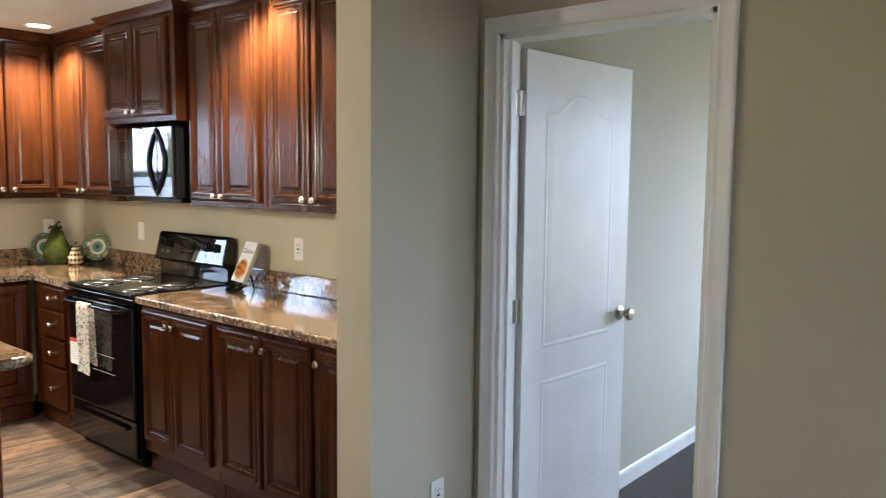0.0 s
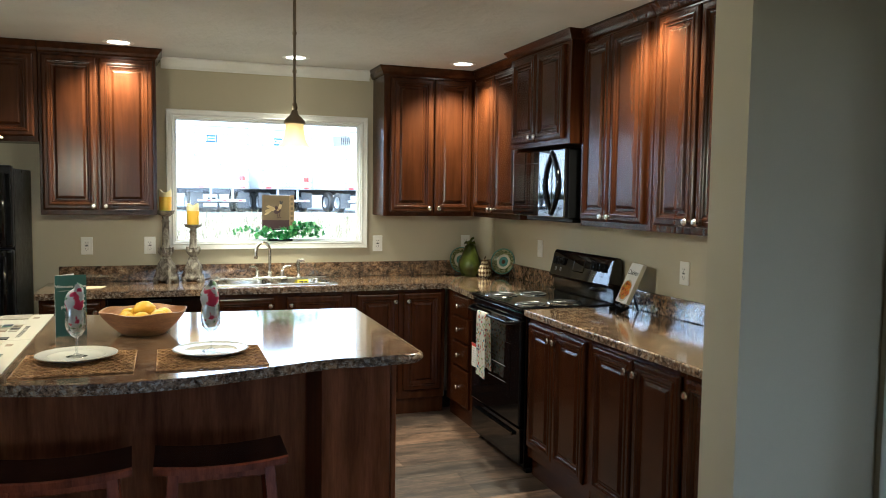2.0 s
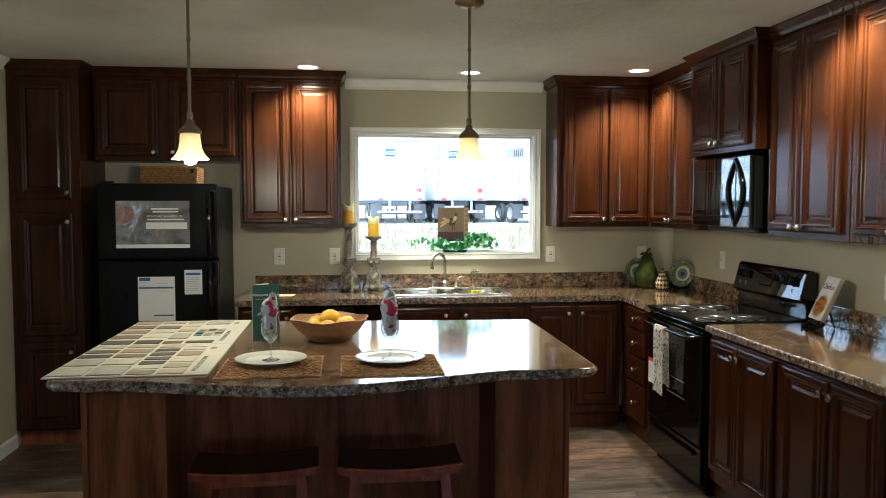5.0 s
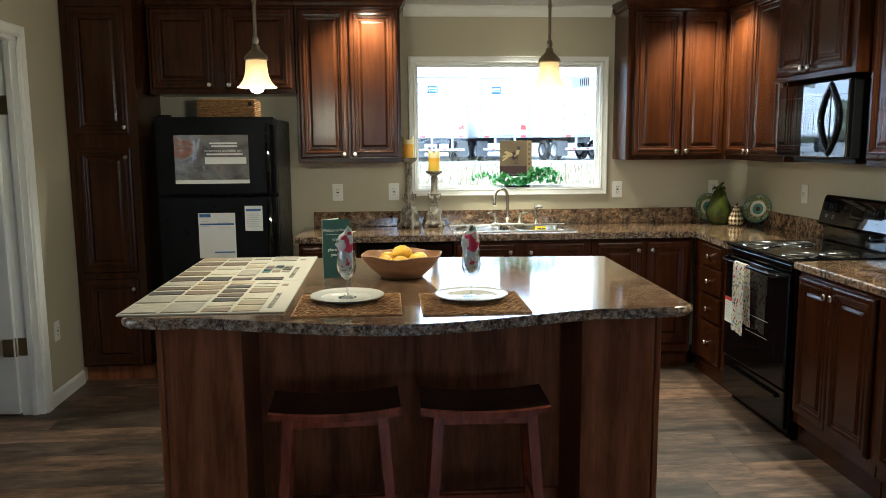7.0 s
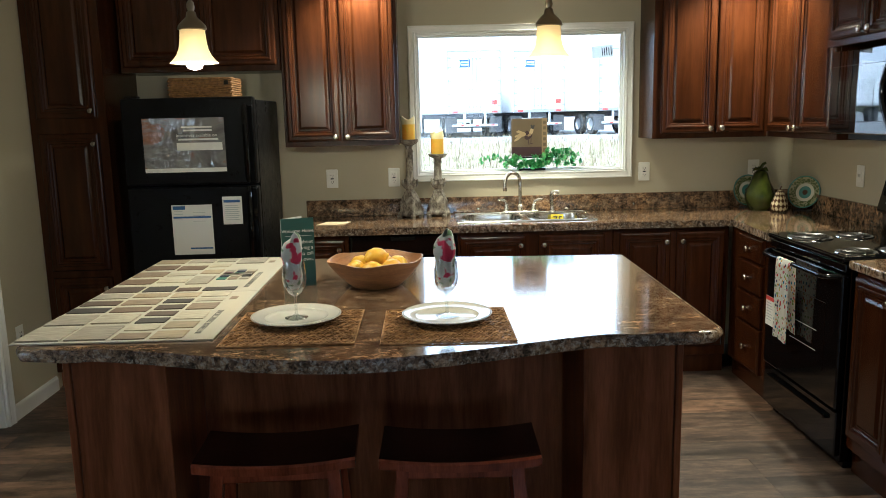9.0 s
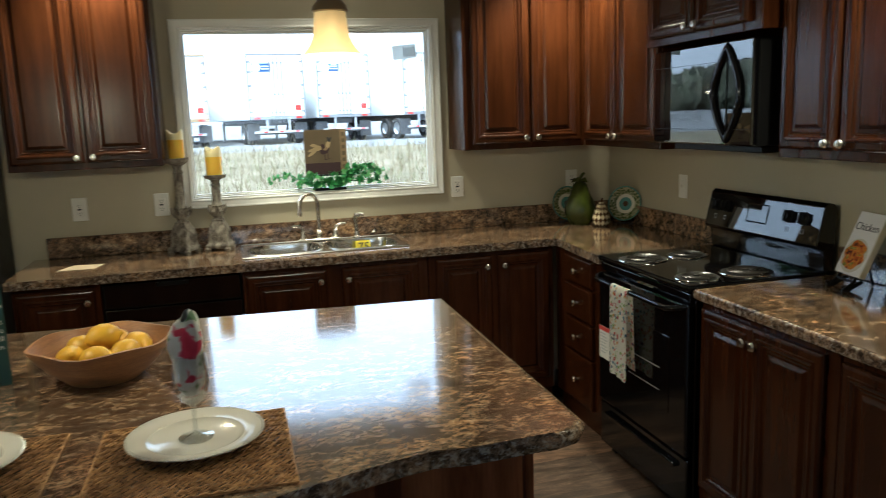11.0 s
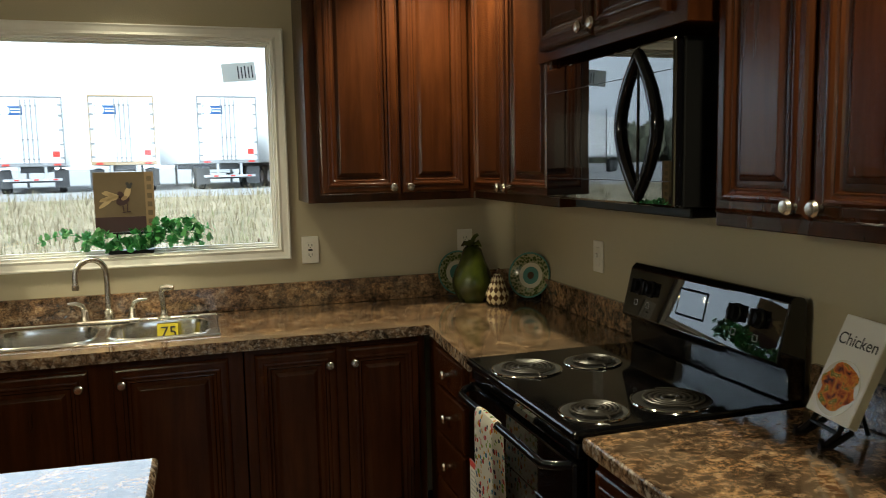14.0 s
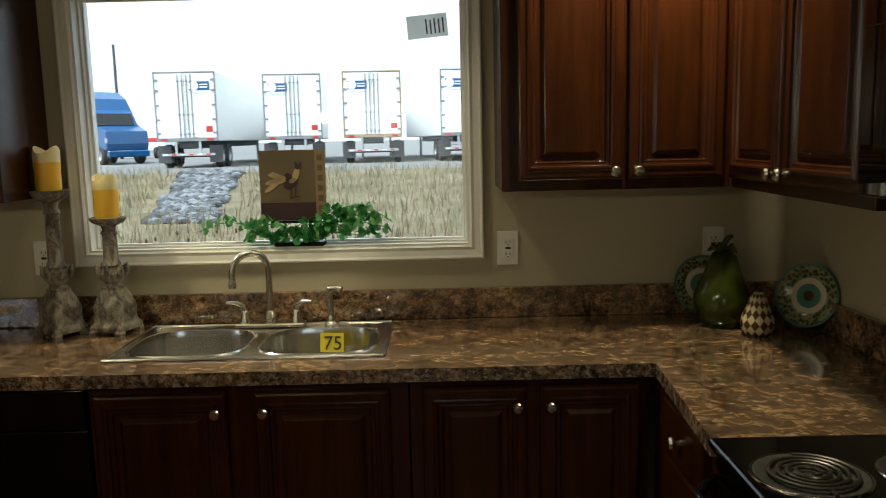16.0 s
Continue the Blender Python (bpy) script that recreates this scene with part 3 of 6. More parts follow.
def base(x, y, rz, w, d, splits, drawers=(), label="dark cherry base cabinet with raised-panel doors", doorz=(0.17, 0.845), hollow=False):
    c = thing("base_cabinet", x, y, 0, rz, label, "cabinet", "base cabinets")
    if hollow:
        part("face_frame", cube(0.001, -d, 0.11, w - 0.001, -d + 0.02, 0.872), CHERRY, c)
        part("side_panel", cube(0.001, -d + 0.02, 0.11, 0.02, -0.004, 0.872), CHERRY, c)
        part("side_panel", cube(w - 0.02, -d + 0.02, 0.11, w - 0.001, -0.004, 0.872), CHERRY, c)
        part("bottom_panel", cube(0.02, -d + 0.02, 0.11, w - 0.02, -0.004, 0.13), CHERRY, c)
    else:
        part("body", cube(0.001, -d, 0.11, w - 0.001, -0.004, 0.872, 0.002), CHERRY, c)
    part("toe_kick", cube(0.002, -d + 0.03, 0, w - 0.002, -0.02, 0.11), CHERRY, c)
    for a, b, side in splits:
        front(c, a, doorz[0], b, doorz[1], -d, b - 0.028 if side > 0 else a + 0.028, doorz[1] - 0.055)
    for a, b, z0, z1 in drawers:
        front(c, a, z0, b, z1, -d, (a + b) / 2, (z0 + z1) / 2, "drawer", DRAWER_STEPS)
    return c


UZ0, UZ1 = 1.36, 2.36
upper(1.69, NORTH, 0, 0.68, 0.305, UZ0, UZ1, [(0.045, 0.36, 1), (0.372, 0.655, -1)], ends=(1, 0))
upper(-0.46, NORTH, 0, 0.666, 0.305, UZ0, UZ1, [(0.018, 0.326, 1), (0.34, 0.648, -1)], ends=(0, 1))
upper(-1.372, NORTH, 0, 0.91, 0.305, 1.80, UZ1, [(0.02, 0.405, 1), (0.47, 0.89, -1)], label="dark cherry cabinet above the fridge")
upper(EAST, 5.345, -90, 0.775, 0.31, UZ0, UZ1, [(0.02, 0.375, 1), (0.385, 0.765, -1)], label="dark cherry corner wall cabinet with raised-panel doors")
upper(EAST, 4.565, -90, 0.765, 0.385, 1.80, 2.368, [(0.05, 0.37, 1), (0.385, 0.705, -1)], ends=(1, 1), label="short deep cherry cabinet above the microwave")
upper(EAST, 3.795, -90, 0.645, 0.31, UZ0, UZ1, [(0.02, 0.29, 1), (0.30, 0.60, -1)])
upper(EAST, 3.145, -90, 0.655, 0.31, UZ0, UZ1, [(0.04, 0.325, 1), (0.335, 0.62, -1)])
upper(EAST, 2.485, -90, 0.405, 0.31, UZ0, UZ1, [(0.04, 0.37, -1)], label="narrow dark cherry wall cabinet beside the wall stub")

BD, BE = 0.55, 0.59
base(-0.45, NORTH, 0, 0.36, BD, [(0.02, 0.335, 1)], label="narrow dark cherry base cabinet beside the dishwasher")
base(0.522, NORTH, 0, 0.885, BD, [(0.015, 0.385, 1), (0.46, 0.835, -1)], label="dark cherry sink base cabinet with raised-panel doors", hollow=True)
base(1.41, NORTH, 0, 0.665, BD, [(0.035, 0.325, 1), (0.36, 0.635, -1)])
base(EAST, 5.105, -90, 0.565, BE, [], [(0.14, 0.445, 0.725, 0.85), (0.14, 0.445, 0.555, 0.71), (0.14, 0.445, 0.385, 0.54), (0.14, 0.445, 0.13, 0.37)], "cherry base cabinet with four drawers beside the range")
base(EAST, 3.812, -90, 0.657, BE, [(0.02, 0.305, 1), (0.30, 0.61, -1)])
base(EAST, 3.15, -90, 0.665, BE, [(0.015, 0.335, 1), (0.345, 0.65, -1)])
base(EAST, 2.48, -90, 0.395, BE, [(0.015, 0.375, -1)], label="narrow dark cherry base cabinet beside the wall stub")

pan = thing("pantry_cabinet", WEST + 0.004, NORTH, 0, 0, "tall dark cherry pantry cabinet with three doors", "cabinet")
part("body", cube(0, -0.51, 0.1, 0.42, -0.004, 2.36, 0.002), CHERRY, pan)
part("toe_kick", cube(0, -0.46, 0, 0.42, -0.01, 0.1), CHERRY_FLAT, pan)
for z0, z1, kz in ((0.11, 0.66, 0.60), (0.70, 1.47, 1.41), (1.55, 2.30, 1.59)):
    front(pan, 0.045, z0, 0.375, z1, -0.51, 0.35, kz)
part("crown", crown(bmesh.new(), 0, 0.42, 0.51, 2.359, (0, 1)), CHERRY, pan)

# worktops
CZ = 0.91


def banded(name, bm, label, smooth):
    """A worktop of two parts: its top sheet and the band round its edge."""
    bm.normal_update()
    t = thing(name, 0, 0, 0, 0, label, "countertop")
    band = bm.copy()
    bmesh.ops.delete(bm, geom=[f for f in bm.faces if f.normal.z < 0.9], context="FACES")
    bmesh.ops.delete(band, geom=[f for f in band.faces if f.normal.z >= 0.9], context="FACES")
    part("top_sheet", bm, COUNTER, t)
    part("edge_band", band, EDGE, t, "grey speckled laminate edge", smooth=smooth)
    return t


def worktop(name, pts, z0, z1, label, bevel=0.009):
    bm = prism(bmesh.new(), pts, z0, z1, bevel, 4)
    bm.normal_update()
    for f in bm.faces:
        if abs(f.normal.z) > 0.999:
            for e in f.edges:
                e.smooth = False
    return banded(name, bm, label, 0.8)


SX, SY, SW, SD = 0.525, 5.185, 0.815, 0.425
bm = bmesh.new()
# worktop in strips round the sink's hole
for b in ((-0.465, 5.065, SX + 0.02, NORTH - 0.004), (SX + SW - 0.02, 5.065, 2.078, NORTH - 0.004)):
    box(bm, b[0], b[1], CZ - 0.038, b[2], b[3], CZ)
box(bm, SX + 0.02, 5.065, CZ - 0.038, SX + SW - 0.02, SY + 0.02, CZ)
box(bm, SX + 0.02, SY + SD - 0.02, CZ - 0.038, SX + SW - 0.02, NORTH - 0.004, CZ)
prism(bm, [(2.078, 5.065), (2.045, 4.535), (EAST - 0.004, 4.535), (EAST - 0.004, NORTH - 0.004), (2.078, NORTH - 0.004)], CZ - 0.038, CZ)
bmesh.ops.remove_doubles(bm, verts=bm.verts, dist=0.0005)
banded("corner_worktop", bm, "mottled brown laminate worktop round the corner", False)
worktop("range_side_worktop", [(2.055, 3.816), (2.04, 2.084), (EAST - 0.004, 2.084), (EAST - 0.004, 3.816)], CZ - 0.038, CZ, "mottled brown laminate worktop beside the range")
BS = 1.015
solid("backsplash", cube(-0.40, NORTH - 0.022, CZ + 0.001, EAST - 0.026, NORTH - 0.003, BS, 0.004, 2), COUNTER, "mottled brown laminate backsplash under the window", "backsplash")
solid("backsplash", cube(EAST - 0.022, 4.54, CZ + 0.001, EAST - 0.003, NORTH - 0.004, BS, 0.004, 2), COUNTER, "mottled brown laminate backsplash in the corner", "backsplash")
solid("backsplash", cube(EAST - 0.022, 2.084, CZ + 0.001, EAST - 0.003, 3.812, BS, 0.004, 2), COUNTER, "mottled brown laminate backsplash beside the range", "backsplash")

# island
isl = thing("kitchen_island", 0.2, 3.35, 0, 0, "dark cherry kitchen island with thick corner posts", "island")
ib = lambda *b, **k: cube(b[0] - 0.2, b[1] - 3.35, b[2], b[3] - 0.2, b[4] - 3.35, b[5], 0.002)
part("front_panel", ib(-0.40, 3.24, 0.0, 0.80, 3.26, 0.892), CHERRY_FLAT, isl)
part("body", ib(-0.688, 3.262, 0.0, 1.075, 3.84, 0.892), CHERRY_FLAT, isl)
part("post", ib(-0.665, 2.90, 0.0, -0.400, 3.258, 0.892), CHERRY_FLAT, isl)
part("post", ib(0.79, 2.90, 0.0, 1.055, 3.258, 0.892), CHERRY_FLAT, isl)
part("edge_trim", ib(-0.687, 2.895, 0.0, -0.667, 3.26, 0.892), CHERRY_FLAT, isl)
part("edge_trim", ib(1.057, 2.895, 0.0, 1.077, 3.26, 0.892), CHERRY_FLAT, isl)
part("toe_board", ib(-0.395, 3.225, 0.0, 0.785, 3.239, 0.09), CHERRY_FLAT, isl)
pts = [(1.178, 3.975), (-0.775, 4.11)]
edge = [(-0.775, 2.83), (-0.745, 2.785), (-0.69, 2.775)]
for k in range(25):
    s = k / 24
    x = -0.62 + s * 1.52
    bul = 0.5 - 0.5 * cos(2 * pi * s)
    edge.append((x, 2.79 - 0.17 * bul ** 0.8))
edge += [(1.08, 2.77), (1.13, 2.785), (1.163, 2.83)]
worktop("island_worktop", pts + edge, 0.894, 0.93, "glossy mottled brown laminate island worktop with curved front", 0.0165)

# ---- lamps ----
GLOW = material("warm_lamp_glow", (1, 1, 1), 0.5)
_b = GLOW.node_tree.nodes["Principled BSDF"]
_b.inputs["Emission Color"].default_value, _b.inputs["Emission Strength"].default_value = (1.0, 0.80, 0.55, 1), 3.0
SHADE = material("frosted_shade", (0.80, 0.64, 0.34), 0.5)
_b = SHADE.node_tree.nodes["Principled BSDF"]
_b.inputs["Transmission Weight"].default_value = 0.25
_b.inputs["Emission Color"].default_value = (1.0, 0.66, 0.25, 1)
_sep, _fall = SHADE.node_tree.nodes.new("ShaderNodeSeparateXYZ"), SHADE.node_tree.nodes.new("ShaderNodeMapRange")
SHADE.node_tree.links.new(coords(SHADE), _sep.inputs[0])
SHADE.node_tree.links.new(_sep.outputs["Z"], _fall.inputs["Value"])
for _k, _x in (("From Min", -0.60), ("From Max", -0.70), ("To Min", 0.10), ("To Max", 0.34)):
    _fall.inputs[_k].default_value = _x
SHADE.node_tree.links.new(_fall.outputs[0], _b.inputs["Emission Strength"])


def lamp(kind, x, y, z, watts, size, color=(1.0, 0.77, 0.45)):
    ob = new("lamp_light", bpy.data.lights.new("lamp_light", kind))
    ob.data.energy, ob.data.color, ob.data.shadow_soft_size = watts, color, size
    ob.location = (x, y, z)
    return ob


def can_light(x, y, cone, watts):
    c = thing("recessed_light", x, y, CEILING, 0, "round recessed ceiling light with white trim, lit", "ceiling light", "recessed lights")
    part("trim_ring", lathe(bmesh.new(), [(0.062, 0.004), (0.062, -0.004), (0.08, -0.008), (0.09, -0.004), (0.09, -0.001)], 32), WHITE, c, smooth=True)
    part("bulb", lathe(bmesh.new(), [(0.0, -0.005), (0.03, -0.006), (0.06, -0.003), (0.061, 0.0)], 24), GLOW, c, "glowing warm bulb", smooth=True)
    s = lamp("SPOT", x, y, CEILING - 0.03, watts, 0.05)
    s.data.spot_size, s.data.spot_blend = radians(cone), 0.7


for x, y, cone, watts in ((0.0, 5.19, 130, 40), (1.07, 5.28, 110, 13), (2.16, 5.06, 130, 42), (2.2, 3.07, 130, 34)):
    can_light(x, y, cone, watts)


def pendant(x, y):
    p = thing("pendant_lamp", x, y, CEILING, 0, "bronze pendant lamp with frosted bell shade, lit", "pendant lamp", "pendant lamps")
    part("canopy", lathe(bmesh.new(), [(0, -0.001), (0.062, -0.001), (0.064, -0.01), (0.05, -0.022), (0.02, -0.03), (0, -0.03)], 24), LAMPMETAL, p, smooth=True)
    part("rod", lathe(bmesh.new(), [(0, -0.03), (0.0065, -0.03), (0.0065, -0.20), (0.009, -0.202), (0.009, -0.214), (0.0065, -0.216), (0.0065, -0.36), (0.009, -0.362), (0.009, -0.374), (0.0065, -0.376), (0.0065, -0.50), (0.011, -0.505), (0.013, -0.52), (0.008, -0.535), (0, -0.535)], 12), LAMPMETAL, p, smooth=True)
    part("cap", lathe(bmesh.new(), [(0.008, -0.53), (0.014, -0.535), (0.017, -0.55), (0.030, -0.562), (0.043, -0.576), (0.046, -0.588), (0.041, -0.591), (0.0, -0.585)], 24), LAMPMETAL, p, smooth=True)
    out = [(0.039, -0.588), (0.041, -0.61), (0.043, -0.632), (0.047, -0.652), (0.055, -0.670), (0.066, -0.684), (0.077, -0.694)]
    inn = [(r - 0.003, z + 0.0005) for r, z in out][::-1]
    part("shade", lathe(bmesh.new(), out + inn, 32), SHADE, p, "frosted cream glass bell shade", smooth=True)
    part("bulb", lathe(bmesh.new(), [(0, -0.60), (0.012, -0.61), (0.016, -0.64), (0.028, -0.67), (0.03, -0.69), (0.022, -0.71), (0, -0.717)], 16), GLOW, p, "glowing bulb", smooth=True)
    lamp("POINT", x, y, CEILING - 0.735, 6, 0.03)


pendant(0.778, 3.46)
pendant(-0.388, 3.37)

# ---- appliances ----
LABEL = material("white_paper", (0.78, 0.77, 0.74), 0.55)
RED = material("red_ink", (0.55, 0.05, 0.04), 0.5)
INK = material("dark_ink", (0.03, 0.03, 0.035), 0.55)
MARK = material("panel_mark", (0.45, 0.46, 0.47), 0.4)


def words(parent, name, text, size, m, mat, align="LEFT", label=""):
    cu = bpy.data.curves.new(name, "FONT")
    cu.body, cu.size, cu.align_x, cu.extrude = text, size, align, 0.0003
    tmp = bpy.data.objects.new(name, cu)
    scene.collection.objects.link(tmp)
    me = bpy.data.meshes.new_from_object(tmp.evaluated_get(bpy.context.evaluated_depsgraph_get()))
    bpy.data.objects.remove(tmp)
    me.materials.clear()
    me.materials.append(mat)
    ob = new(name, me)
    ob.parent = parent
    ob.matrix_basis = m
    return tagged(ob, label)


rg = thing("range", EAST, 4.527, 0, -90, "black electric coil range with towel on its handle", "range")
RANGE_FIT = Matrix.Diagonal((0.925, 1, 1, 1))
rg.matrix_world = rg.matrix_world @ RANGE_FIT
part("body", cube(0.004, -0.605, 0.03, 0.756, -0.02, 0.893, 0.003), BLACK, rg)
part("cooktop", cube(0.0, -0.645, 0.895, 0.76, -0.05, 0.918, 0.009, 3), BLACK, rg)
bm = bmesh.new()
prof = [(-0.022, 0.919), (-0.072, 0.919), (-0.074, 0.985), (-0.076, 1.003), (-0.105, 1.01), (-0.11, 1.018), (-0.075, 1.163), (-0.06, 1.178), (-0.03, 1.172), (-0.022, 1.16)]
for a, b in ((0.0, 0.76),):
    ends = [[bm.verts.new((x, y, z)) for y, z in prof] for x in (a, b)]
    bm.faces.new(ends[0])
    bm.faces.new(ends[1][::-1])
    for i in range(len(prof)):
        bm.faces.new((ends[0][i], ends[1][i], ends[1][(i + 1) % len(prof)], ends[0][(i + 1) % len(prof)]))
bmesh.ops.bevel(bm, geom=[e for e in bm.edges], offset=0.004, segments=2, affect="EDGES", profile=0.5)
guard = part("backguard", bm, BLACKGLASS, rg)
tilt = pose(0, -0.1102, 1.018, 76.5)
bm = stepped(bmesh.new(), 0.30, 0.045, 0.44, 0.125, 0, [(0, 0.0), (0.003, 0.003), (0.006, 0.001), (0.01, 0.001)], 0.004)
for v in bm.verts:
    v.co = tilt @ Vector((v.co.x, v.co.z, -v.co.y))
part("display", bm, BLACKGLASS, guard, "glossy clock display")
KN = lathe(bmesh.new(), [(0.0, 0.0), (0.026, 0.0), (0.025, 0.006), (0.02, 0.008), (0.017, 0.022), (0, 0.024)], 20)
box(KN, -0.005, -0.022, 0.006, 0.005, 0.022, 0.03, 0.002)
KN = mesh_of("burner_knob", KN, BLACKPLASTIC, True)
for x in (0.075, 0.145, 0.575, 0.665):
    k = new("burner_knob", KN)
    k.parent = guard
    k.matrix_basis = tilt @ pose(x, 0.095, 0.001)
    for dx, dz, s in ((0, 0.036, 0.007), (0.0, -0.05, 0.009)):
        bm = bmesh.new()
        for a, b, c, d in ((-s, -s, s, -s + 0.0015), (-s, s - 0.0015, s, s), (-s, -s + 0.0015, -s + 0.0015, s - 0.0015), (s - 0.0015, -s + 0.0015, s, s - 0.0015)):
            box(bm, x + dx + a, 0.095 + dz + b, 0.0005, x + dx + c, 0.095 + dz + d, 0.0012)
        bmesh.ops.transform(bm, matrix=tilt, verts=bm.verts)
        if dz < 0:
            part("knob_mark", bm, MARK, guard)
        else:
            bm.free()
# coils in chrome drip pans
for x, y, r in ((0.205, -0.528, 0.083), (0.205, -0.318, 0.066), (0.64, -0.532, 0.066), (0.632, -0.315, 0.083)):
    pan_ob = part("drip_pan", lathe(bmesh.new(), [(r + 0.019, 0.9185), (r + 0.017, 0.9215), (r + 0.009, 0.922), (r + 0.004, 0.9195), (r * 0.5, 0.9188), (0.0, 0.9186)], 32, x, y), BURNT, rg, "dark drip pan", smooth=True)
    part("chrome_ring", lathe(bmesh.new(), [(r + 0.021, 0.9188), (r + 0.0195, 0.9222), (r + 0.0175, 0.9228), (r + 0.015, 0.9222)], 36, x, y), CHROME, pan_ob, "bright chrome trim ring", smooth=True)
    bm = bmesh.new()
    turns = 4.5
    tube(bm, [(x + (0.014 + (r - 0.014) * k / 90) * cos(2 * pi * turns * k / 90), y + (0.014 + (r - 0.014) * k / 90) * sin(2 * pi * turns * k / 90), 0.926) for k in range(91)], 0.0040, 6)
    tube(bm, [(x + r, y, 0.926), (x + r + 0.012, y + 0.004, 0.9235)], 0.004, 6)
    part("coil", bm, COIL, pan_ob, "dark spiral heating coil", smooth=True)
od = part("oven_door", cube(0.006, -0.64, 0.262, 0.754, -0.607, 0.845, 0.008, 2), BLACK, rg)
part("oven_window", cube(0.13, -0.6425, 0.40, 0.63, -0.638, 0.70, 0.002), BLACK, od)
for z in (0.47, 0.56):
    part("rack_line", cube(0.30, -0.6434, z, 0.56, -0.6426, z + 0.003), MARK, od)
bm = tube(bmesh.new(), [(0.03, -0.635, 0.835), (0.04, -0.665, 0.832), (0.075, -0.683, 0.828)] + [(0.075 + 0.61 * k / 8, -0.686, 0.826) for k in range(9)] + [(0.72, -0.665, 0.832), (0.73, -0.635, 0.835)], 0.011, 10)
part("oven_handle", bm, BLACK, od, smooth=True)
part("vent_strip", cube(0.006, -0.63, 0.852, 0.754, -0.607, 0.888, 0.004, 2), BLACK, rg)
dr = part("storage_drawer", cube(0.006, -0.632, 0.055, 0.754, -0.607, 0.255, 0.006, 2), BLACK, rg)
part("drawer_lip", cube(0.08, -0.65, 0.20, 0.68, -0.631, 0.222, 0.007, 3), BLACK, dr)
for x in (0.04, 0.72):
    part("foot", cube(x - 0.02, -0.58, 0.0, x + 0.02, -0.54, 0.03), BLACKPLASTIC, rg)
st = part("energy_sticker", cube(0.015, -0.6418, 0.46, 0.115, -0.6402, 0.605), LABEL, rg, "white sticker with red heading")
part("heading", cube(0.015, -0.6426, 0.585, 0.115, -0.6419, 0.605), RED, st)
bm = bmesh.new()
for k in range(7):
    box(bm, 0.025, -0.6425, 0.57 - 0.014 * k, 0.08 + 0.008 * (k % 3), -0.6419, 0.574 - 0.014 * k)
part("text_lines", bm, MARK, st)

# towel over the oven handle
TOWEL = material("printed_towel", rough=0.9)
_v = coords(TOWEL)
_vo = TOWEL.node_tree.nodes.new("ShaderNodeTexVoronoi")
_vo.inputs["Scale"].default_value = 62
TOWEL.node_tree.links.new(_v, _vo.inputs["Vector"])
_sep = TOWEL.node_tree.nodes.new("ShaderNodeSeparateColor")
TOWEL.node_tree.links.new(_vo.outputs["Color"], _sep.inputs[0])
_c = ramp(TOWEL, _sep.outputs[0], [(0.0, (0.82, 0.80, 0.74)), (0.16, (0.50, 0.05, 0.04)), (0.30, (0.80, 0.78, 0.7)), (0.40, (0.04, 0.20, 0.34)), (0.54, (0.22, 0.38, 0.05)), (0.70, (0.64, 0.34, 0.03)), (0.84, (0.06, 0.07, 0.12)), (0.92, (0.55, 0.18, 0.22))], False)
_c = mixed(TOWEL, _c, (0.82, 0.80, 0.74), ramp(TOWEL, _vo.outputs["Distance"], [(0.40, (0, 0, 0)), (0.46, (1, 1, 1))]))
paint(TOWEL, _c, None, fuzz(TOWEL, _v, 600, 2), 0.001, 0.4)
bm = bmesh.new()
rows = []
path = [(-0.70, 0.458), (-0.701, 0.56), (-0.702, 0.68), (-0.702, 0.80), (-0.700, 0.826), (-0.694, 0.838), (-0.686, 0.840), (-0.677, 0.835), (-0.672, 0.82), (-0.668, 0.70), (-0.664, 0.58), (-0.660, 0.50)]
for i, (y, z) in enumerate(path):
    row = []
    for k in range(13):
        s = k / 12
        fold = 0.006 * sin(s * 9.0) * (0.4 + 0.6 * abs(i - 5) / 6)
        x = (0.245 if i < 6 else 0.25) + (0.15 if i < 6 else 0.14) * s
        row.append(bm.verts.new((x, y + (-abs(fold) if i < 6 else abs(fold) * 0.5), z + (0.004 * sin(s * 5) if i in (0, 11) else 0))))
    rows.append(row)
for a, b in zip(rows, rows[1:]):
    for k in range(12):
        bm.faces.new((a[k], a[k + 1], b[k + 1], b[k]))
bmesh.ops.solidify(bm, geom=bm.faces[:], thickness=0.002)
tw = solid("dish_towel", bm, TOWEL, "colourful printed dish towel hung over oven handle", "towel", smooth=True)
tw.matrix_world = pose(EAST, 4.527, 0, 0, 0, -90) @ RANGE_FIT

mw = thing("microwave", EAST - 0.06, 4.508, 1.396, -90, "black over-the-range microwave with lens-shaped handle", "microwave")
mw.matrix_world = mw.matrix_world @ Matrix.Diagonal((0.917, 1, 0.97, 1))
part("body", cube(0.004, -0.298, 0.0, 0.722, 0.055, 0.394, 0.003), BLACKPLASTIC, mw)
part("underside", cube(0.05, -0.25, -0.028, 0.68, -0.03, -0.001, 0.004), BLACKPLASTIC, mw)
md = part("door", cube(0.004, -0.326, 0.002, 0.562, -0.30, 0.392, 0.006, 2), MIRRORGLASS, mw)
WINDOWMESH = material("microwave_window", (0.016, 0.018, 0.019), 0.02)
WINDOWMESH.node_tree.nodes["Principled BSDF"].inputs["IOR"].default_value = 1.85
part("door_window", cube(0.07, -0.3272, 0.095, 0.40, -0.3255, 0.25, 0.0005), WINDOWMESH, md, "grey meshed window")
part("control_panel", cube(0.5645, -0.326, 0.002, 0.722, -0.30, 0.392, 0.006, 2), MIRRORGLASS, mw)
bm = bmesh.new()
loop = []
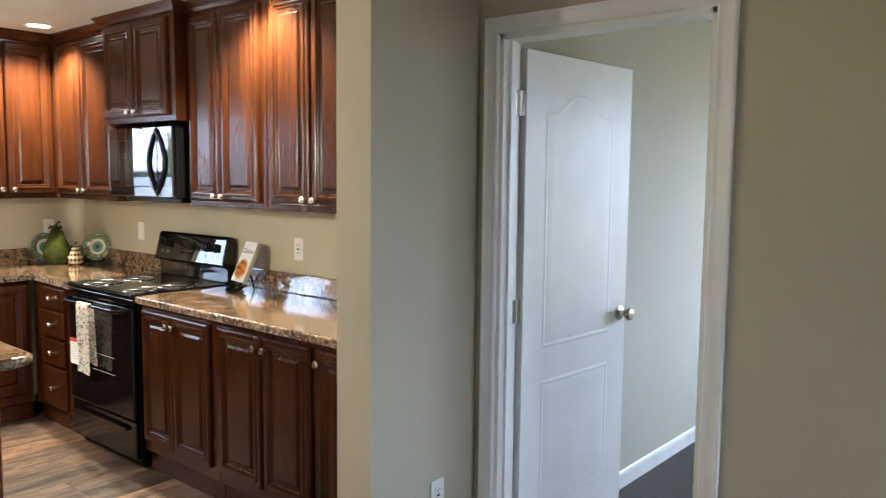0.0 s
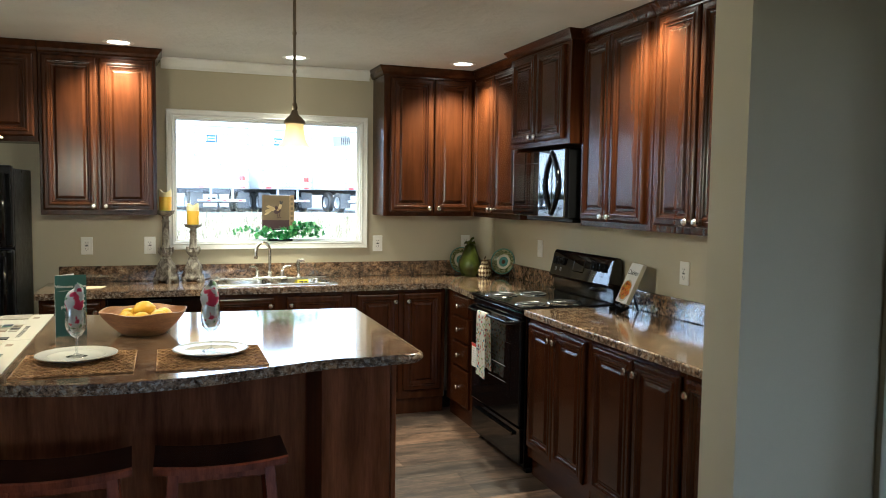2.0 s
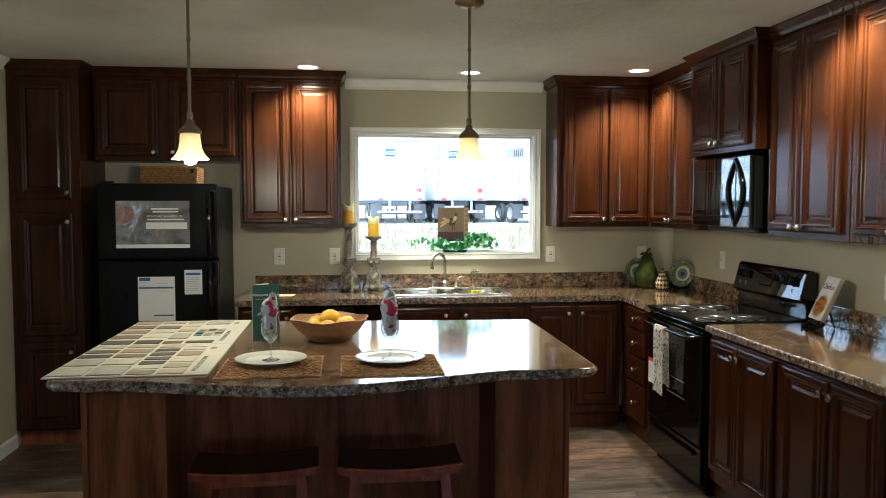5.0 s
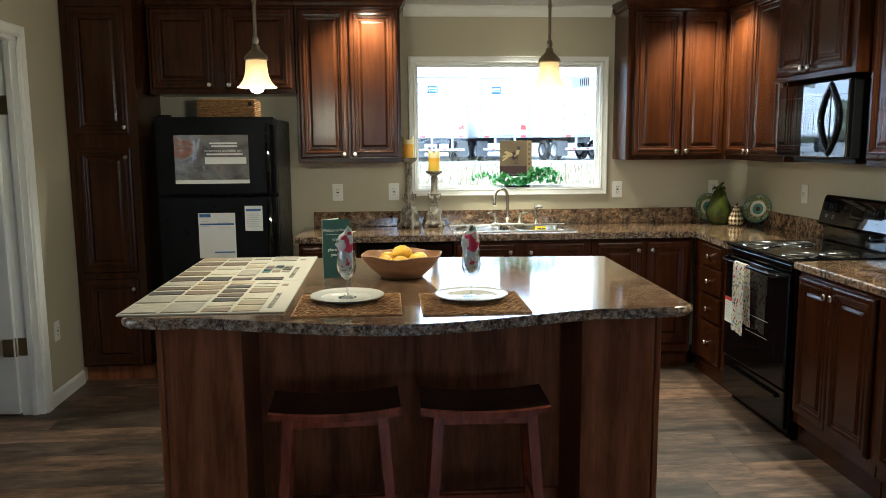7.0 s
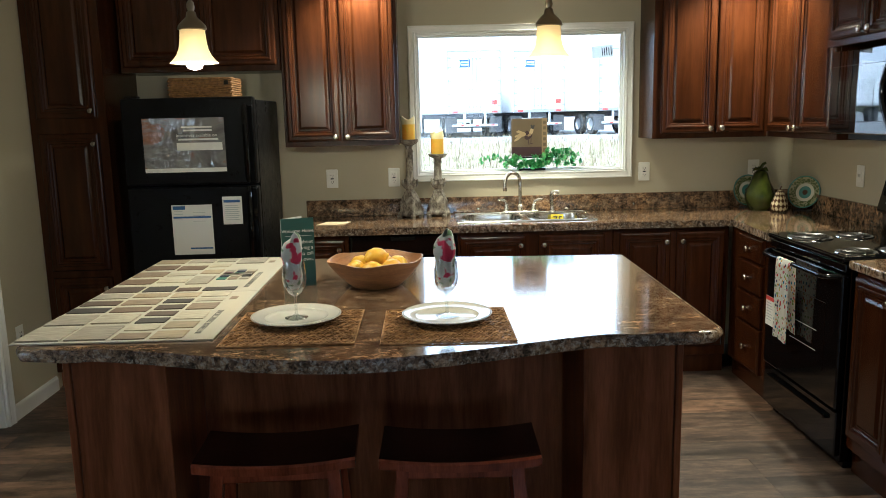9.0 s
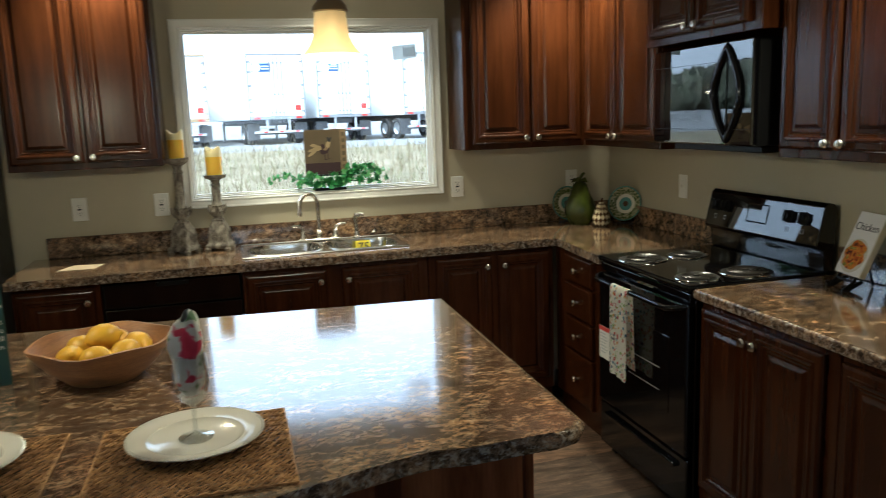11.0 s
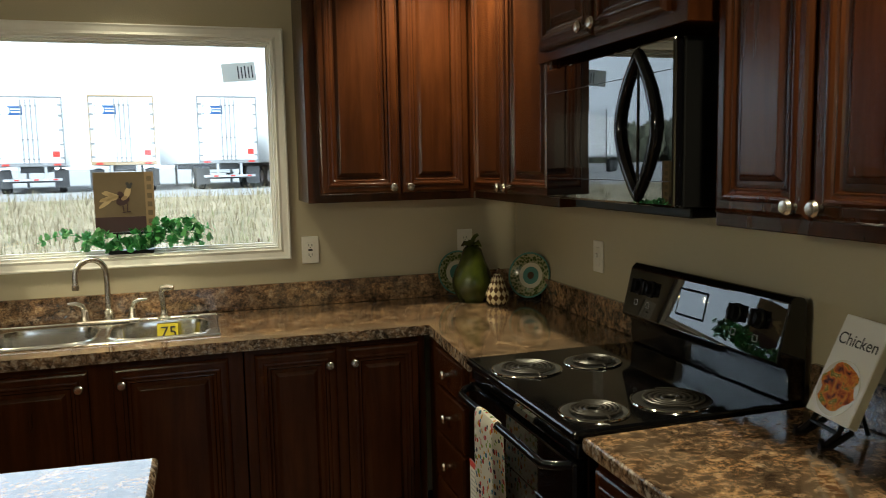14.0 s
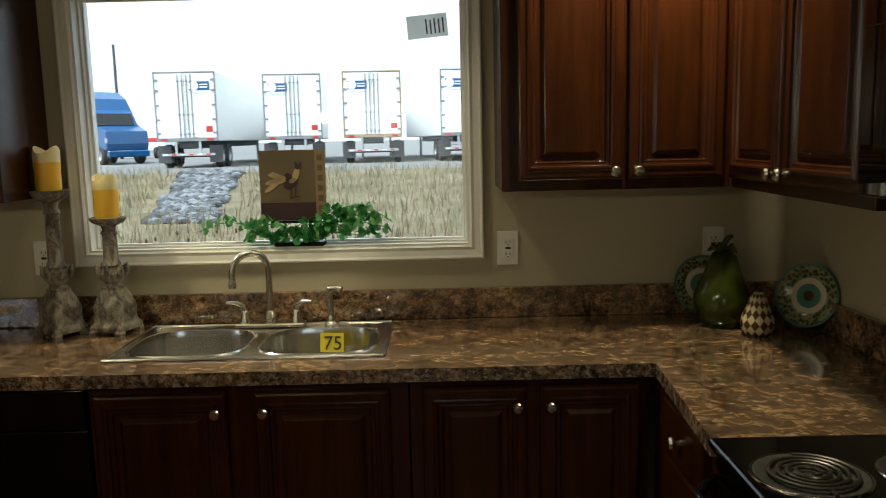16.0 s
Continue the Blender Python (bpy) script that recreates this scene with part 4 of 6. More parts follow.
for k in range(40):
    a = 2 * pi * k / 40
    s = sin(a)
    c = cos(a)
    loop.append((0.563 + 0.088 * (1 if c > 0 else -1) * (1 - abs(s) ** 1.7), -0.337 - 0.006 * (1 - s * s), 0.197 + 0.172 * s))
tube(bm, loop, 0.0155, 10, closed=True)
for v in bm.verts:
    v.co.y = -0.331 + (v.co.y + 0.34) * 0.6
for z in (0.062, 0.318):
    part("seam", cube(0.02, -0.3268, z, 0.560, -0.3258, z + 0.0016), BLACKPLASTIC, md)
    part("seam", cube(0.567, -0.3268, z, 0.716, -0.3258, z + 0.0016), BLACKPLASTIC, mw)
part("handle", bm, BLACK, md, "glossy black lens-shaped handle", smooth=True)

fr = thing("refrigerator", -1.245, 4.95, 0, 0, "black top-freezer refrigerator with papers on its doors", "refrigerator")
part("body", cube(0.0, 0.065, 0.03, 0.70, 0.66, 1.63, 0.004), FRIDGE, fr)
fd = part("freezer_door", cube(0.0, 0.0, 1.187, 0.70, 0.06, 1.645, 0.012, 3), FRIDGE, fr)
rd = part("fridge_door", cube(0.0, 0.0, 0.09, 0.70, 0.06, 1.175, 0.012, 3), FRIDGE, fr)
part("grille", cube(0.01, 0.02, 0.0, 0.69, 0.06, 0.085, 0.003), BLACKPLASTIC, fr)
part("hinge_cover", cube(0.02, 0.01, 1.646, 0.09, 0.06, 1.658, 0.003), BLACKPLASTIC, fr)
for d, z0, z1 in ((fd, 1.20, 1.60), (rd, 0.62, 1.165)):
    b2 = bmesh.new()
    tube(b2, [(0.655, -0.002, z0), (0.655, -0.03, z0 + 0.03), (0.655, -0.036, (z0 + z1) / 2), (0.655, -0.03, z1 - 0.03), (0.655, -0.002, z1)], 0.014, 8)
    box(b2, 0.668, -0.012, z0, 0.694, 0.0, z1, 0.004)
    part("handle", b2, BLACK, d, smooth=True)
POSTER = material("poster_print", rough=0.12)
POSTER.node_tree.nodes["Principled BSDF"].inputs["Specular IOR Level"].default_value = 0.9
_n = fuzz(POSTER, coords(POSTER, (3, 1, 6)), 1.3, 4, 0.6, 0.6)
paint(POSTER, ramp(POSTER, _n, [(0.3, (0.05, 0.05, 0.055)), (0.44, (0.15, 0.14, 0.14)), (0.54, (0.22, 0.215, 0.215)), (0.63, (0.25, 0.11, 0.06)), (0.72, (0.2, 0.19, 0.19))]), None, fuzz(POSTER, coords(POSTER, (5, 1, 5)), 2, 2), 0.012, 0.6)
pp = thing("fridge_poster", -0.92, 4.948, 1.255, 0, "glossy photo poster in a plastic sleeve on freezer", "poster")
part("sheet", cube(-0.215, -0.003, 0, 0.215, 0.0, 0.285), POSTER, pp)
part("text_label", cube(-0.04, -0.0042, 0.115, 0.20, -0.0034, 0.155), LABEL, pp)
for z, a, b in ((0.232, -0.01, 0.15), (0.215, -0.0, 0.15), (0.168, -0.03, 0.18)):
    part("text_line", cube(a, -0.0042, z, b, -0.0034, z + 0.009), LABEL, pp)
words(pp, "offer_line", "incentives available on", 0.024, pose(-0.04, -0.0042, 0.186, 90), LABEL)
part("lower_strip", cube(-0.215, -0.0042, 0.0, 0.215, -0.0034, 0.022), LABEL, pp)
BLUE = material("blue_ink", (0.05, 0.13, 0.36), 0.5)
p2 = thing("price_sheet", -0.908, 4.948, 0.81, 0, "white form with blue headings on fridge door", "paper")
part("sheet", cube(-0.108, -0.002, 0, 0.108, 0.0, 0.27), LABEL, p2)
for a, b, z0, z1 in ((-0.10, -0.035, 0.245, 0.264), (-0.10, 0.10, 0.198, 0.208), (-0.02, 0.10, 0.03, 0.038)):
    part("blue_heading", cube(a, -0.0032, z0, b, -0.0022, z1), BLUE, p2)
for k in range(6):
    part("text_line", cube(-0.095 + 0.1 * (k % 2), -0.003, 0.235 - 0.008 * k if k < 4 else 0.19 - 0.01 * (k - 4), -0.05 + 0.12 * (k % 2), -0.0022, 0.237 - 0.008 * k if k < 4 else 0.192 - 0.01 * (k - 4)), MARK, p2)
p3 = thing("leaflet", -0.69, 4.948, 0.97, 0, "small cream leaflet on fridge door", "paper")
part("sheet", cube(-0.052, -0.002, 0, 0.052, 0.0, 0.15), LABEL, p3)
part("heading", cube(-0.045, -0.0032, 0.118, 0.042, -0.0022, 0.132), BLUE, p3)
b2 = bmesh.new()
for k in range(8):
    box(b2, -0.04, -0.003, 0.1 - 0.011 * k, 0.03 + 0.006 * (k % 2), -0.0022, 0.103 - 0.011 * k)
part("text_lines", b2, MARK, p3)

WICKER = material("wicker", rough=0.6)
paint(WICKER, ramp(WICKER, fuzz(WICKER, coords(WICKER), 60, 4), [(0.3, (0.11, 0.052, 0.016)), (0.7, (0.31, 0.16, 0.05))]), None, fuzz(WICKER, coords(WICKER), 200, 3), 0.001, 0.5)
bk = thing("wicker_basket", -0.845, 5.16, 1.646, 0, "brown woven wicker basket on top of fridge", "basket")
b2 = bmesh.new()
HX, HY = 0.165, 0.11
per = []
for k in range(48):
    s = k / 48 * 4
    side, u = int(s), s - int(s)
    c = [(-HX, -HY), (HX, -HY), (HX, HY), (-HX, HY), (-HX, -HY)]
    per.append((c[side][0] + (c[side + 1][0] - c[side][0]) * u, c[side][1] + (c[side + 1][1] - c[side][1]) * u))
for j in range(9):
    pts = []
    for k, (x, y) in enumerate(per):
        w = 0.0035 * (1 if (k + j) % 2 else -1)
        n = Vector((x / HX, y / HY))
        n = Vector((round(n.x) if abs(n.x) > 0.99 else 0, round(n.y) if abs(n.y) > 0.99 else 0))
        pts.append((x + n.x * w, y + n.y * w, 0.008 + j * 0.0115))
    tube(b2, pts, 0.0062, 6, closed=True)
part("weave", b2, WICKER, bk, smooth=True)
part("base", cube(-HX + 0.004, -HY + 0.004, 0.001, HX - 0.004, HY - 0.004, 0.008), WICKER, bk)
part("handle_hole", cube(HX - 0.035, -HY - 0.0105, 0.066, HX - 0.012, -HY - 0.008, 0.088, 0.002), BLACKPLASTIC, bk)

dw = thing("dishwasher", -0.085, 5.105, 0, 0, "black built-in dishwasher under the worktop", "dishwasher")
part("body", cube(0.003, 0.03, 0.10, 0.60, 0.50, 0.868), BLACKPLASTIC, dw)
part("door", cube(0.003, 0.0, 0.12, 0.60, 0.028, 0.74, 0.005, 2), BLACK, dw)
cp = part("control_panel", cube(0.003, -0.012, 0.745, 0.60, 0.028, 0.865, 0.008, 2), BLACK, dw)
part("latch", cube(0.23, -0.02, 0.835, 0.37, -0.011, 0.855, 0.003), BLACKPLASTIC, cp)
part("toe_kick", cube(0.003, 0.05, 0.0, 0.60, 0.07, 0.098), BLACKPLASTIC, dw)

# ---- sink and tap ----
sk = thing("kitchen_sink", SX, SY, CZ, 0, "double-bowl stainless steel drop-in sink", "sink")
RZ = 0.004
for hx0, hx1 in ((0.0, SW / 2), (SW / 2, SW)):
    bm = bmesh.new()
    cx, cy = (hx0 + hx1) / 2 + (0.008 if hx0 == 0 else -0.008), 0.185
    ax, ay = 0.172, 0.15
    N = 48
    hole, outer = [], []
    for k in range(N):
        a = 2 * pi * (k + 0.5) / N
        c, s = cos(a), sin(a)
        e = 0.55
        hole.append((cx + ax * math.copysign(abs(c) ** e, c), cy + ay * math.copysign(abs(s) ** e, s)))
    for x, y in hole:
        dx, dy = x - cx, y - cy
        f = min((hx1 - cx) / dx if dx > 0 else (hx0 - cx) / dx if dx < 0 else 9, (SD - cy) / dy if dy > 0 else (0 - cy) / dy if dy < 0 else 9)
        outer.append((cx + dx * f, cy + dy * f))
    lev = [(1.0, RZ), (1.06, RZ), (1.035, RZ + 0.004), (1.0, RZ + 0.002), (0.975, -0.014), (0.955, -0.13), (0.92, -0.16), (0.82, -0.178), (0.3, -0.183), (0.12, -0.186)]
    vs = [[bm.verts.new((x, y, RZ)) for x, y in outer]]
    for sc, z in lev[1:]:
        vs.append([bm.verts.new((cx + (x - cx) * sc, cy + (y - cy) * sc, z)) for x, y in hole])
    for a, b in zip(vs, vs[1:]):
        for k in range(N):
            bm.faces.new((a[k], a[(k + 1) % N], b[(k + 1) % N], b[k]))
    bm.faces.new(vs[-1])
    part("basin", bm, SINKSTEEL, sk, smooth=0.4)
bm = tube(bmesh.new(), [(0.006, 0.006, 0.002), (SW - 0.006, 0.006, 0.002), (SW - 0.006, SD - 0.006, 0.002), (0.006, SD - 0.006, 0.002)], 0.006, 8, closed=True)
part("rim", bm, SINKSTEEL, sk, smooth=True)
for q in (SW * 0.25 + 0.008, SW * 0.75 - 0.008):
    part("drain", lathe(bmesh.new(), [(0.045, -0.1855), (0.043, -0.182), (0.034, -0.181), (0.03, -0.1845), (0, -0.1848)], 24, q, 0.185), CHROME, sk, "chrome drain strainer", smooth=True)
fc = thing("kitchen_faucet", 0.935, 5.562, CZ + 0.006, 0, "brushed nickel gooseneck faucet with two levers", "faucet")
part("deck_plate", cube(-0.115, -0.025, 0, 0.115, 0.025, 0.014, 0.005, 3), NICKEL, fc)
pts = [(0, 0, 0.012), (0, 0, 0.19)]
DX, DYY = -0.82, -0.57
for k in range(13):
    a = pi * k / 12
    o = 0.062 * (1 - cos(a))
    pts.append((DX * o, DYY * o, 0.19 + 0.062 * sin(a)))
pts.append((DX * 0.124, DYY * 0.124, 0.15))
bm = tube(bmesh.new(), pts, 0.0112, 12)
lathe(bm, [(0.0, 0.012), (0.019, 0.012), (0.02, 0.02), (0.016, 0.03), (0.019, 0.038), (0.014, 0.05), (0.01, 0.055)], 16)
lathe(bm, [(0.010, 0.165), (0.0135, 0.163), (0.0135, 0.152), (0.012, 0.148), (0.013, 0.143), (0, 0.143)], 14, DX * 0.124, DYY * 0.124)
part("spout", bm, NICKEL, fc, smooth=True)
for sgn in (-1, 1):
    bm = lathe(bmesh.new(), [(0.022, 0.013), (0.021, 0.02), (0.015, 0.035), (0.014, 0.05), (0.008, 0.058), (0, 0.06)], 16, sgn * 0.085, 0)
    tube(bm, [(sgn * 0.085, 0, 0.05), (sgn * 0.093, -0.006, 0.074), (sgn * 0.112, -0.012, 0.084), (sgn * 0.142, -0.02, 0.086)], 0.008, 8, [0.010, 0.009, 0.0075, 0.005])
    part("lever", bm, NICKEL, fc, smooth=True)
sp = thing("side_sprayer", 1.135, 5.565, CZ + 0.006, 0, "brushed nickel side sprayer beside the faucet", "sprayer")
bm = lathe(bmesh.new(), [(0.0, 0.0), (0.024, 0.0), (0.024, 0.006), (0.015, 0.014), (0.014, 0.03), (0.011, 0.036)], 16)
part("collar", bm, NICKEL, sp, smooth=True)
bm = tube(bmesh.new(), [(0, 0, 0.02), (-0.003, -0.001, 0.06), (-0.006, -0.002, 0.105), (0.0, -0.006, 0.122), (0.022, -0.014, 0.126), (0.04, -0.02, 0.122)], 0.012, 10, [0.010, 0.0115, 0.014, 0.015, 0.012, 0.011])
part("head", bm, NICKEL, sp, smooth=True)
TAG = material("yellow_tag", (0.72, 0.60, 0.02), 0.6)
tg = thing("number_tag", 1.148, 5.455, 0.852, -6, "yellow paper tag with handwritten 75", "tag")
bm = cube(-0.038, -0.001, 0.0, 0.038, 0.001, 0.062)
bmesh.ops.transform(bm, matrix=pose(0, 0, 0, -12, 0, 0), verts=bm.verts)
part("paper", bm, TAG, tg)
words(tg, "number", "75", 0.062, pose(-0.027, -0.001, 0.009, 78, 0, 0), INK)

# ---- outlets ----
def outlet(name, m, slots=True):
    o = thing(name, 0, 0, 0, 0, "white plastic wall outlet plate" if slots else "white plastic switch plate", "outlet", "wall outlets")
    o.matrix_world = m
    part("plate", cube(-0.036, -0.006, -0.058, 0.036, -0.0005, 0.058, 0.003, 2), PLASTIC, o)
    face = part("socket_face", cube(-0.018, -0.0085, -0.035, 0.018, -0.0055, 0.035, 0.002), PLASTIC, o)
    bm = bmesh.new()
    for z in ((-0.02, 0.02) if slots else ()):
        box(bm, -0.008, -0.0092, z - 0.004, -0.0055, -0.0084, z + 0.005)
        box(bm, 0.0055, -0.0092, z - 0.004, 0.008, -0.0084, z + 0.005)
        box(bm, -0.002, -0.0092, z - 0.011, 0.002, -0.0084, z - 0.007)
    if slots:
        box(bm, -0.009, -0.0092, -0.004, 0.009, -0.0084, 0.004)
        part("slots", bm, INK, face)
    else:
        bm.free()
        part("toggle", cube(-0.004, -0.018, -0.004, 0.004, -0.008, 0.012, 0.002), PLASTIC, face)


for x in (1.732, 0.154, -0.233, 2.43):
    outlet("wall_outlet", pose(x, NORTH, 1.148))
outlet("wall_outlet", pose(EAST, 3.294, 1.143, 0, 0, -90))
outlet("wall_switch", pose(EAST, 4.874, 1.154, 0, 0, -90), False)
outlet("wall_outlet", pose(2.18, 1.92, 0.37))
outlet("wall_outlet", pose(WEST, 4.80, 0.42, 0, 0, 90))

# ---- things on the worktops ----
DISTRESS = material("distressed_wood", rough=0.8)
_n = fuzz(DISTRESS, coords(DISTRESS, (1, 1, 0.7)), 28, 5, 0.7, 0.6)
paint(DISTRESS, ramp(DISTRESS, _n, [(0.3, (0.035, 0.028, 0.022)), (0.45, (0.12, 0.10, 0.08)), (0.56, (0.27, 0.245, 0.20)), (0.75, (0.42, 0.39, 0.33))]), None, _n, 0.004, 0.7)
WAX = material("yellow_wax", (0.85, 0.52, 0.04), 0.45)
WAX.node_tree.nodes["Principled BSDF"].inputs["Subsurface Weight"].default_value = 0.3
WAXTOP = material("cream_wax", (0.85, 0.74, 0.40), 0.45)


def candlestick(x, y, h, rz):
    c = thing("candlestick", x, y, CZ, rz, "carved distressed grey wooden candlestick on the worktop", "candlestick", "candlesticks")
    k = h / 0.475
    bm = lathe(bmesh.new(), [(0, 0.012), (0.082, 0.012), (0.085, 0.03), (0.07, 0.042), (0.066, 0.06), (0.07, 0.09), (0.055, 0.125), (0.038, 0.15), (0.042, 0.158), (0, 0.16)], 4)
    bmesh.ops.bevel(bm, geom=[e for e in bm.edges], offset=0.005, segments=2, affect="EDGES", profile=0.5)
    for a in range(4):
        lathe(bm, [(0, 0), (0.016, 0), (0.018, 0.012), (0.012, 0.02), (0, 0.02)], 8, 0.068 * cos(a * pi / 2), 0.068 * sin(a * pi / 2))
    part("foot", bm, DISTRESS, c)
    top = h - 0.16
    bm = lathe(bmesh.new(), [(0.03, 0.158), (0.024, 0.168), (0.036, 0.185), (0.040, 0.20), (0.026, 0.222), (0.032, 0.228), (0.026, 0.238), (0.024, 0.25), (0.022, 0.16 + top * 0.75), (0.027, 0.16 + top * 0.77), (0.020, 0.16 + top * 0.82), (0.024, 0.16 + top * 0.88), (0.05, 0.16 + top * 0.93), (0.056, 0.16 + top * 0.97), (0.058, h), (0.0, h)], 20)
    column = part("column", bm, DISTRESS, c, smooth=True)
    for a in range(6):
        an = a * pi / 3
        bm = tube(bmesh.new(), [(0.03 * cos(an), 0.03 * sin(an), 0.18), (0.042 * cos(an), 0.042 * sin(an), 0.205), (0.044 * cos(an), 0.044 * sin(an), 0.225), (0.05 * cos(an), 0.05 * sin(an), 0.232)], 0.009, 6, [0.006, 0.011, 0.008, 0.002])
        part("carved_leaf", bm, DISTRESS, column, smooth=True)
    cd = thing("candle", x, y, CZ + h, rz, "yellow pillar candle with melted cream top", "candle", "candles")
    bm = lathe(bmesh.new(), [(0, 0.0), (0.037, 0.0), (0.039, 0.012), (0.0385, 0.05), (0.040, 0.09)], 24)
    part("wax", bm, WAX, cd, smooth=True)
    bm = lathe(bmesh.new(), [(0.040, 0.09), (0.0405, 0.105), (0.040, 0.122), (0.037, 0.13), (0.033, 0.126), (0.028, 0.112), (0, 0.11)], 24)
    for v in bm.verts:
        if v.co.z > 0.11:
            v.co.z += 0.012 * sin(math.atan2(v.co.y, v.co.x) * 2 + x * 9)
            v.co.x *= 1 + 0.04 * sin(math.atan2(v.co.y, v.co.x) * 3)
    part("melted_top", bm, WAXTOP, cd, "pale melted wax rim", smooth=True)


candlestick(0.255, 5.53, 0.475, 12)
candlestick(0.428, 5.545, 0.383, 30)

GLAZE = material("green_glaze", rough=0.12)
paint(GLAZE, ramp(GLAZE, fuzz(GLAZE, coords(GLAZE), 12, 4), [(0.3, (0.016, 0.024, 0.003)), (0.7, (0.062, 0.074, 0.010))]), None, fuzz(GLAZE, coords(GLAZE), 22, 3), 0.004, 0.35)
vz = thing("ceramic_jar", 2.40, 5.475, CZ, 0, "glossy olive-green gourd-shaped ceramic jar", "jar")
bm = lathe(bmesh.new(), [(0, 0), (0.055, 0), (0.07, 0.02), (0.087, 0.06), (0.089, 0.095), (0.075, 0.135), (0.057, 0.17), (0.047, 0.20), (0.041, 0.222), (0.03, 0.236), (0.014, 0.243), (0, 0.244)], 28)
part("body", bm, GLAZE, vz, smooth=True)
bm = tube(bmesh.new(), [(0, 0, 0.24), (0.003, 0.002, 0.262), (0.012, -0.004, 0.28), (0.026, -0.004, 0.287)], 0.009, 8, [0.012, 0.01, 0.009, 0.007])
for a in range(5):
    an = a * 1.257 + 0.3
    tube(bm, [(0.01 * cos(an), 0.01 * sin(an), 0.243), (0.032 * cos(an), 0.032 * sin(an), 0.252), (0.048 * cos(an), 0.048 * sin(an), 0.238)], 0.008, 6, [0.006, 0.012, 0.002])
part("stem_lid", bm, GLAZE, vz, "leafy stem-shaped lid", smooth=True)
pr = thing("checkered_pear", 2.455, 5.325, CZ, 0, "cream and brown checkered decorative pear", "ornament")
CREAM = material("cream_glaze", (0.62, 0.52, 0.32), 0.25)
UMBER = material("umber_glaze", (0.07, 0.035, 0.015), 0.25)
prof = [(0.02, 0.0), (0.038, 0.008), (0.047, 0.024), (0.05, 0.04), (0.047, 0.056), (0.041, 0.072), (0.034, 0.087), (0.029, 0.101), (0.025, 0.114), (0.02, 0.126), (0.012, 0.134)]
bm = bmesh.new()
SEG = 12
rings = [[bm.verts.new((r * cos(2 * pi * (i + 0.5 * (j % 2)) / SEG), r * sin(2 * pi * (i + 0.5 * (j % 2)) / SEG), z)) for i in range(SEG)] for j, (r, z) in enumerate(prof)]
for j in range(len(rings) - 1):
    a, b = rings[j], rings[j + 1]
    for i in range(SEG):
        if j % 2 == 0:
            low, high = (a[i], a[(i + 1) % SEG], b[i]), (a[(i + 1) % SEG], b[(i + 1) % SEG], b[i])
        else:
            low, high = (a[i], a[(i + 1) % SEG], b[(i + 1) % SEG]), (a[i], b[(i + 1) % SEG], b[i])
        bm.faces.new(low).material_index = j % 2
        bm.faces.new(high).material_index = (j + 1) % 2
bm.faces.new(rings[0][::-1])
bm.faces.new(rings[-1])
part("body", bm, [CREAM, UMBER], pr, smooth=True)
part("stem", tube(bmesh.new(), [(0, 0, 0.132), (0.002, 0, 0.145), (0.008, 0, 0.157)], 0.005, 8), UMBER, pr, smooth=True)

PLATEG = material("plate_green", rough=0.2)
_vo = PLATEG.node_tree.nodes.new("ShaderNodeTexVoronoi")
_vo.inputs["Scale"].default_value = 85
PLATEG.node_tree.links.new(coords(PLATEG), _vo.inputs["Vector"])
paint(PLATEG, ramp(PLATEG, _vo.outputs["Distance"], [(0.25, (0.04, 0.065, 0.015)), (0.45, (0.11, 0.14, 0.04)), (0.62, (0.34, 0.33, 0.2))]))
TEAL = material("plate_teal", (0.10, 0.24, 0.22), 0.2)
IVORY = material("plate_ivory", (0.66, 0.63, 0.50), 0.2)


def patterned_plate(x, y, z, r, m):
    p = thing("decorative_plate", x, y, z, 0, "round green and teal patterned plate leaning on wall", "plate", "decorative plates")
    p.matrix_world = m
    for name, mat, a, b in (("rim", TEAL, 1.0, 0.93), ("border", PLATEG, 0.93, 0.56), ("band", IVORY, 0.56, 0.38), ("centre", TEAL, 0.38, 0.16), ("rosette", UMBER, 0.16, 0.0)):
        h = lambda s: 0.018 * max(0.0, (s - 0.55) / 0.45) ** 1.5
        prof = [(r * a, h(a)), (r * (a + b) / 2, h((a + b) / 2)), (r * b, h(b))]
        back = [(rr, zz - 0.006) for rr, zz in prof[::-1]]
        part(name, lathe(bmesh.new(), prof + back + [prof[0]], 36), mat, p, smooth=True)


patterned_plate(0, 0, 0, 0.098, pose(2.622, 5.36, CZ + 0.112, 76, 0, -52))
patterned_plate(0, 0, 0, 0.098, pose(2.375, 5.60, CZ + 0.108, 80, 0, 3))
for x, y, a in ((2.622, 5.365, -52), (2.375, 5.605, 3)):
    s = thing("plate_stand", x, y, CZ, a, "small dark wire plate stand", "stand")
    bm = tube(bmesh.new(), [(-0.04, -0.045, 0.012), (-0.04, -0.04, 0.003), (-0.04, 0.015, 0.003), (-0.02, 0.012, 0.05)], 0.0025, 6)
    tube(bm, [(0.04, -0.045, 0.012), (0.04, -0.04, 0.003), (0.04, 0.015, 0.003), (0.02, 0.012, 0.05)], 0.0025, 6)
    tube(bm, [(-0.04, 0.014, 0.003), (0.04, 0.014, 0.003)], 0.0025, 6)
    part("wire", bm, INK, s)

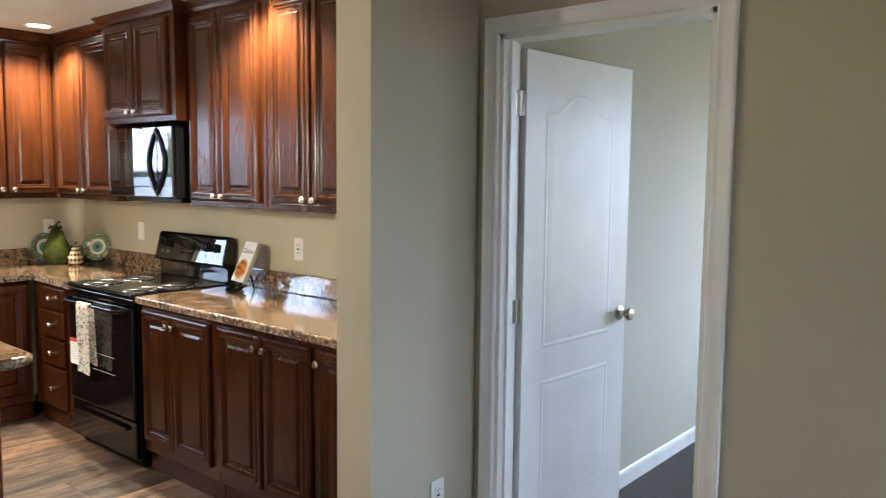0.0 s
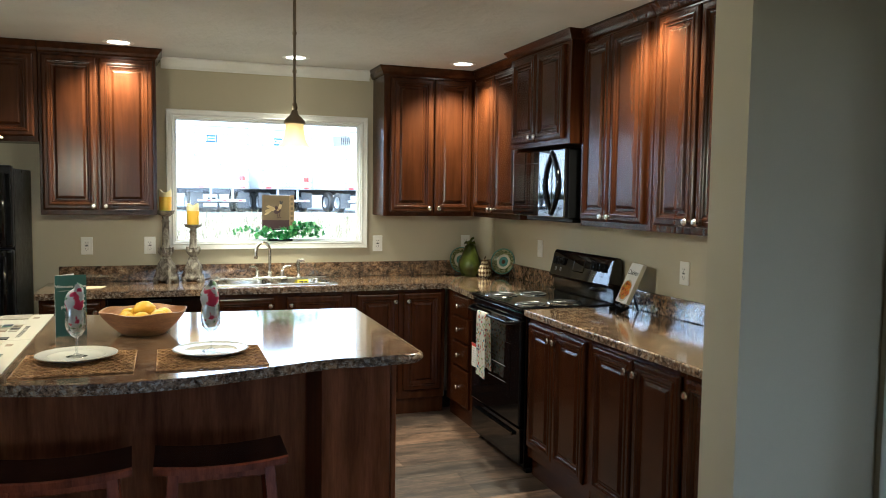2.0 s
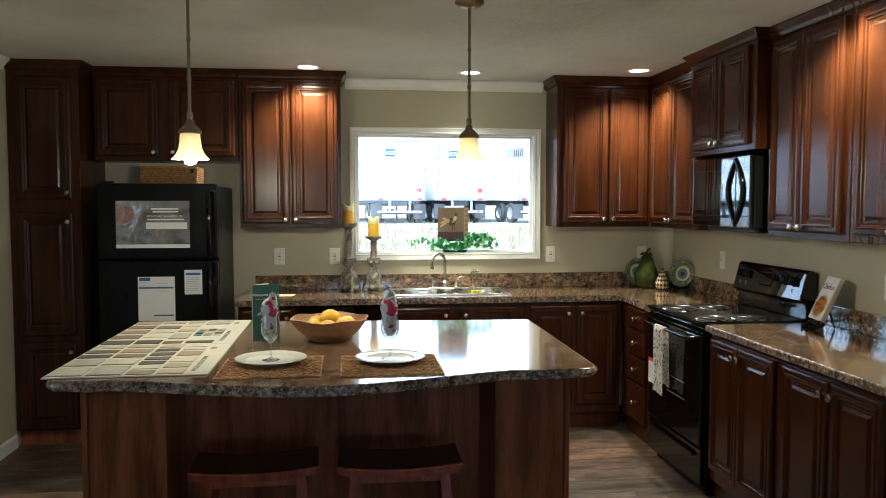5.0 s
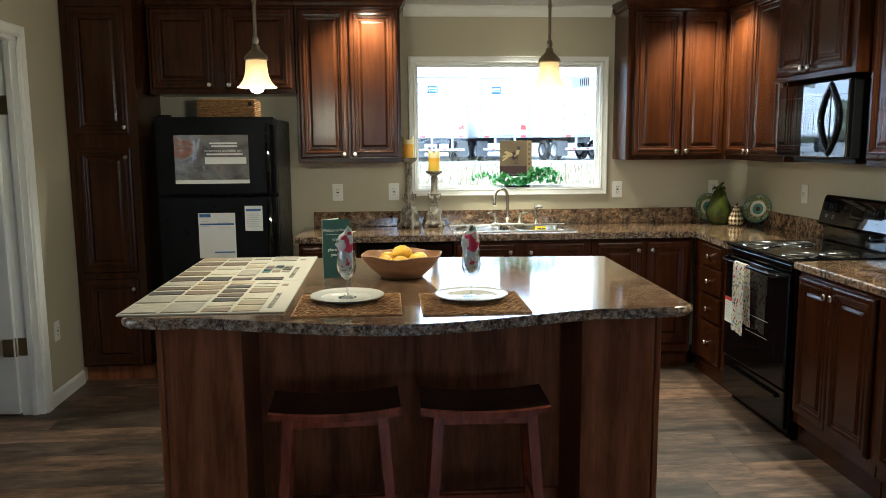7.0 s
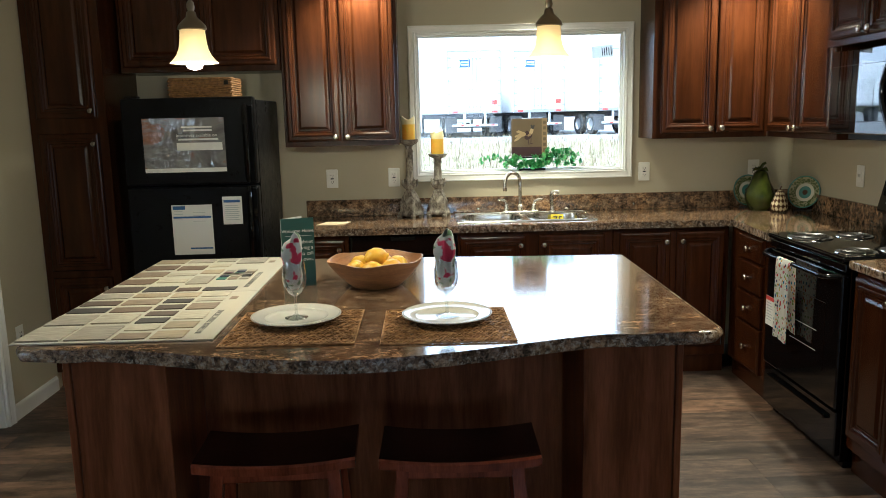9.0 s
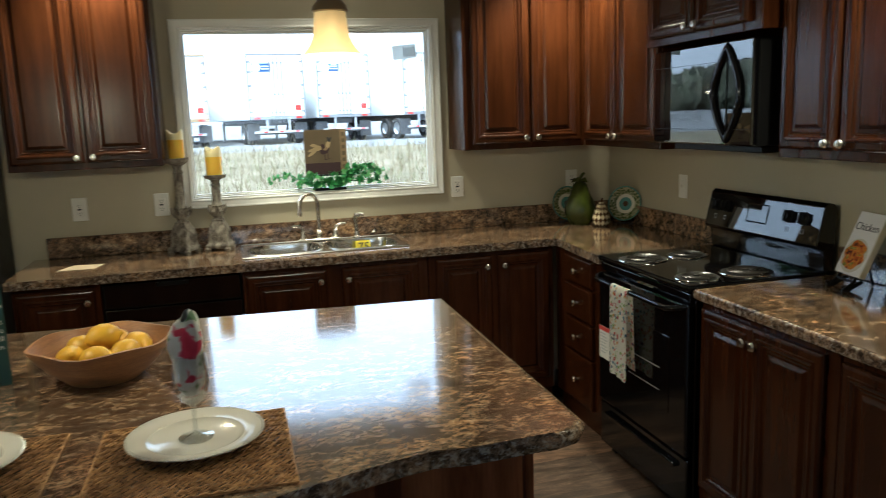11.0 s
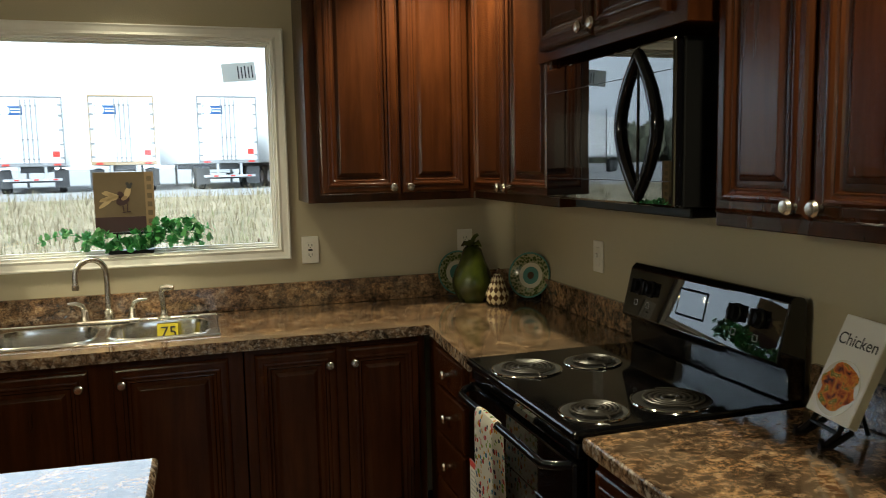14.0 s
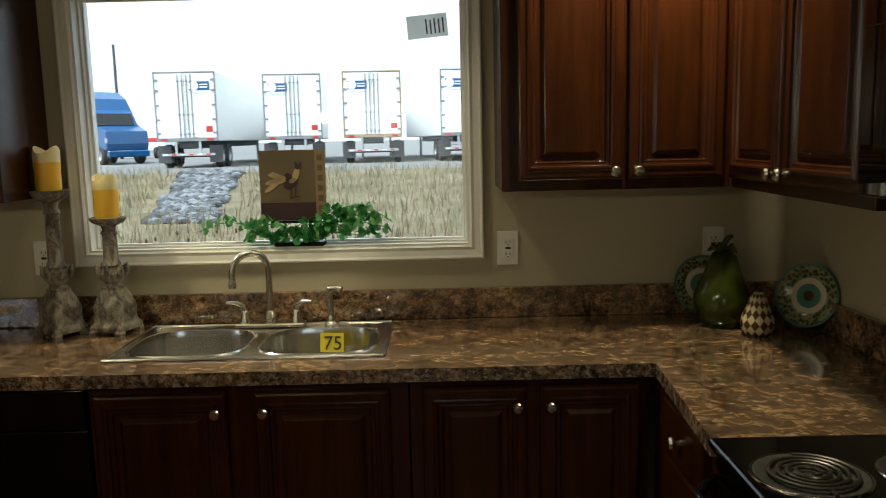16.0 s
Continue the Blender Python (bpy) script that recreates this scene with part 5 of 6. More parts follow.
# cookbook on an easel
cb = thing("cookbook", 2.53, 3.615, CZ, -100, "white cookbook titled Chicken on a black easel", "book")
T_B = pose(0, 0, 0.045, -24, 0, 0)
bm = cube(-0.07, -0.012, 0, 0.07, 0.012, 0.225, 0.002)
bmesh.ops.transform(bm, matrix=T_B, verts=bm.verts)
part("cover", bm, LABEL, cb)
bm = cube(0.0705, -0.010, 0.004, 0.0718, 0.010, 0.221)
bmesh.ops.transform(bm, matrix=T_B, verts=bm.verts)
part("page_edge", bm, IVORY, cb)
FOOD = material("food_photo", rough=0.35)
paint(FOOD, ramp(FOOD, fuzz(FOOD, coords(FOOD), 42, 3, 0.5, 0.6), [(0.34, (0.05, 0.010, 0.002)), (0.44, (0.45, 0.10, 0.006)), (0.54, (0.66, 0.26, 0.015)), (0.60, (0.09, 0.15, 0.01)), (0.68, (0.75, 0.50, 0.10))]))
FOOD.node_tree.nodes["Principled BSDF"].inputs["Specular IOR Level"].default_value = 0.1
bm = lathe(bmesh.new(), [(0.062, -0.0004), (0.062, 0.0006), (0.0, 0.0006)], 28, 0, 0.068)
bmesh.ops.transform(bm, matrix=T_B @ pose(-0.002, -0.0122, 0, 90), verts=bm.verts)
part("plate_picture", bm, IVORY, cb)
bm = lathe(bmesh.new(), [(0.053, 0.0007), (0.053, 0.0014), (0.0, 0.0014)], 28, 0, 0.07)
for v in bm.verts:
    v.co.x += 0.007 * sin(v.co.y * 140)
bmesh.ops.transform(bm, matrix=T_B @ pose(-0.002, -0.0122, 0, 90), verts=bm.verts)
part("food_picture", bm, FOOD, cb)
words(cb, "title", "Chicken", 0.038, T_B @ pose(0, -0.0126, 0.160, 90), INK, "CENTER")
bm = tube(bmesh.new(), [(-0.045, -0.05, 0.02), (-0.045, -0.045, 0.004), (-0.045, -0.01, 0.03), (-0.03, 0.05, 0.15)], 0.006, 8)
tube(bm, [(0.045, -0.05, 0.02), (0.045, -0.045, 0.004), (0.045, -0.01, 0.03), (0.03, 0.05, 0.15)], 0.006, 8)
tube(bm, [(0, 0.09, 0.004), (0, 0.045, 0.14)], 0.005, 8)
tube(bm, [(-0.045, -0.012, 0.03), (0.045, -0.012, 0.03)], 0.005, 8)
tube(bm, [(-0.03, 0.05, 0.15), (0.03, 0.05, 0.15)], 0.005, 8)
for sx in (-1, 1):
    tube(bm, [(sx * 0.045, -0.052, 0.006), (sx * 0.045, -0.03, 0.004), (sx * 0.045, 0.02, 0.03)], 0.007, 8)
solid_ez = thing("book_easel", 2.53, 3.615, CZ, -100, "black metal easel holding the cookbook", "easel")
part("frame", bm, BLACKPLASTIC, solid_ez, smooth=True)

# note on the worktop
MANILA = material("manila_paper", (0.55, 0.44, 0.30), 0.7)
nt = solid("paper_note", prism(bmesh.new(), [(-0.29, 5.255), (-0.13, 5.25), (-0.10, 5.37), (-0.24, 5.385)], CZ + 0.001, CZ + 0.0025), MANILA, "tan paper lying on the worktop", "paper")

# ---- window sill: picture on an easel and ivy ----
# cream board against the window: its backlit shade is put into the base colour
BOARD = material("backlit_cream_board", rough=0.5)
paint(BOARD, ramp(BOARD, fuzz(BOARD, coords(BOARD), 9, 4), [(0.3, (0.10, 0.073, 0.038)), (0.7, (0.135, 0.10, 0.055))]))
MAROON = material("maroon_band", (0.035, 0.014, 0.017), 0.5)
SILL = WZ0 + 0.0085
pc = thing("rooster_picture", 1.008, NORTH + 0.014, SILL, -2, "small cream wooden picture of a rooster", "picture")
BX0, BX1, BZ0, BZ1 = -0.112, 0.112, 0.088, 0.325
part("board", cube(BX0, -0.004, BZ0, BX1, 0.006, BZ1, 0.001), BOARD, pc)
part("dark_band", cube(BX0, -0.0055, BZ0, BX1 - 0.035, -0.0042, BZ0 + 0.06), MAROON, pc)
TAN = material("tan_strip", (0.24, 0.17, 0.09), 0.5)
part("side_strip", cube(BX1 - 0.034, -0.0055, BZ0, BX1, -0.0042, BZ1), TAN, pc)
bm = bmesh.new()
for k in range(6):
    box(bm, BX1 - 0.026, -0.0064, BZ0 + 0.03 + k * 0.034, BX1 - 0.008, -0.0056, BZ0 + 0.05 + k * 0.034)
part("strip_lettering", bm, BOARD, pc)


def blob(bm, cx, cz, rx, rz_, tilt_, y=-0.0058, n=16):
    vs = []
    for k in range(n):
        a = 2 * pi * k / n
        x, z = rx * cos(a), rz_ * sin(a)
        vs.append(bm.verts.new((cx + x * cos(tilt_) - z * sin(tilt_), y, cz + x * sin(tilt_) + z * cos(tilt_))))
    bm.faces.new(vs)


bm = bmesh.new()
blob(bm, -0.006, 0.214, 0.027, 0.019, 0.55)
blob(bm, -0.012, 0.232, 0.012, 0.018, 0.4)
for k in range(2):
    blob(bm, -0.006 + 0.016 * k, 0.184 + 0.002 * k, 0.0022, 0.020, 0.12 - 0.2 * k, -0.0061)
    blob(bm, -0.002 + 0.016 * k, 0.166 + 0.002 * k, 0.009, 0.0022, 0.1, -0.0062)
part("bird_body", bm, MAROON, pc)
bm = bmesh.new()
blob(bm, 0.020, 0.268, 0.010, 0.009, 0, -0.0066)
blob(bm, 0.014, 0.279, 0.006, 0.006, 0.4, -0.0069)
blob(bm, 0.028, 0.277, 0.005, 0.007, -0.4, -0.0068)
part("comb", bm, INK, pc)
STRAW = material("straw_feathers", (0.42, 0.32, 0.17), 0.5)
bm = bmesh.new()
blob(bm, 0.013, 0.244, 0.011, 0.024, -0.35, -0.0063)
part("neck", bm, STRAW, pc)
bm = bmesh.new()
blob(bm, 0.0, 0.222, 0.013, 0.008, 0.5, -0.0064)
part("wing", bm, TAN, pc)
bm = bmesh.new()
for k in range(5):
    blob(bm, -0.045 - 0.006 * k, 0.235 - 0.008 * k + 0.01 * (k % 2), 0.032, 0.008, -0.5 + 0.28 * k)
part("tail", bm, STRAW, pc)
bm = box(bmesh.new(), -0.07, -0.02, 0.0, 0.10, 0.03, 0.014, 0.002)
tube(bm, [(-0.035, 0.012, 0.01), (-0.035, 0.012, 0.13)], 0.005, 6)
tube(bm, [(0.05, 0.012, 0.01), (0.05, 0.012, 0.13)], 0.005, 6)
box(bm, -0.08, -0.012, 0.078, 0.08, 0.012, 0.087, 0.001)
part("stand", bm, BLACKPLASTIC, pc, "black metal stand")

LEAF = material("ivy_leaf", rough=0.45)
_i = LEAF.node_tree.nodes.new("ShaderNodeNewGeometry")
paint(LEAF, ramp(LEAF, _i.outputs["Random Per Island"], [(0.0, (0.03, 0.14, 0.035)), (0.5, (0.08, 0.32, 0.09)), (0.85, (0.18, 0.46, 0.16)), (1.0, (0.35, 0.55, 0.3))]))
LEAF.node_tree.nodes["Principled BSDF"].inputs["Transmission Weight"].default_value = 0.35
LEAF.node_tree.nodes["Principled BSDF"].inputs["IOR"].default_value = 1.1
iv = thing("ivy_garland", 1.01, NORTH + 0.0, SILL, 0, "artificial green ivy garland along the sill", "plant")
bm, vine = bmesh.new(), bmesh.new()
lr = random.Random(5)
for s in range(14):
    a0 = lr.uniform(-0.1, 0.1)
    end = lr.choice((-1, 1)) * lr.uniform(0.14, 0.33)
    pts = []
    for k in range(9):
        u = k / 8
        pts.append((a0 + (end - a0) * u, 0.005 + lr.uniform(-0.006, 0.006) + 0.012 * sin(s + 3 * u), 0.014 + 0.10 * sin(pi * u * 0.8) * (0.3 + 0.7 * (s % 3) / 2) + lr.uniform(0, 0.006)))
    tube(vine, pts, 0.0016, 5)
    for k in range(26):
        u = lr.random() * 8
        i = min(7, int(u))
        p = Vector(pts[i]).lerp(Vector(pts[i + 1]), u - i) + Vector((lr.uniform(-0.014, 0.014), lr.uniform(-0.03, 0.012), lr.uniform(-0.008, 0.022)))
        p.z = max(p.z, 0.012)
        r = lr.uniform(0.011, 0.020)
        rot = Euler((lr.uniform(0.5, 1.9), lr.uniform(-0.6, 0.6), lr.uniform(0, 6.28))).to_matrix()
        shape = [(0, -0.9), (0.55, -0.75), (0.9, -0.15), (0.5, 0.05), (0.55, 0.5), (0, 1.05), (-0.55, 0.5), (-0.5, 0.05), (-0.9, -0.15), (-0.55, -0.75)]
        c = bm.verts.new(p + rot @ Vector((0, 0, 0.12 * r)))
        ring = [bm.verts.new(p + rot @ Vector((x * r, y * r, 0))) for x, y in shape]
        for q in range(10):
            bm.faces.new((c, ring[q], ring[(q + 1) % 10]))
tagged(part("leaves", bm, LEAF, iv), kind="stuff")
part("vine", vine, LEAF, iv)
NOTICE = material("notice_paper", (0.72, 0.72, 0.68), 1.0)
NOTICE.node_tree.nodes["Principled BSDF"].inputs["Transmission Weight"].default_value = 0.85
nc = thing("window_notice", 1.478, NORTH + 0.072, 1.857, 0, "pale printed notice taped to the window", "notice")
nc.matrix_world = pose(1.478, NORTH + 0.0615, 1.857, 0, -5, 0)
part("sheet", cube(-0.068, -0.001, 0, 0.068, 0.0, 0.076), NOTICE, nc)
bm = bmesh.new()
for k in range(5):
    box(bm, -0.005 + 0.014 * k, -0.0018, 0.012, 0.0 + 0.014 * k, -0.0012, 0.062 - 0.004 * (k % 2))
part("print_bars", bm, INK, nc)

# ---- things on the island ----
IZ = 0.93
CHINA = material("white_china", (0.64, 0.61, 0.54), 0.1)
MAT = material("woven_fibre", rough=0.8)
paint(MAT, ramp(MAT, fuzz(MAT, coords(MAT), 40, 4), [(0.3, (0.20, 0.095, 0.030)), (0.7, (0.58, 0.33, 0.12))]))


def place_setting(x, y, w, d, seed):
    r = random.Random(seed)
    bm = bmesh.new()
    for k in range(34):
        x0 = -w / 2 + w * k / 33
        tube(bm, [(max(-w / 2, min(w / 2, x0 + 0.008 * (1 if j % 2 else -1) + r.uniform(-0.004, 0.004))), -d / 2 + d * j / 26, 0.002 + 0.0015 * (j % 2)) for j in range(27)], 0.0016, 4, cap=False)
    for k in range(15):
        y0 = -d / 2 + d * k / 14
        tube(bm, [(-w / 2 + w * j / 30, max(-d / 2, min(d / 2, y0 + 0.010 * (1 if (j + k) % 2 else -1) + r.uniform(-0.004, 0.004))), 0.003 + 0.0015 * (j % 2)) for j in range(31)], 0.0016, 4, cap=False)
    m = thing("placemat", x, y, IZ + 0.0005, 0, "openwork brown woven fibre placemat on the island", "placemat", "placemats")
    tagged(part("weave", bm, MAT, m), kind="stuff")
    part("border", tube(bmesh.new(), [(-w / 2, -d / 2, 0.003), (w / 2, -d / 2, 0.003), (w / 2, d / 2, 0.003), (-w / 2, d / 2, 0.003)], 0.0024, 5, closed=True), MAT, m)


place_setting(0.40, 2.915, 0.36, 0.36, 1)
place_setting(-0.03, 2.93, 0.36, 0.36, 2)


def dinner_plate(x, y):
    p = thing("dinner_plate", x, y, IZ + 0.0065, 0, "round white china dinner plate with beaded rim", "plate", "dinner plates")
    bm = lathe(bmesh.new(), [(0, 0.001), (0.075, 0.001), (0.08, 0.0), (0.09, 0.006), (0.125, 0.014), (0.132, 0.0165), (0.1315, 0.0185), (0.124, 0.0172), (0.096, 0.0105), (0.093, 0.0115), (0.090, 0.0095), (0.08, 0.0055), (0, 0.005)], 48)
    part("dish", bm, CHINA, p, smooth=True)
    bm = bmesh.new()
    for k in range(72):
        a = 2 * pi * k / 72
        lathe(bm, [(0, -0.0022), (0.0025, 0), (0, 0.0022)], 6, 0.128 * cos(a), 0.128 * sin(a), 0.0185)
    part("beading", bm, CHINA, p)


GOBLET = material("goblet_glass", (1, 1, 1), 0.0)
_n, _l = GOBLET.node_tree.nodes, GOBLET.node_tree.links
_tr, _gl, _mx = _n.new("ShaderNodeBsdfTransparent"), _n.new("ShaderNodeBsdfGlossy"), _n.new("ShaderNodeMixShader")
_tr.inputs["Color"].default_value = (0.91, 0.925, 0.93, 1)
_gl.inputs["Roughness"].default_value = 0.02
_lw = _n.new("ShaderNodeLayerWeight")
_lw.inputs["Blend"].default_value = 0.28
_l.new(_lw.outputs["Facing"], _mx.inputs[0])
_l.new(_tr.outputs[0], _mx.inputs[1])
_l.new(_gl.outputs[0], _mx.inputs[2])
_l.new(_mx.outputs[0], _n["Material Output"].inputs["Surface"])
NAPKIN = material("floral_napkin", rough=0.9)
_c = ramp(NAPKIN, fuzz(NAPKIN, coords(NAPKIN), 27, 2, 0.4, 0.3), [(0.0, (0.10, 0.19, 0.08)), (0.38, (0.16, 0.26, 0.14)), (0.42, (0.62, 0.62, 0.58)), (0.56, (0.68, 0.68, 0.64)), (0.60, (0.55, 0.04, 0.10)), (0.8, (0.42, 0.02, 0.06))], True)
paint(NAPKIN, _c, None, fuzz(NAPKIN, coords(NAPKIN), 400, 2), 0.001, 0.4)


def goblet(x, y, seed):
    g = thing("wine_glass", x, y, IZ + 0.012, 0, "clear stemmed wine glass holding a folded napkin", "glass", "wine glasses")
    out = [(0.0, 0.001), (0.033, 0.001), (0.034, 0.003), (0.012, 0.008), (0.0045, 0.014), (0.004, 0.06), (0.006, 0.068), (0.02, 0.078), (0.031, 0.095), (0.035, 0.115), (0.034, 0.14), (0.030, 0.172)]
    inn = [(0.0288, 0.172), (0.0328, 0.14), (0.0338, 0.115), (0.0298, 0.096), (0.019, 0.081), (0, 0.075)]
    part("glass", lathe(bmesh.new(), out + inn, 28), GOBLET, g, smooth=True)
    n = thing("napkin", x, y, IZ + 0.012, 20 * seed, "folded floral cloth napkin with red rose print", "napkin", "napkins")
    r = random.Random(seed)
    bm = bmesh.new()
    rings = []
    for z, rad in ((0.088, 0.012), (0.105, 0.022), (0.13, 0.026), (0.155, 0.025), (0.175, 0.028), (0.20, 0.032), (0.222, 0.029), (0.238, 0.021), (0.247, 0.008)):
        rings.append([bm.verts.new((rad * (1 + 0.22 * sin(3 * a * 2 * pi / 20 + z * 20 + seed)) * cos(a * 2 * pi / 20), rad * 0.75 * (1 + 0.2 * sin(5 * a * 2 * pi / 20 + seed)) * sin(a * 2 * pi / 20), z + (0.012 * sin(a * 2 * pi / 20 + seed) if z > 0.19 else 0))) for a in range(20)])
    for a, b in zip(rings, rings[1:]):
        for i in range(20):
            bm.faces.new((a[i], a[(i + 1) % 20], b[(i + 1) % 20], b[i]))
    part("cloth", bm, NAPKIN, n, smooth=True)


for x, y, s in ((0.403, 2.975, 1), (-0.04, 3.0, 2)):
    dinner_plate(x, y)
    goblet(x, y, s)

bw = thing("wooden_bowl", 0.165, 3.49, IZ, 0, "carved wooden bowl with wavy rim holding lemons", "bowl")
bm = lathe(bmesh.new(), [(0, 0.002), (0.085, 0.001), (0.095, 0.01), (0.13, 0.045), (0.158, 0.083), (0.168, 0.105), (0.161, 0.106), (0.15, 0.085), (0.12, 0.045), (0.08, 0.018), (0, 0.014)], 40)
for v in bm.verts:
    a = math.atan2(v.co.y, v.co.x)
    k = max(0, v.co.z - 0.03) / 0.075
    v.co.x *= 1 + 0.025 * k * sin(4 * a + 0.5)
    v.co.y *= 1 + 0.025 * k * sin(3 * a)
    v.co.z = v.co.z * 0.93 + 0.004 * k * sin(5 * a + 1)
part("bowl_shell", bm, BOWLWOOD, bw, smooth=True)
LEMON = material("lemon_peel", rough=0.4)
paint(LEMON, ramp(LEMON, fuzz(LEMON, coords(LEMON), 20, 3), [(0.3, (0.66, 0.36, 0.006)), (0.7, (0.76, 0.46, 0.012))]), None, fuzz(LEMON, coords(LEMON), 350, 2), 0.0015, 0.4)
LM = mesh_of("lemon", lathe(bmesh.new(), [(0, -0.047), (0.006, -0.044), (0.014, -0.038), (0.028, -0.025), (0.034, 0.0), (0.03, 0.02), (0.018, 0.036), (0.008, 0.042), (0.006, 0.047), (0, 0.049)], 20), LEMON, True)
for x, y, z, a, b in ((-0.075, -0.03, 0.078, 60, 20), (-0.01, -0.055, 0.078, 80, 70), (0.06, -0.03, 0.08, 75, 140), (0.085, 0.04, 0.08, 95, 30), (0.0, 0.03, 0.112, 85, 110), (-0.06, 0.05, 0.082, 90, 60), (0.025, 0.09, 0.08, 80, 10)):
    l = new("lemon", LM)
    l.matrix_world = pose(0.165 + x * 0.92, 3.49 + y, IZ + z - 0.016, a, 0, b)
    tagged(l, "bright yellow lemon in the wooden bowl", "lemon", "lemons in the bowl")

# folded brochure
GREEN = material("green_card", (0.022, 0.075, 0.062), 0.4)
br = thing("brochure", -0.105, 3.50, IZ, 14, "dark green folded brochure standing on the island", "brochure")
bm = cube(-0.06, -0.001, 0.0, 0.055, 0.001, 0.245)
front_panel = part("front_panel", bm, GREEN, br)
bm = cube(0, -0.001, 0.0, 0.10, 0.001, 0.245)
bmesh.ops.transform(bm, matrix=pose(-0.06, 0.001, 0, 0, 0, 38), verts=bm.verts)
part("back_panel", bm, LABEL, br)
words(front_panel, "heading", "Welcome Home", 0.0165, pose(-0.002, -0.0016, 0.195, 90), LABEL, "CENTER")
for k, tx in enumerate(("It's about", "having a", "place to call", "your own.")):
    words(front_panel, "slogan", tx, 0.0185, pose(0.05, -0.0016, 0.155 - 0.021 * k, 90), LABEL, "RIGHT")
part("rule_line", cube(-0.045, -0.0016, 0.182, 0.045, -0.0012, 0.183), LABEL, front_panel)

# sample boards
CARD = material("cream_card", (0.47, 0.43, 0.35), 0.75)
SW_COL = [(0.40, 0.31, 0.20), (0.20, 0.13, 0.085), (0.09, 0.062, 0.045), (0.52, 0.46, 0.36), (0.30, 0.22, 0.15), (0.60, 0.53, 0.40), (0.42, 0.37, 0.30), (0.13, 0.085, 0.06), (0.48, 0.38, 0.25), (0.06, 0.05, 0.045)]
SWM = []
for i, c in enumerate(SW_COL):
    m = material("sample_swatch", c, 0.75)
    paint(m, ramp(m, fuzz(m, coords(m, (3, 20, 1)), 6, 4), [(0.3, tuple(v * 0.55 for v in c)), (0.7, tuple(min(0.8, v * 0.95) for v in c))]))
    SWM.append(m)
EXTRA = [material("teal_swatch", (0.03, 0.12, 0.10), 0.5), material("navy_swatch", (0.025, 0.03, 0.06), 0.5), material("plum_swatch", (0.10, 0.03, 0.05), 0.5)]


def sample_board(y0, y1, title, columns, chips=False):
    """columns: (x0, x1, [(swatch, depth), ...]) from the front edge to the back."""
    b = thing("sample_board", -0.515, y0, IZ + 0.0005, 0, "cream sample board with rows of finish swatches", "sample board", "sample boards")
    h = y1 - y0
    part("card", cube(-0.275, 0, 0, 0.275, h, 0.005, 0.001), CARD, b)
    for a, c, rows in columns:
        gap = (h - 0.03 - sum(d for _, d in rows)) / max(1, len(rows) - 1)
        y = 0.015
        for k, d in rows:
            part("swatch", cube(a, y, 0.005, c, y + d, 0.0095 if d > 0.09 else 0.008, 0.0006), SWM[k], b)
            y += d + gap
    if chips:
        for q in range(12):
            x, y = 0.075 + 0.042 * (q % 3), 0.20 + 0.048 * (q // 3)
            part("swatch", cube(x, y, 0.005, x + 0.034, y + 0.034, 0.008), (EXTRA + [SWM[6], SWM[9], SWM[4], SWM[3]])[(q * 5) % 7], b)
    words(b, "board_title", title, 0.026, pose(0.225, 0.06, 0.0052, 0, 0, 90), INK)
    bm = cube(-0.012, -0.02, 0.0052, 0.012, 0.02, 0.006)
    bmesh.ops.translate(bm, verts=bm.verts, vec=(0.215, h - 0.1, 0))
    part("emblem", bm, SWM[4], b)


sample_board(2.825, 3.42, "INTERIOR SELECTIONS", [
    (-0.268, -0.148, [(3, 0.13), (6, 0.11), (9, 0.06), (7, 0.06), (6, 0.06)]),
    (-0.135, -0.02, [(6, 0.14), (3, 0.10), (1, 0.06), (4, 0.07), (0, 0.05)]),
    (-0.005, 0.085, [(4, 0.06), (5, 0.05), (9, 0.055), (7, 0.05), (2, 0.055), (9, 0.05), (8, 0.06)]),
    (0.098, 0.188, [(8, 0.075), (0, 0.07), (5, 0.09), (4, 0.08), (3, 0.035), (5, 0.06)])])
sample_board(3.425, 4.08, "INTERIOR SELECTIONS", [
    (-0.268, -0.148, [(2, 0.085), (1, 0.085), (4, 0.085), (1, 0.085), (0, 0.085)]),
    (-0.135, -0.03, [(9, 0.08), (5, 0.05), (3, 0.045), (1, 0.08), (6, 0.08)]),
    (-0.018, 0.06, [(7, 0.05), (6, 0.13), (8, 0.07), (5, 0.05), (6, 0.07)]),
    (0.075, 0.188, [(9, 0.05), (3, 0.05), (6, 0.12)])], True)

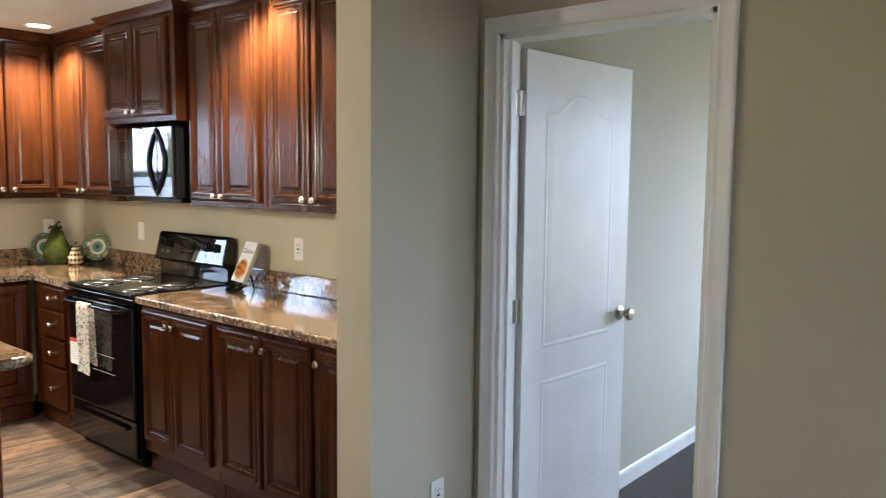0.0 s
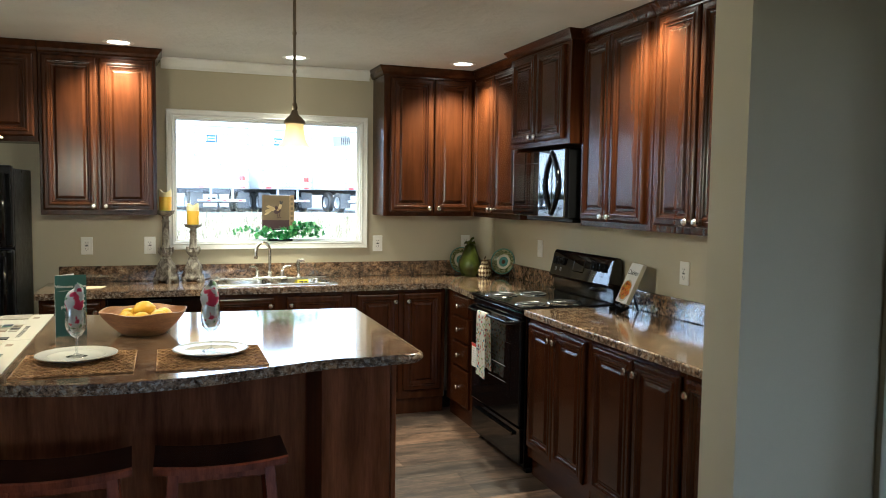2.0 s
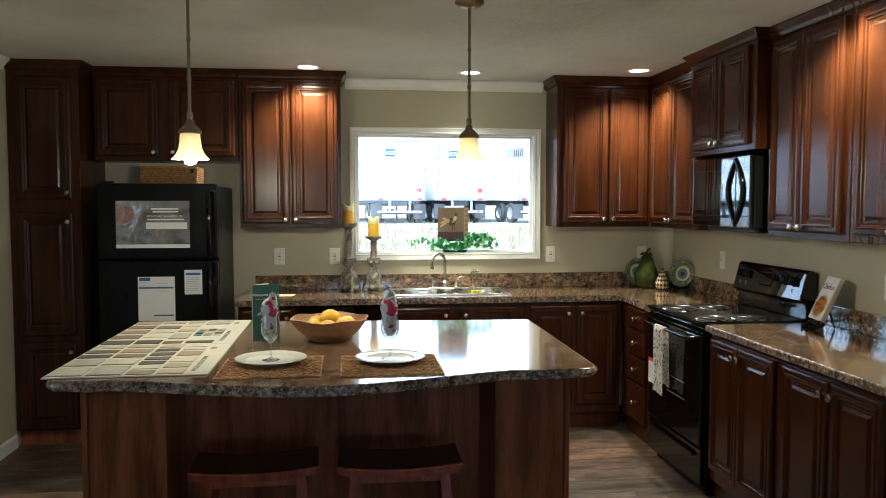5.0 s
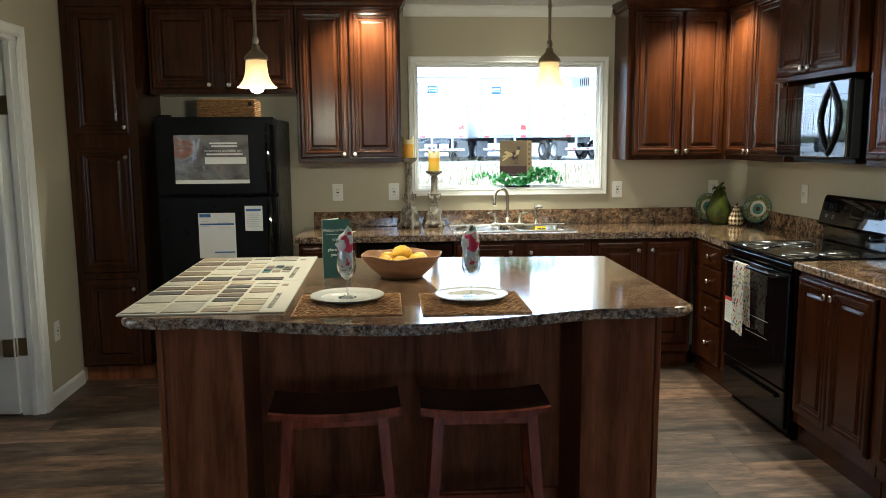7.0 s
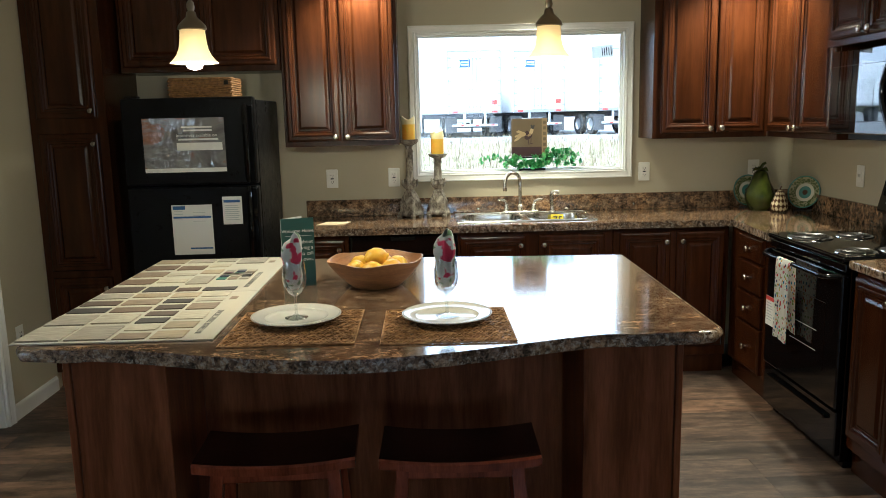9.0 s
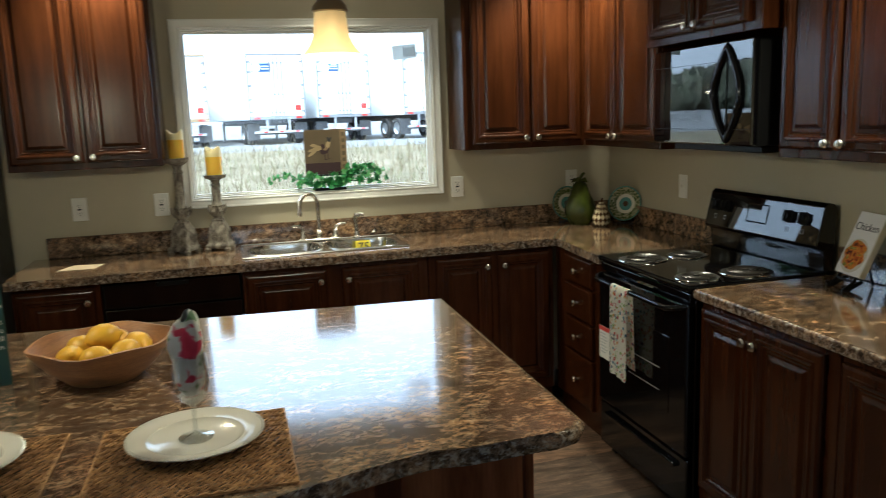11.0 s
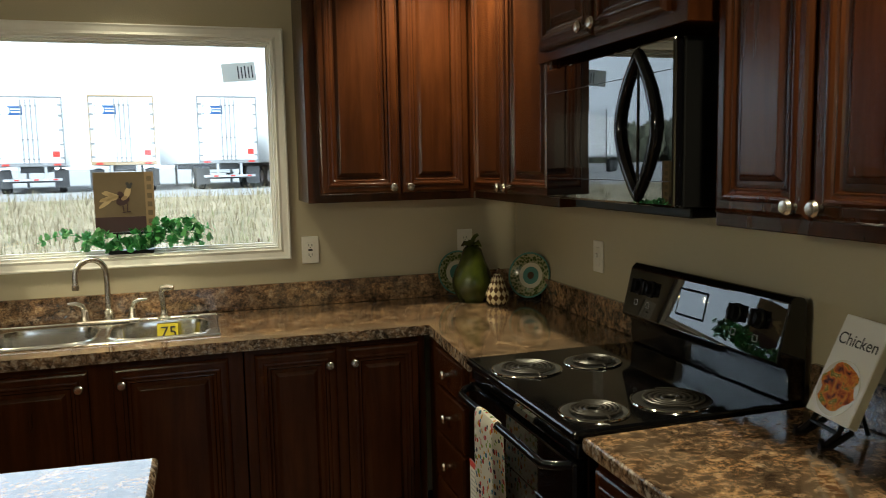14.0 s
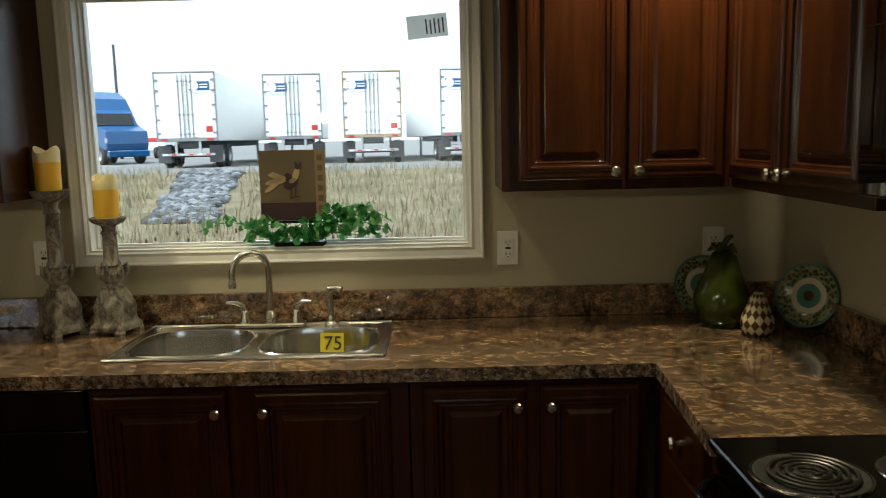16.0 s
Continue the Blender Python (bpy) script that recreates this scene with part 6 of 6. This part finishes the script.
# stools
def stool(x, y, rz):
    s = thing("bar_stool", x, y, 0, rz, "reddish-brown wooden saddle stool under the island", "stool", "bar stools")
    bm = bmesh.new()
    rows = []
    for i in range(13):
        u = -1 + 2 * i / 12
        zz = 0.592 + 0.016 * u * u
        rows.append([bm.verts.new((u * 0.216, v * 0.118, zz + d)) for v, d in ((-1, -0.009), (-1, 0.012), (-0.95, 0.018), (0.95, 0.018), (1, 0.012), (1, -0.009))])
    # the top faces take the wood darkened for shade
    for a, b in zip(rows, rows[1:]):
        for k in range(6):
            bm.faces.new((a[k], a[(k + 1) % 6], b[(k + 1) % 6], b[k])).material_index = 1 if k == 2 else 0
    bm.faces.new(rows[0])
    bm.faces.new(rows[-1][::-1])
    part("seat", bm, [STOOL, SEATTOP], s, "saddle seat with its top coloured darker for shade", smooth=0.5)
    for sx in (-1, 1):
        for sy in (-1, 1):
            bm = bmesh.new()
            lo, hi = (sx * 0.20, sy * 0.125), (sx * 0.155, sy * 0.085)
            q = 0.017
            vs = [[bm.verts.new((cx + dx * q, cy + dy * q, z)) for dx, dy in ((-1, -1), (1, -1), (1, 1), (-1, 1))] for (cx, cy), z in ((lo, 0.0), (hi, 0.588))]
            bm.faces.new(vs[0][::-1])
            bm.faces.new(vs[1])
            for k in range(4):
                bm.faces.new((vs[0][k], vs[0][(k + 1) % 4], vs[1][(k + 1) % 4], vs[1][k]))
            part("leg", bm, STOOL, s)
    for sy in (-1, 1):
        part("apron", cube(-0.155, sy * 0.085 - 0.01, 0.556, 0.155, sy * 0.085 + 0.01, 0.584, 0.002), STOOL, s)
        part("stretcher", cube(-0.18, sy * 0.112 - 0.008, 0.19, 0.18, sy * 0.112 + 0.008, 0.215, 0.002), STOOL, s)
    for sx in (-1, 1):
        part("stretcher", cube(sx * 0.178 - 0.008, -0.105, 0.26, sx * 0.178 + 0.008, 0.105, 0.285, 0.002), STOOL, s)


stool(-0.078, 2.835, 2)
stool(0.425, 2.82, -1)
vent = solid("floor_register", cube(1.135, 2.98, 0.0005, 1.235, 3.10, 0.006, 0.002), BRASS, "small brass floor register beside the island", "vent")

# ---- outdoors ----
DRYGRASS = material("dry_ground", rough=0.95)
_v = coords(DRYGRASS, (1, 1, 1))
_c = mixed(DRYGRASS, ramp(DRYGRASS, fuzz(DRYGRASS, _v, 0.7, 6, 0.7), [(0.3, (0.085, 0.078, 0.036)), (0.5, (0.17, 0.14, 0.08)), (0.7, (0.25, 0.21, 0.135))]),
            ramp(DRYGRASS, fuzz(DRYGRASS, _v, 9, 5, 0.7), [(0.3, (0.5, 0.5, 0.5)), (0.7, (1.3, 1.3, 1.3))]), 0.7, "MULTIPLY")
paint(DRYGRASS, _c, None, fuzz(DRYGRASS, _v, 30, 4), 0.05, 0.8)
GRAVEL = material("grey_gravel", rough=0.95)
paint(GRAVEL, ramp(GRAVEL, fuzz(GRAVEL, coords(GRAVEL), 4, 6, 0.7), [(0.3, (0.12, 0.12, 0.12)), (0.7, (0.22, 0.22, 0.215))]), None, fuzz(GRAVEL, coords(GRAVEL), 40, 4), 0.03, 0.8)


def ground_z(y):
    return -0.75 + 1.25 * min(1, max(0, (y - 9) / 21))


bm = bmesh.new()
ys = [-900, -60, -4.5, 5.8, 8, 9, 12, 15, 18, 21, 24, 27, 30, 33, 70, 900]
xs = [-900, -60, -30, -15, -6, 0, 6, 15, 30, 60, 900]
grid = [[bm.verts.new((x, y, ground_z(y))) for x in xs] for y in ys]
for j, (a, b) in enumerate(zip(grid, grid[1:])):
    for i in range(len(xs) - 1):
        bm.faces.new((a[i], a[i + 1], b[i + 1], b[i])).material_index = 1 if ys[j] >= 30 else 0
solid("ground", bm, [DRYGRASS, GRAVEL], "dry grass field sloping up to a gravel lot", "ground", "structure", smooth=True)

# tall dry grass and dark seed heads
STRAW = material("dry_straw", rough=0.9)
_i = STRAW.node_tree.nodes.new("ShaderNodeNewGeometry")
paint(STRAW, ramp(STRAW, _i.outputs["Random Per Island"], [(0.0, (0.085, 0.06, 0.03)), (0.4, (0.20, 0.16, 0.09)), (0.75, (0.30, 0.25, 0.16)), (1.0, (0.13, 0.15, 0.055))]))
gr = random.Random(11)
verts, faces = [], []
hv, hf = [], []
for k in range(15000):
    y = 9 + 22 * gr.random() ** 0.8
    x = 1 + (y - 3) * gr.uniform(-0.48, 0.62)
    if 20 < y < 33 and abs(x + 4.06 + (y - 19.5) * 0.228) < 1.1:
        continue
    z = ground_z(y) - 0.02
    h = gr.uniform(0.12, 0.42) * (1.35 if gr.random() < 0.12 else 1)
    a = gr.uniform(0, pi)
    w = gr.uniform(0.006, 0.014)
    lx, ly = gr.uniform(-0.35, 0.35) * h, gr.uniform(-0.35, 0.35) * h
    n = len(verts)
    dx, dy = w * cos(a), w * sin(a)
    verts += [(x - dx, y - dy, z), (x + dx, y + dy, z), (x + lx * 0.4 + dx * 0.7, y + ly * 0.4 + dy * 0.7, z + h * 0.6), (x + lx * 0.4 - dx * 0.7, y + ly * 0.4 - dy * 0.7, z + h * 0.6), (x + lx, y + ly, z + h)]
    faces += [(n, n + 1, n + 2, n + 3), (n + 3, n + 2, n + 4)]
    if k % 26 == 0 and y < 17:
        m = len(hv)
        for q, (rr, dz) in enumerate(((0.0, 0.0), (0.022, 0.03), (0.02, 0.07), (0.0, 0.10))):
            hv += [(x + lx + rr * cos(2 * pi * s / 5), y + ly + rr * sin(2 * pi * s / 5), z + h + dz) for s in range(5)]
        for q in range(3):
            for s in range(5):
                hf.append((m + q * 5 + s, m + q * 5 + (s + 1) % 5, m + (q + 1) * 5 + (s + 1) % 5, m + (q + 1) * 5 + s))
me = bpy.data.meshes.new("tall_grass")
me.from_pydata(verts, [], faces)
me.materials.append(STRAW)
tagged(new("tall_grass", me), "tall dry straw-coloured grass and weeds", "grass", "", "stuff")
me = bpy.data.meshes.new("seed_heads")
me.from_pydata(hv, [], hf)
me.materials.append(UMBER)
tagged(new("seed_heads", me), "dark dried weed seed heads on stalks", "weeds", "", "stuff")

# stone bank
STONE = material("grey_stone", rough=0.9)
_i = STONE.node_tree.nodes.new("ShaderNodeNewGeometry")
paint(STONE, ramp(STONE, _i.outputs["Random Per Island"], [(0.0, (0.035, 0.037, 0.041)), (0.6, (0.11, 0.115, 0.124)), (1.0, (0.21, 0.215, 0.22))]))
bm = bmesh.new()
for k in range(1000):
    y = gr.uniform(19.3, 30.5)
    c = -4.06 - (y - 19.5) * 0.228
    x = c + gr.uniform(-1, 1) * (0.66 + 0.03 * (y - 19.5) + 0.1 * sin(y * 2))
    r = gr.uniform(0.07, 0.17)
    res = bmesh.ops.create_icosphere(bm, subdivisions=1, radius=r)
    for v in res["verts"]:
        v.co = Vector((v.co.x * gr.uniform(0.7, 1.35), v.co.y * gr.uniform(0.7, 1.2), v.co.z * gr.uniform(0.5, 0.9))) + Vector((x, y, ground_z(y) + r * 0.35))
tagged(solid("stone_bank", bm, STONE, "bank of loose grey riprap stones", "stones", "stuff"))

# trailers
TRAILER = material("trailer_white", rough=0.4)
paint(TRAILER, ramp(TRAILER, fuzz(TRAILER, coords(TRAILER), 0.8, 4), [(0.3, (0.78, 0.79, 0.79)), (0.7, (0.84, 0.84, 0.84))]))
ALLOY = material("dull_aluminium", (0.45, 0.46, 0.47), 0.45, 0.7)
LOCK = material("galvanised", (0.24, 0.245, 0.25), 0.5, 0.3)
TYRE = material("tyre_rubber", (0.03, 0.03, 0.03), 0.8)
DKFRAME = material("dark_chassis", (0.06, 0.06, 0.062), 0.6)
LOGOBLUE = material("logo_blue", (0.012, 0.07, 0.22), 0.45)
TAIL = material("tail_lamp_red", (0.45, 0.03, 0.02), 0.3)


def wheel(parent, x, y, z, r=0.5, w=0.28):
    wh = new("wheel")
    wh.parent = parent
    wh.matrix_basis = pose(x, y, z, 0, 90, 0)
    part("tyre", lathe(bmesh.new(), [(r * 0.56, -w / 2), (r * 0.92, -w / 2), (r, -w * 0.36), (r, w * 0.36), (r * 0.92, w / 2), (r * 0.56, w / 2)], 24), TYRE, wh, smooth=True)
    part("rim", lathe(bmesh.new(), [(r * 0.58, -w * 0.46), (r * 0.5, -w * 0.2), (r * 0.2, -w * 0.15), (0, -w * 0.3), (0, w * 0.3), (r * 0.2, w * 0.15), (r * 0.5, w * 0.2), (r * 0.58, w * 0.46)], 20), ALLOY, wh, smooth=True)


def trailer(x, y, rz, logo_side, dirty=False, length=13.5):
    """Rear doors face -y at local y=0; the body runs along +y."""
    g = ground_z(y)
    t = thing("semi_trailer", x, y, g, rz, "parked white semi-trailer seen from its rear doors", "trailer", "parked trailers")
    W, H0, H1 = 1.28, 1.12, 4.0
    part("box_body", cube(-W, 0.05, H0, W, length, H1, 0.03), TRAILER, t)
    bm = bmesh.new()
    for b in ((-W, -0.02, H0, -W + 0.06, 0.05, H1), (W - 0.06, -0.02, H0, W, 0.05, H1), (-W + 0.06, -0.02, H1 - 0.06, W - 0.06, 0.05, H1), (-W + 0.06, -0.02, H0, W - 0.06, 0.05, H0 + 0.14)):
        box(bm, *b, 0.01)
    part("rear_frame", bm, LOCK if not dirty else material("rusty_frame", (0.30, 0.22, 0.12), 0.7), t)
    for s in (-1, 1):
        a, b = (-W + 0.065, -0.008) if s < 0 else (0.008, W - 0.065)
        d = part("rear_door", cube(a, 0.0, H0 + 0.15, b, 0.045, H1 - 0.065, 0.01), TRAILER, t)
        for q in (0.09, 0.27):
            bar = tube(bmesh.new(), [(s * q, -0.03, H0 + 0.12), (s * q, -0.03, H1 - 0.12)], 0.022, 6)
            for zz in (H0 + 0.3, H0 + 1.1, H1 - 0.4):
                box(bar, s * q - 0.05, -0.05, zz - 0.03, s * q + 0.05, -0.005, zz + 0.03)
            part("lock_bar", bar, LOCK, d)
        for zz in (H0 + 0.35, H0 + 0.9, H0 + 1.5, H0 + 2.1, H1 - 0.35):
            part("hinge", cube(s * (W - 0.2), -0.03, zz - 0.04, s * (W - 0.02), 0.0, zz + 0.04), LOCK, d)
    lx = 0.62 * logo_side
    lp = part("logo_panel", cube(lx - 0.42, -0.012, H1 - 0.78, lx + 0.42, -0.002, H1 - 0.42), LOGOBLUE, t, "blue panel with white disc")
    bm = lathe(bmesh.new(), [(0, 0), (0.2, 0), (0.2, 0.008), (0, 0.008)], 20)
    bmesh.ops.transform(bm, matrix=pose(lx - 0.24, -0.013, H1 - 0.60, 90), verts=bm.verts)
    part("logo_disc", bm, TRAILER, lp)
    bm = bmesh.new()
    for q in range(2):
        box(bm, lx - 0.0, -0.018, H1 - 0.57 - 0.11 * q, lx + 0.34, -0.0125, H1 - 0.52 - 0.11 * q)
    part("logo_bars", bm, TRAILER, lp)
    bm = bmesh.new()
    for q in range(9):
        box(bm, lx - 0.36 + 0.08 * q, -0.006, H1 - 0.93, lx - 0.31 + 0.08 * q, -0.001, H1 - 0.86)
    part("number_bars", bm, MARK, t)
    part("red_placard", cube(W - 0.48, -0.008, H0 + 0.38, W - 0.2, -0.001, H0 + 0.62), TAIL, t)
    for s in (-1, 1):
        part("tail_lamp", cube(s * 0.95 - 0.13, -0.035, H0 + 0.03, s * 0.95 + 0.13, -0.021, H0 + 0.11), TAIL, t)
    bm = box(bmesh.new(), -1.1, -0.03, 0.52, 1.1, 0.05, 0.62)
    for s in (-1, 1):
        box(bm, s * 0.5 - 0.05, 0.0, 0.62, s * 0.5 + 0.05, 0.05, H0)
    part("underride_guard", bm, ALLOY, t)
    for k in range(6):
        part("reflector", cube(-1.05 + 0.36 * k, -0.036, 0.54, -0.87 + 0.36 * k, -0.031, 0.60), TAIL if k % 2 else LABEL, t)
    part("chassis", cube(-0.45, 0.3, 0.85, 0.45, length - 1, H0 - 0.002), DKFRAME, t)
    for yy in (0.95, 2.2):
        for s in (-1, 1):
            wheel(t, s * 1.08, yy, 0.5)
        part("axle", cube(-1.0, yy - 0.06, 0.44, 1.0, yy + 0.06, 0.56), DKFRAME, t)
    for s in (-1, 1):
        part("mudflap", cube(s * 1.08 - 0.28, 0.3, 0.22, s * 1.08 + 0.28, 0.32, 0.95), DKFRAME, t)
        part("landing_leg", cube(s * 0.8 - 0.06, length - 3, 0.0, s * 0.8 + 0.06, length - 2.85, H0), ALLOY, t)


trailer(-9.15, 36.0, 2, 1)
trailer(-5.1, 38.2, 7, -1)
trailer(-1.5, 37.6, 4, -1, True)
trailer(2.75, 37.6, 9, -1)
trailer(5.9, 38.4, 10, -1)
trailer(9.8, 38.0, 16, 1)

# blue sleeper tractor, side on, with a white trailer behind its cab
CABBLUE = material("truck_blue", (0.012, 0.075, 0.21), 0.25, 0, 0.4)
tk = thing("blue_truck", -16.9, 46.5, ground_z(46.5), -44, "blue sleeper-cab tractor truck parked side on", "truck")
pts = [(-1.6, 0.75), (2.3, 0.75), (2.42, 1.1), (2.32, 1.75), (1.5, 2.0), (1.12, 2.08), (0.72, 2.78), (0.35, 2.95), (0.05, 3.55), (-0.9, 3.98), (-1.6, 4.02)]
bm = prism(bmesh.new(), pts, -1.15, 1.15, 0.08, 2)
bmesh.ops.transform(bm, matrix=pose(0, 0, 0, 90), verts=bm.verts)
part("cab_body", bm, CABBLUE, tk)
bm = prism(bmesh.new(), [(0.15, 2.1), (0.98, 2.1), (0.64, 2.72), (0.15, 2.72)], 1.14, 1.17)
bmesh.ops.transform(bm, matrix=pose(0, 0, 0, 90), verts=bm.verts)
part("side_window", bm, BLACKGLASS, tk)
part("sleeper_window", cube(-0.75, -1.17, 2.2, -0.35, -1.14, 2.65, 0.01), BLACKGLASS, tk)
bm = cube(-0.02, -1.0, 0.0, 0.02, 1.0, 0.72, 0.01)
bmesh.ops.transform(bm, matrix=pose(1.13, 0, 2.1, 0, -30, 0), verts=bm.verts)
part("windscreen", bm, BLACKGLASS, tk)
part("door_seam", cube(0.06, -1.165, 0.9, 0.09, -1.15, 2.8), DKFRAME, tk)
part("mirror", cube(1.0, -1.5, 1.95, 1.14, -1.3, 2.75, 0.03), DKFRAME, tk)
part("step_fairing", cube(-1.5, -1.2, 0.4, 0.75, -0.85, 0.74, 0.05), CABBLUE, tk)
part("bumper", cube(2.2, -1.12, 0.4, 2.5, 1.12, 0.74, 0.05), CABBLUE, tk)
part("headlight", cube(2.2, -1.165, 1.15, 2.4, -1.1, 1.4, 0.02), ALLOY, tk)
for xx in (-2.2, -3.4, 1.45):
    for s in (-1, 1):
        wh = new("wheel")
        wh.parent = tk
        wh.matrix_basis = pose(xx, s * 1.02, 0.5, 90)
        part("tyre", lathe(bmesh.new(), [(0.28, -0.16), (0.46, -0.16), (0.5, -0.1), (0.5, 0.1), (0.46, 0.16), (0.28, 0.16)], 20), TYRE, wh, smooth=True)
        part("rim", lathe(bmesh.new(), [(0.29, -0.15), (0.24, -0.05), (0, -0.05), (0, 0.05), (0.24, 0.05), (0.29, 0.15)], 16), ALLOY, wh, smooth=True)
part("frame_rail", cube(-4.2, -0.45, 0.75, -1.5, 0.45, 0.95), DKFRAME, tk)
hb = thing("box_trailer", -16.9, 46.5, ground_z(46.5), -44, "plain white box trailer coupled to the blue truck", "trailer")
part("box_body", cube(-14.5, -1.28, 1.15, -2.1, 1.28, 4.0, 0.03), TRAILER, hb)
part("side_rail", cube(-14.4, -1.3, 1.1, -2.2, -1.284, 1.25), ALLOY, hb)
for xx in (-13.2, -12.0):
    part("tyre", lathe(bmesh.new(), [(0.0, -0.16), (0.46, -0.16), (0.5, -0.1), (0.5, 0.1), (0.46, 0.16), (0.0, 0.16)], 20), TYRE, hb, smooth=True).matrix_basis = pose(xx, -1.0, 0.5, 90)
for sgn in (-1, 1):
    part("landing_leg", cube(-5.1, sgn * 0.8 - 0.06, 0.0, -4.95, sgn * 0.8 + 0.06, 1.15), ALLOY, hb)

# white cab-over lorry seen between two trailers
lw = thing("white_lorry", 3.05, 66.0, ground_z(66.0), 0, "distant white lorry with a dark windscreen", "truck")
part("cab", cube(-1.2, 0, 0.7, 1.2, 2.0, 3.2, 0.15, 2), TRAILER, lw)
part("windscreen", cube(-1.0, -0.02, 1.9, 1.0, 0.02, 2.8, 0.02), BLACKGLASS, lw)
part("grille", cube(-0.7, -0.02, 0.9, 0.7, 0.02, 1.6, 0.01), DKFRAME, lw)
part("bumper", cube(-1.25, -0.15, 0.45, 1.25, 0.2, 0.85, 0.05), ALLOY, lw)
part("load_box", cube(-1.25, 2.2, 1.0, 1.25, 9.0, 3.6, 0.05), TRAILER, lw)
part("chassis", cube(-0.5, 0.3, 0.6, 0.5, 9.0, 0.98), DKFRAME, lw)
for sgn in (-1, 1):
    wheel(lw, sgn * 1.0, 1.0, 0.48, 0.48)
    wheel(lw, sgn * 1.0, 7.0, 0.48, 0.48)
bx = thing("box_truck", -21.0, 62, ground_z(62), 0, "distant white van with a red stripe", "van")
part("van_body", cube(-2.6, -1.0, 0.5, 2.2, 1.0, 2.9, 0.15, 2), TRAILER, bx)
part("stripe", cube(-2.4, -1.012, 1.2, 2.1, -1.002, 1.5), RED, bx)
part("windscreen", cube(2.15, -0.85, 1.7, 2.22, 0.85, 2.5), BLACKGLASS, bx)
for xx in (-1.7, 1.4):
    wheel(bx, xx, -0.95, 0.42, 0.42, 0.25)
pl = solid("utility_pole", lathe(bmesh.new(), [(0.14, 0), (0.10, 8.5), (0, 8.5)], 10, -22.6, 62, 0.4), DKFRAME, "distant weathered wooden utility pole", "pole")

# far wooded hill
HILL = material("far_woods", rough=0.95)
paint(HILL, ramp(HILL, fuzz(HILL, coords(HILL), 0.25, 5, 0.7), [(0.3, (0.06, 0.075, 0.04)), (0.7, (0.14, 0.13, 0.09))]))
bm = bmesh.new()
hr = random.Random(4)
for k in range(420):
    x = hr.uniform(-120, -50)
    top_h = 6 + 4 * sin(x * 0.05 + 1.5)
    if x > -40:
        top_h *= max(0.15, 1 - (x + 40) / 60)
    y = 170 + hr.uniform(-12, 12)
    r = hr.uniform(1.6, 3.4)
    res = bmesh.ops.create_icosphere(bm, subdivisions=1, radius=r)
    for v in res["verts"]:
        v.co = Vector((v.co.x * hr.uniform(0.7, 1.2), v.co.y, v.co.z * hr.uniform(0.8, 1.4))) + Vector((x, y, 0.5 + hr.uniform(0, max(0.5, top_h))))
solid("far_woods", bm, HILL, "distant wooded ridge beyond the lot", "woods", "stuff")

# ---- floor planks ----
PW, PL = 0.18, 1.22
PLANKS = {}


def plank(x0, x1, y0):
    key = round(x1 - x0, 3)
    if key not in PLANKS:
        PLANKS[key] = mesh_of("plank", cube(0, 0.0004, -0.0055, key - 0.0008, PW - 0.0004, 0, 0.0007), PLANK)
    ob = new("plank", PLANKS[key])
    ob.parent = floor
    ob.location = (x0, y0, 0)


pr_ = random.Random(21)
y = -2.7
while y < 5.1:
    x = -1.82 - pr_.choice((0.1, 0.35, 0.6, 0.85, 1.1))
    while x < HALL:
        a, b = max(x, -1.82 if not 3.55 < y < 4.6 else -3.0), min(x + PL, HALL)
        if b - a > 0.02:
            plank(a, b, y)
        x += PL
    y += PW
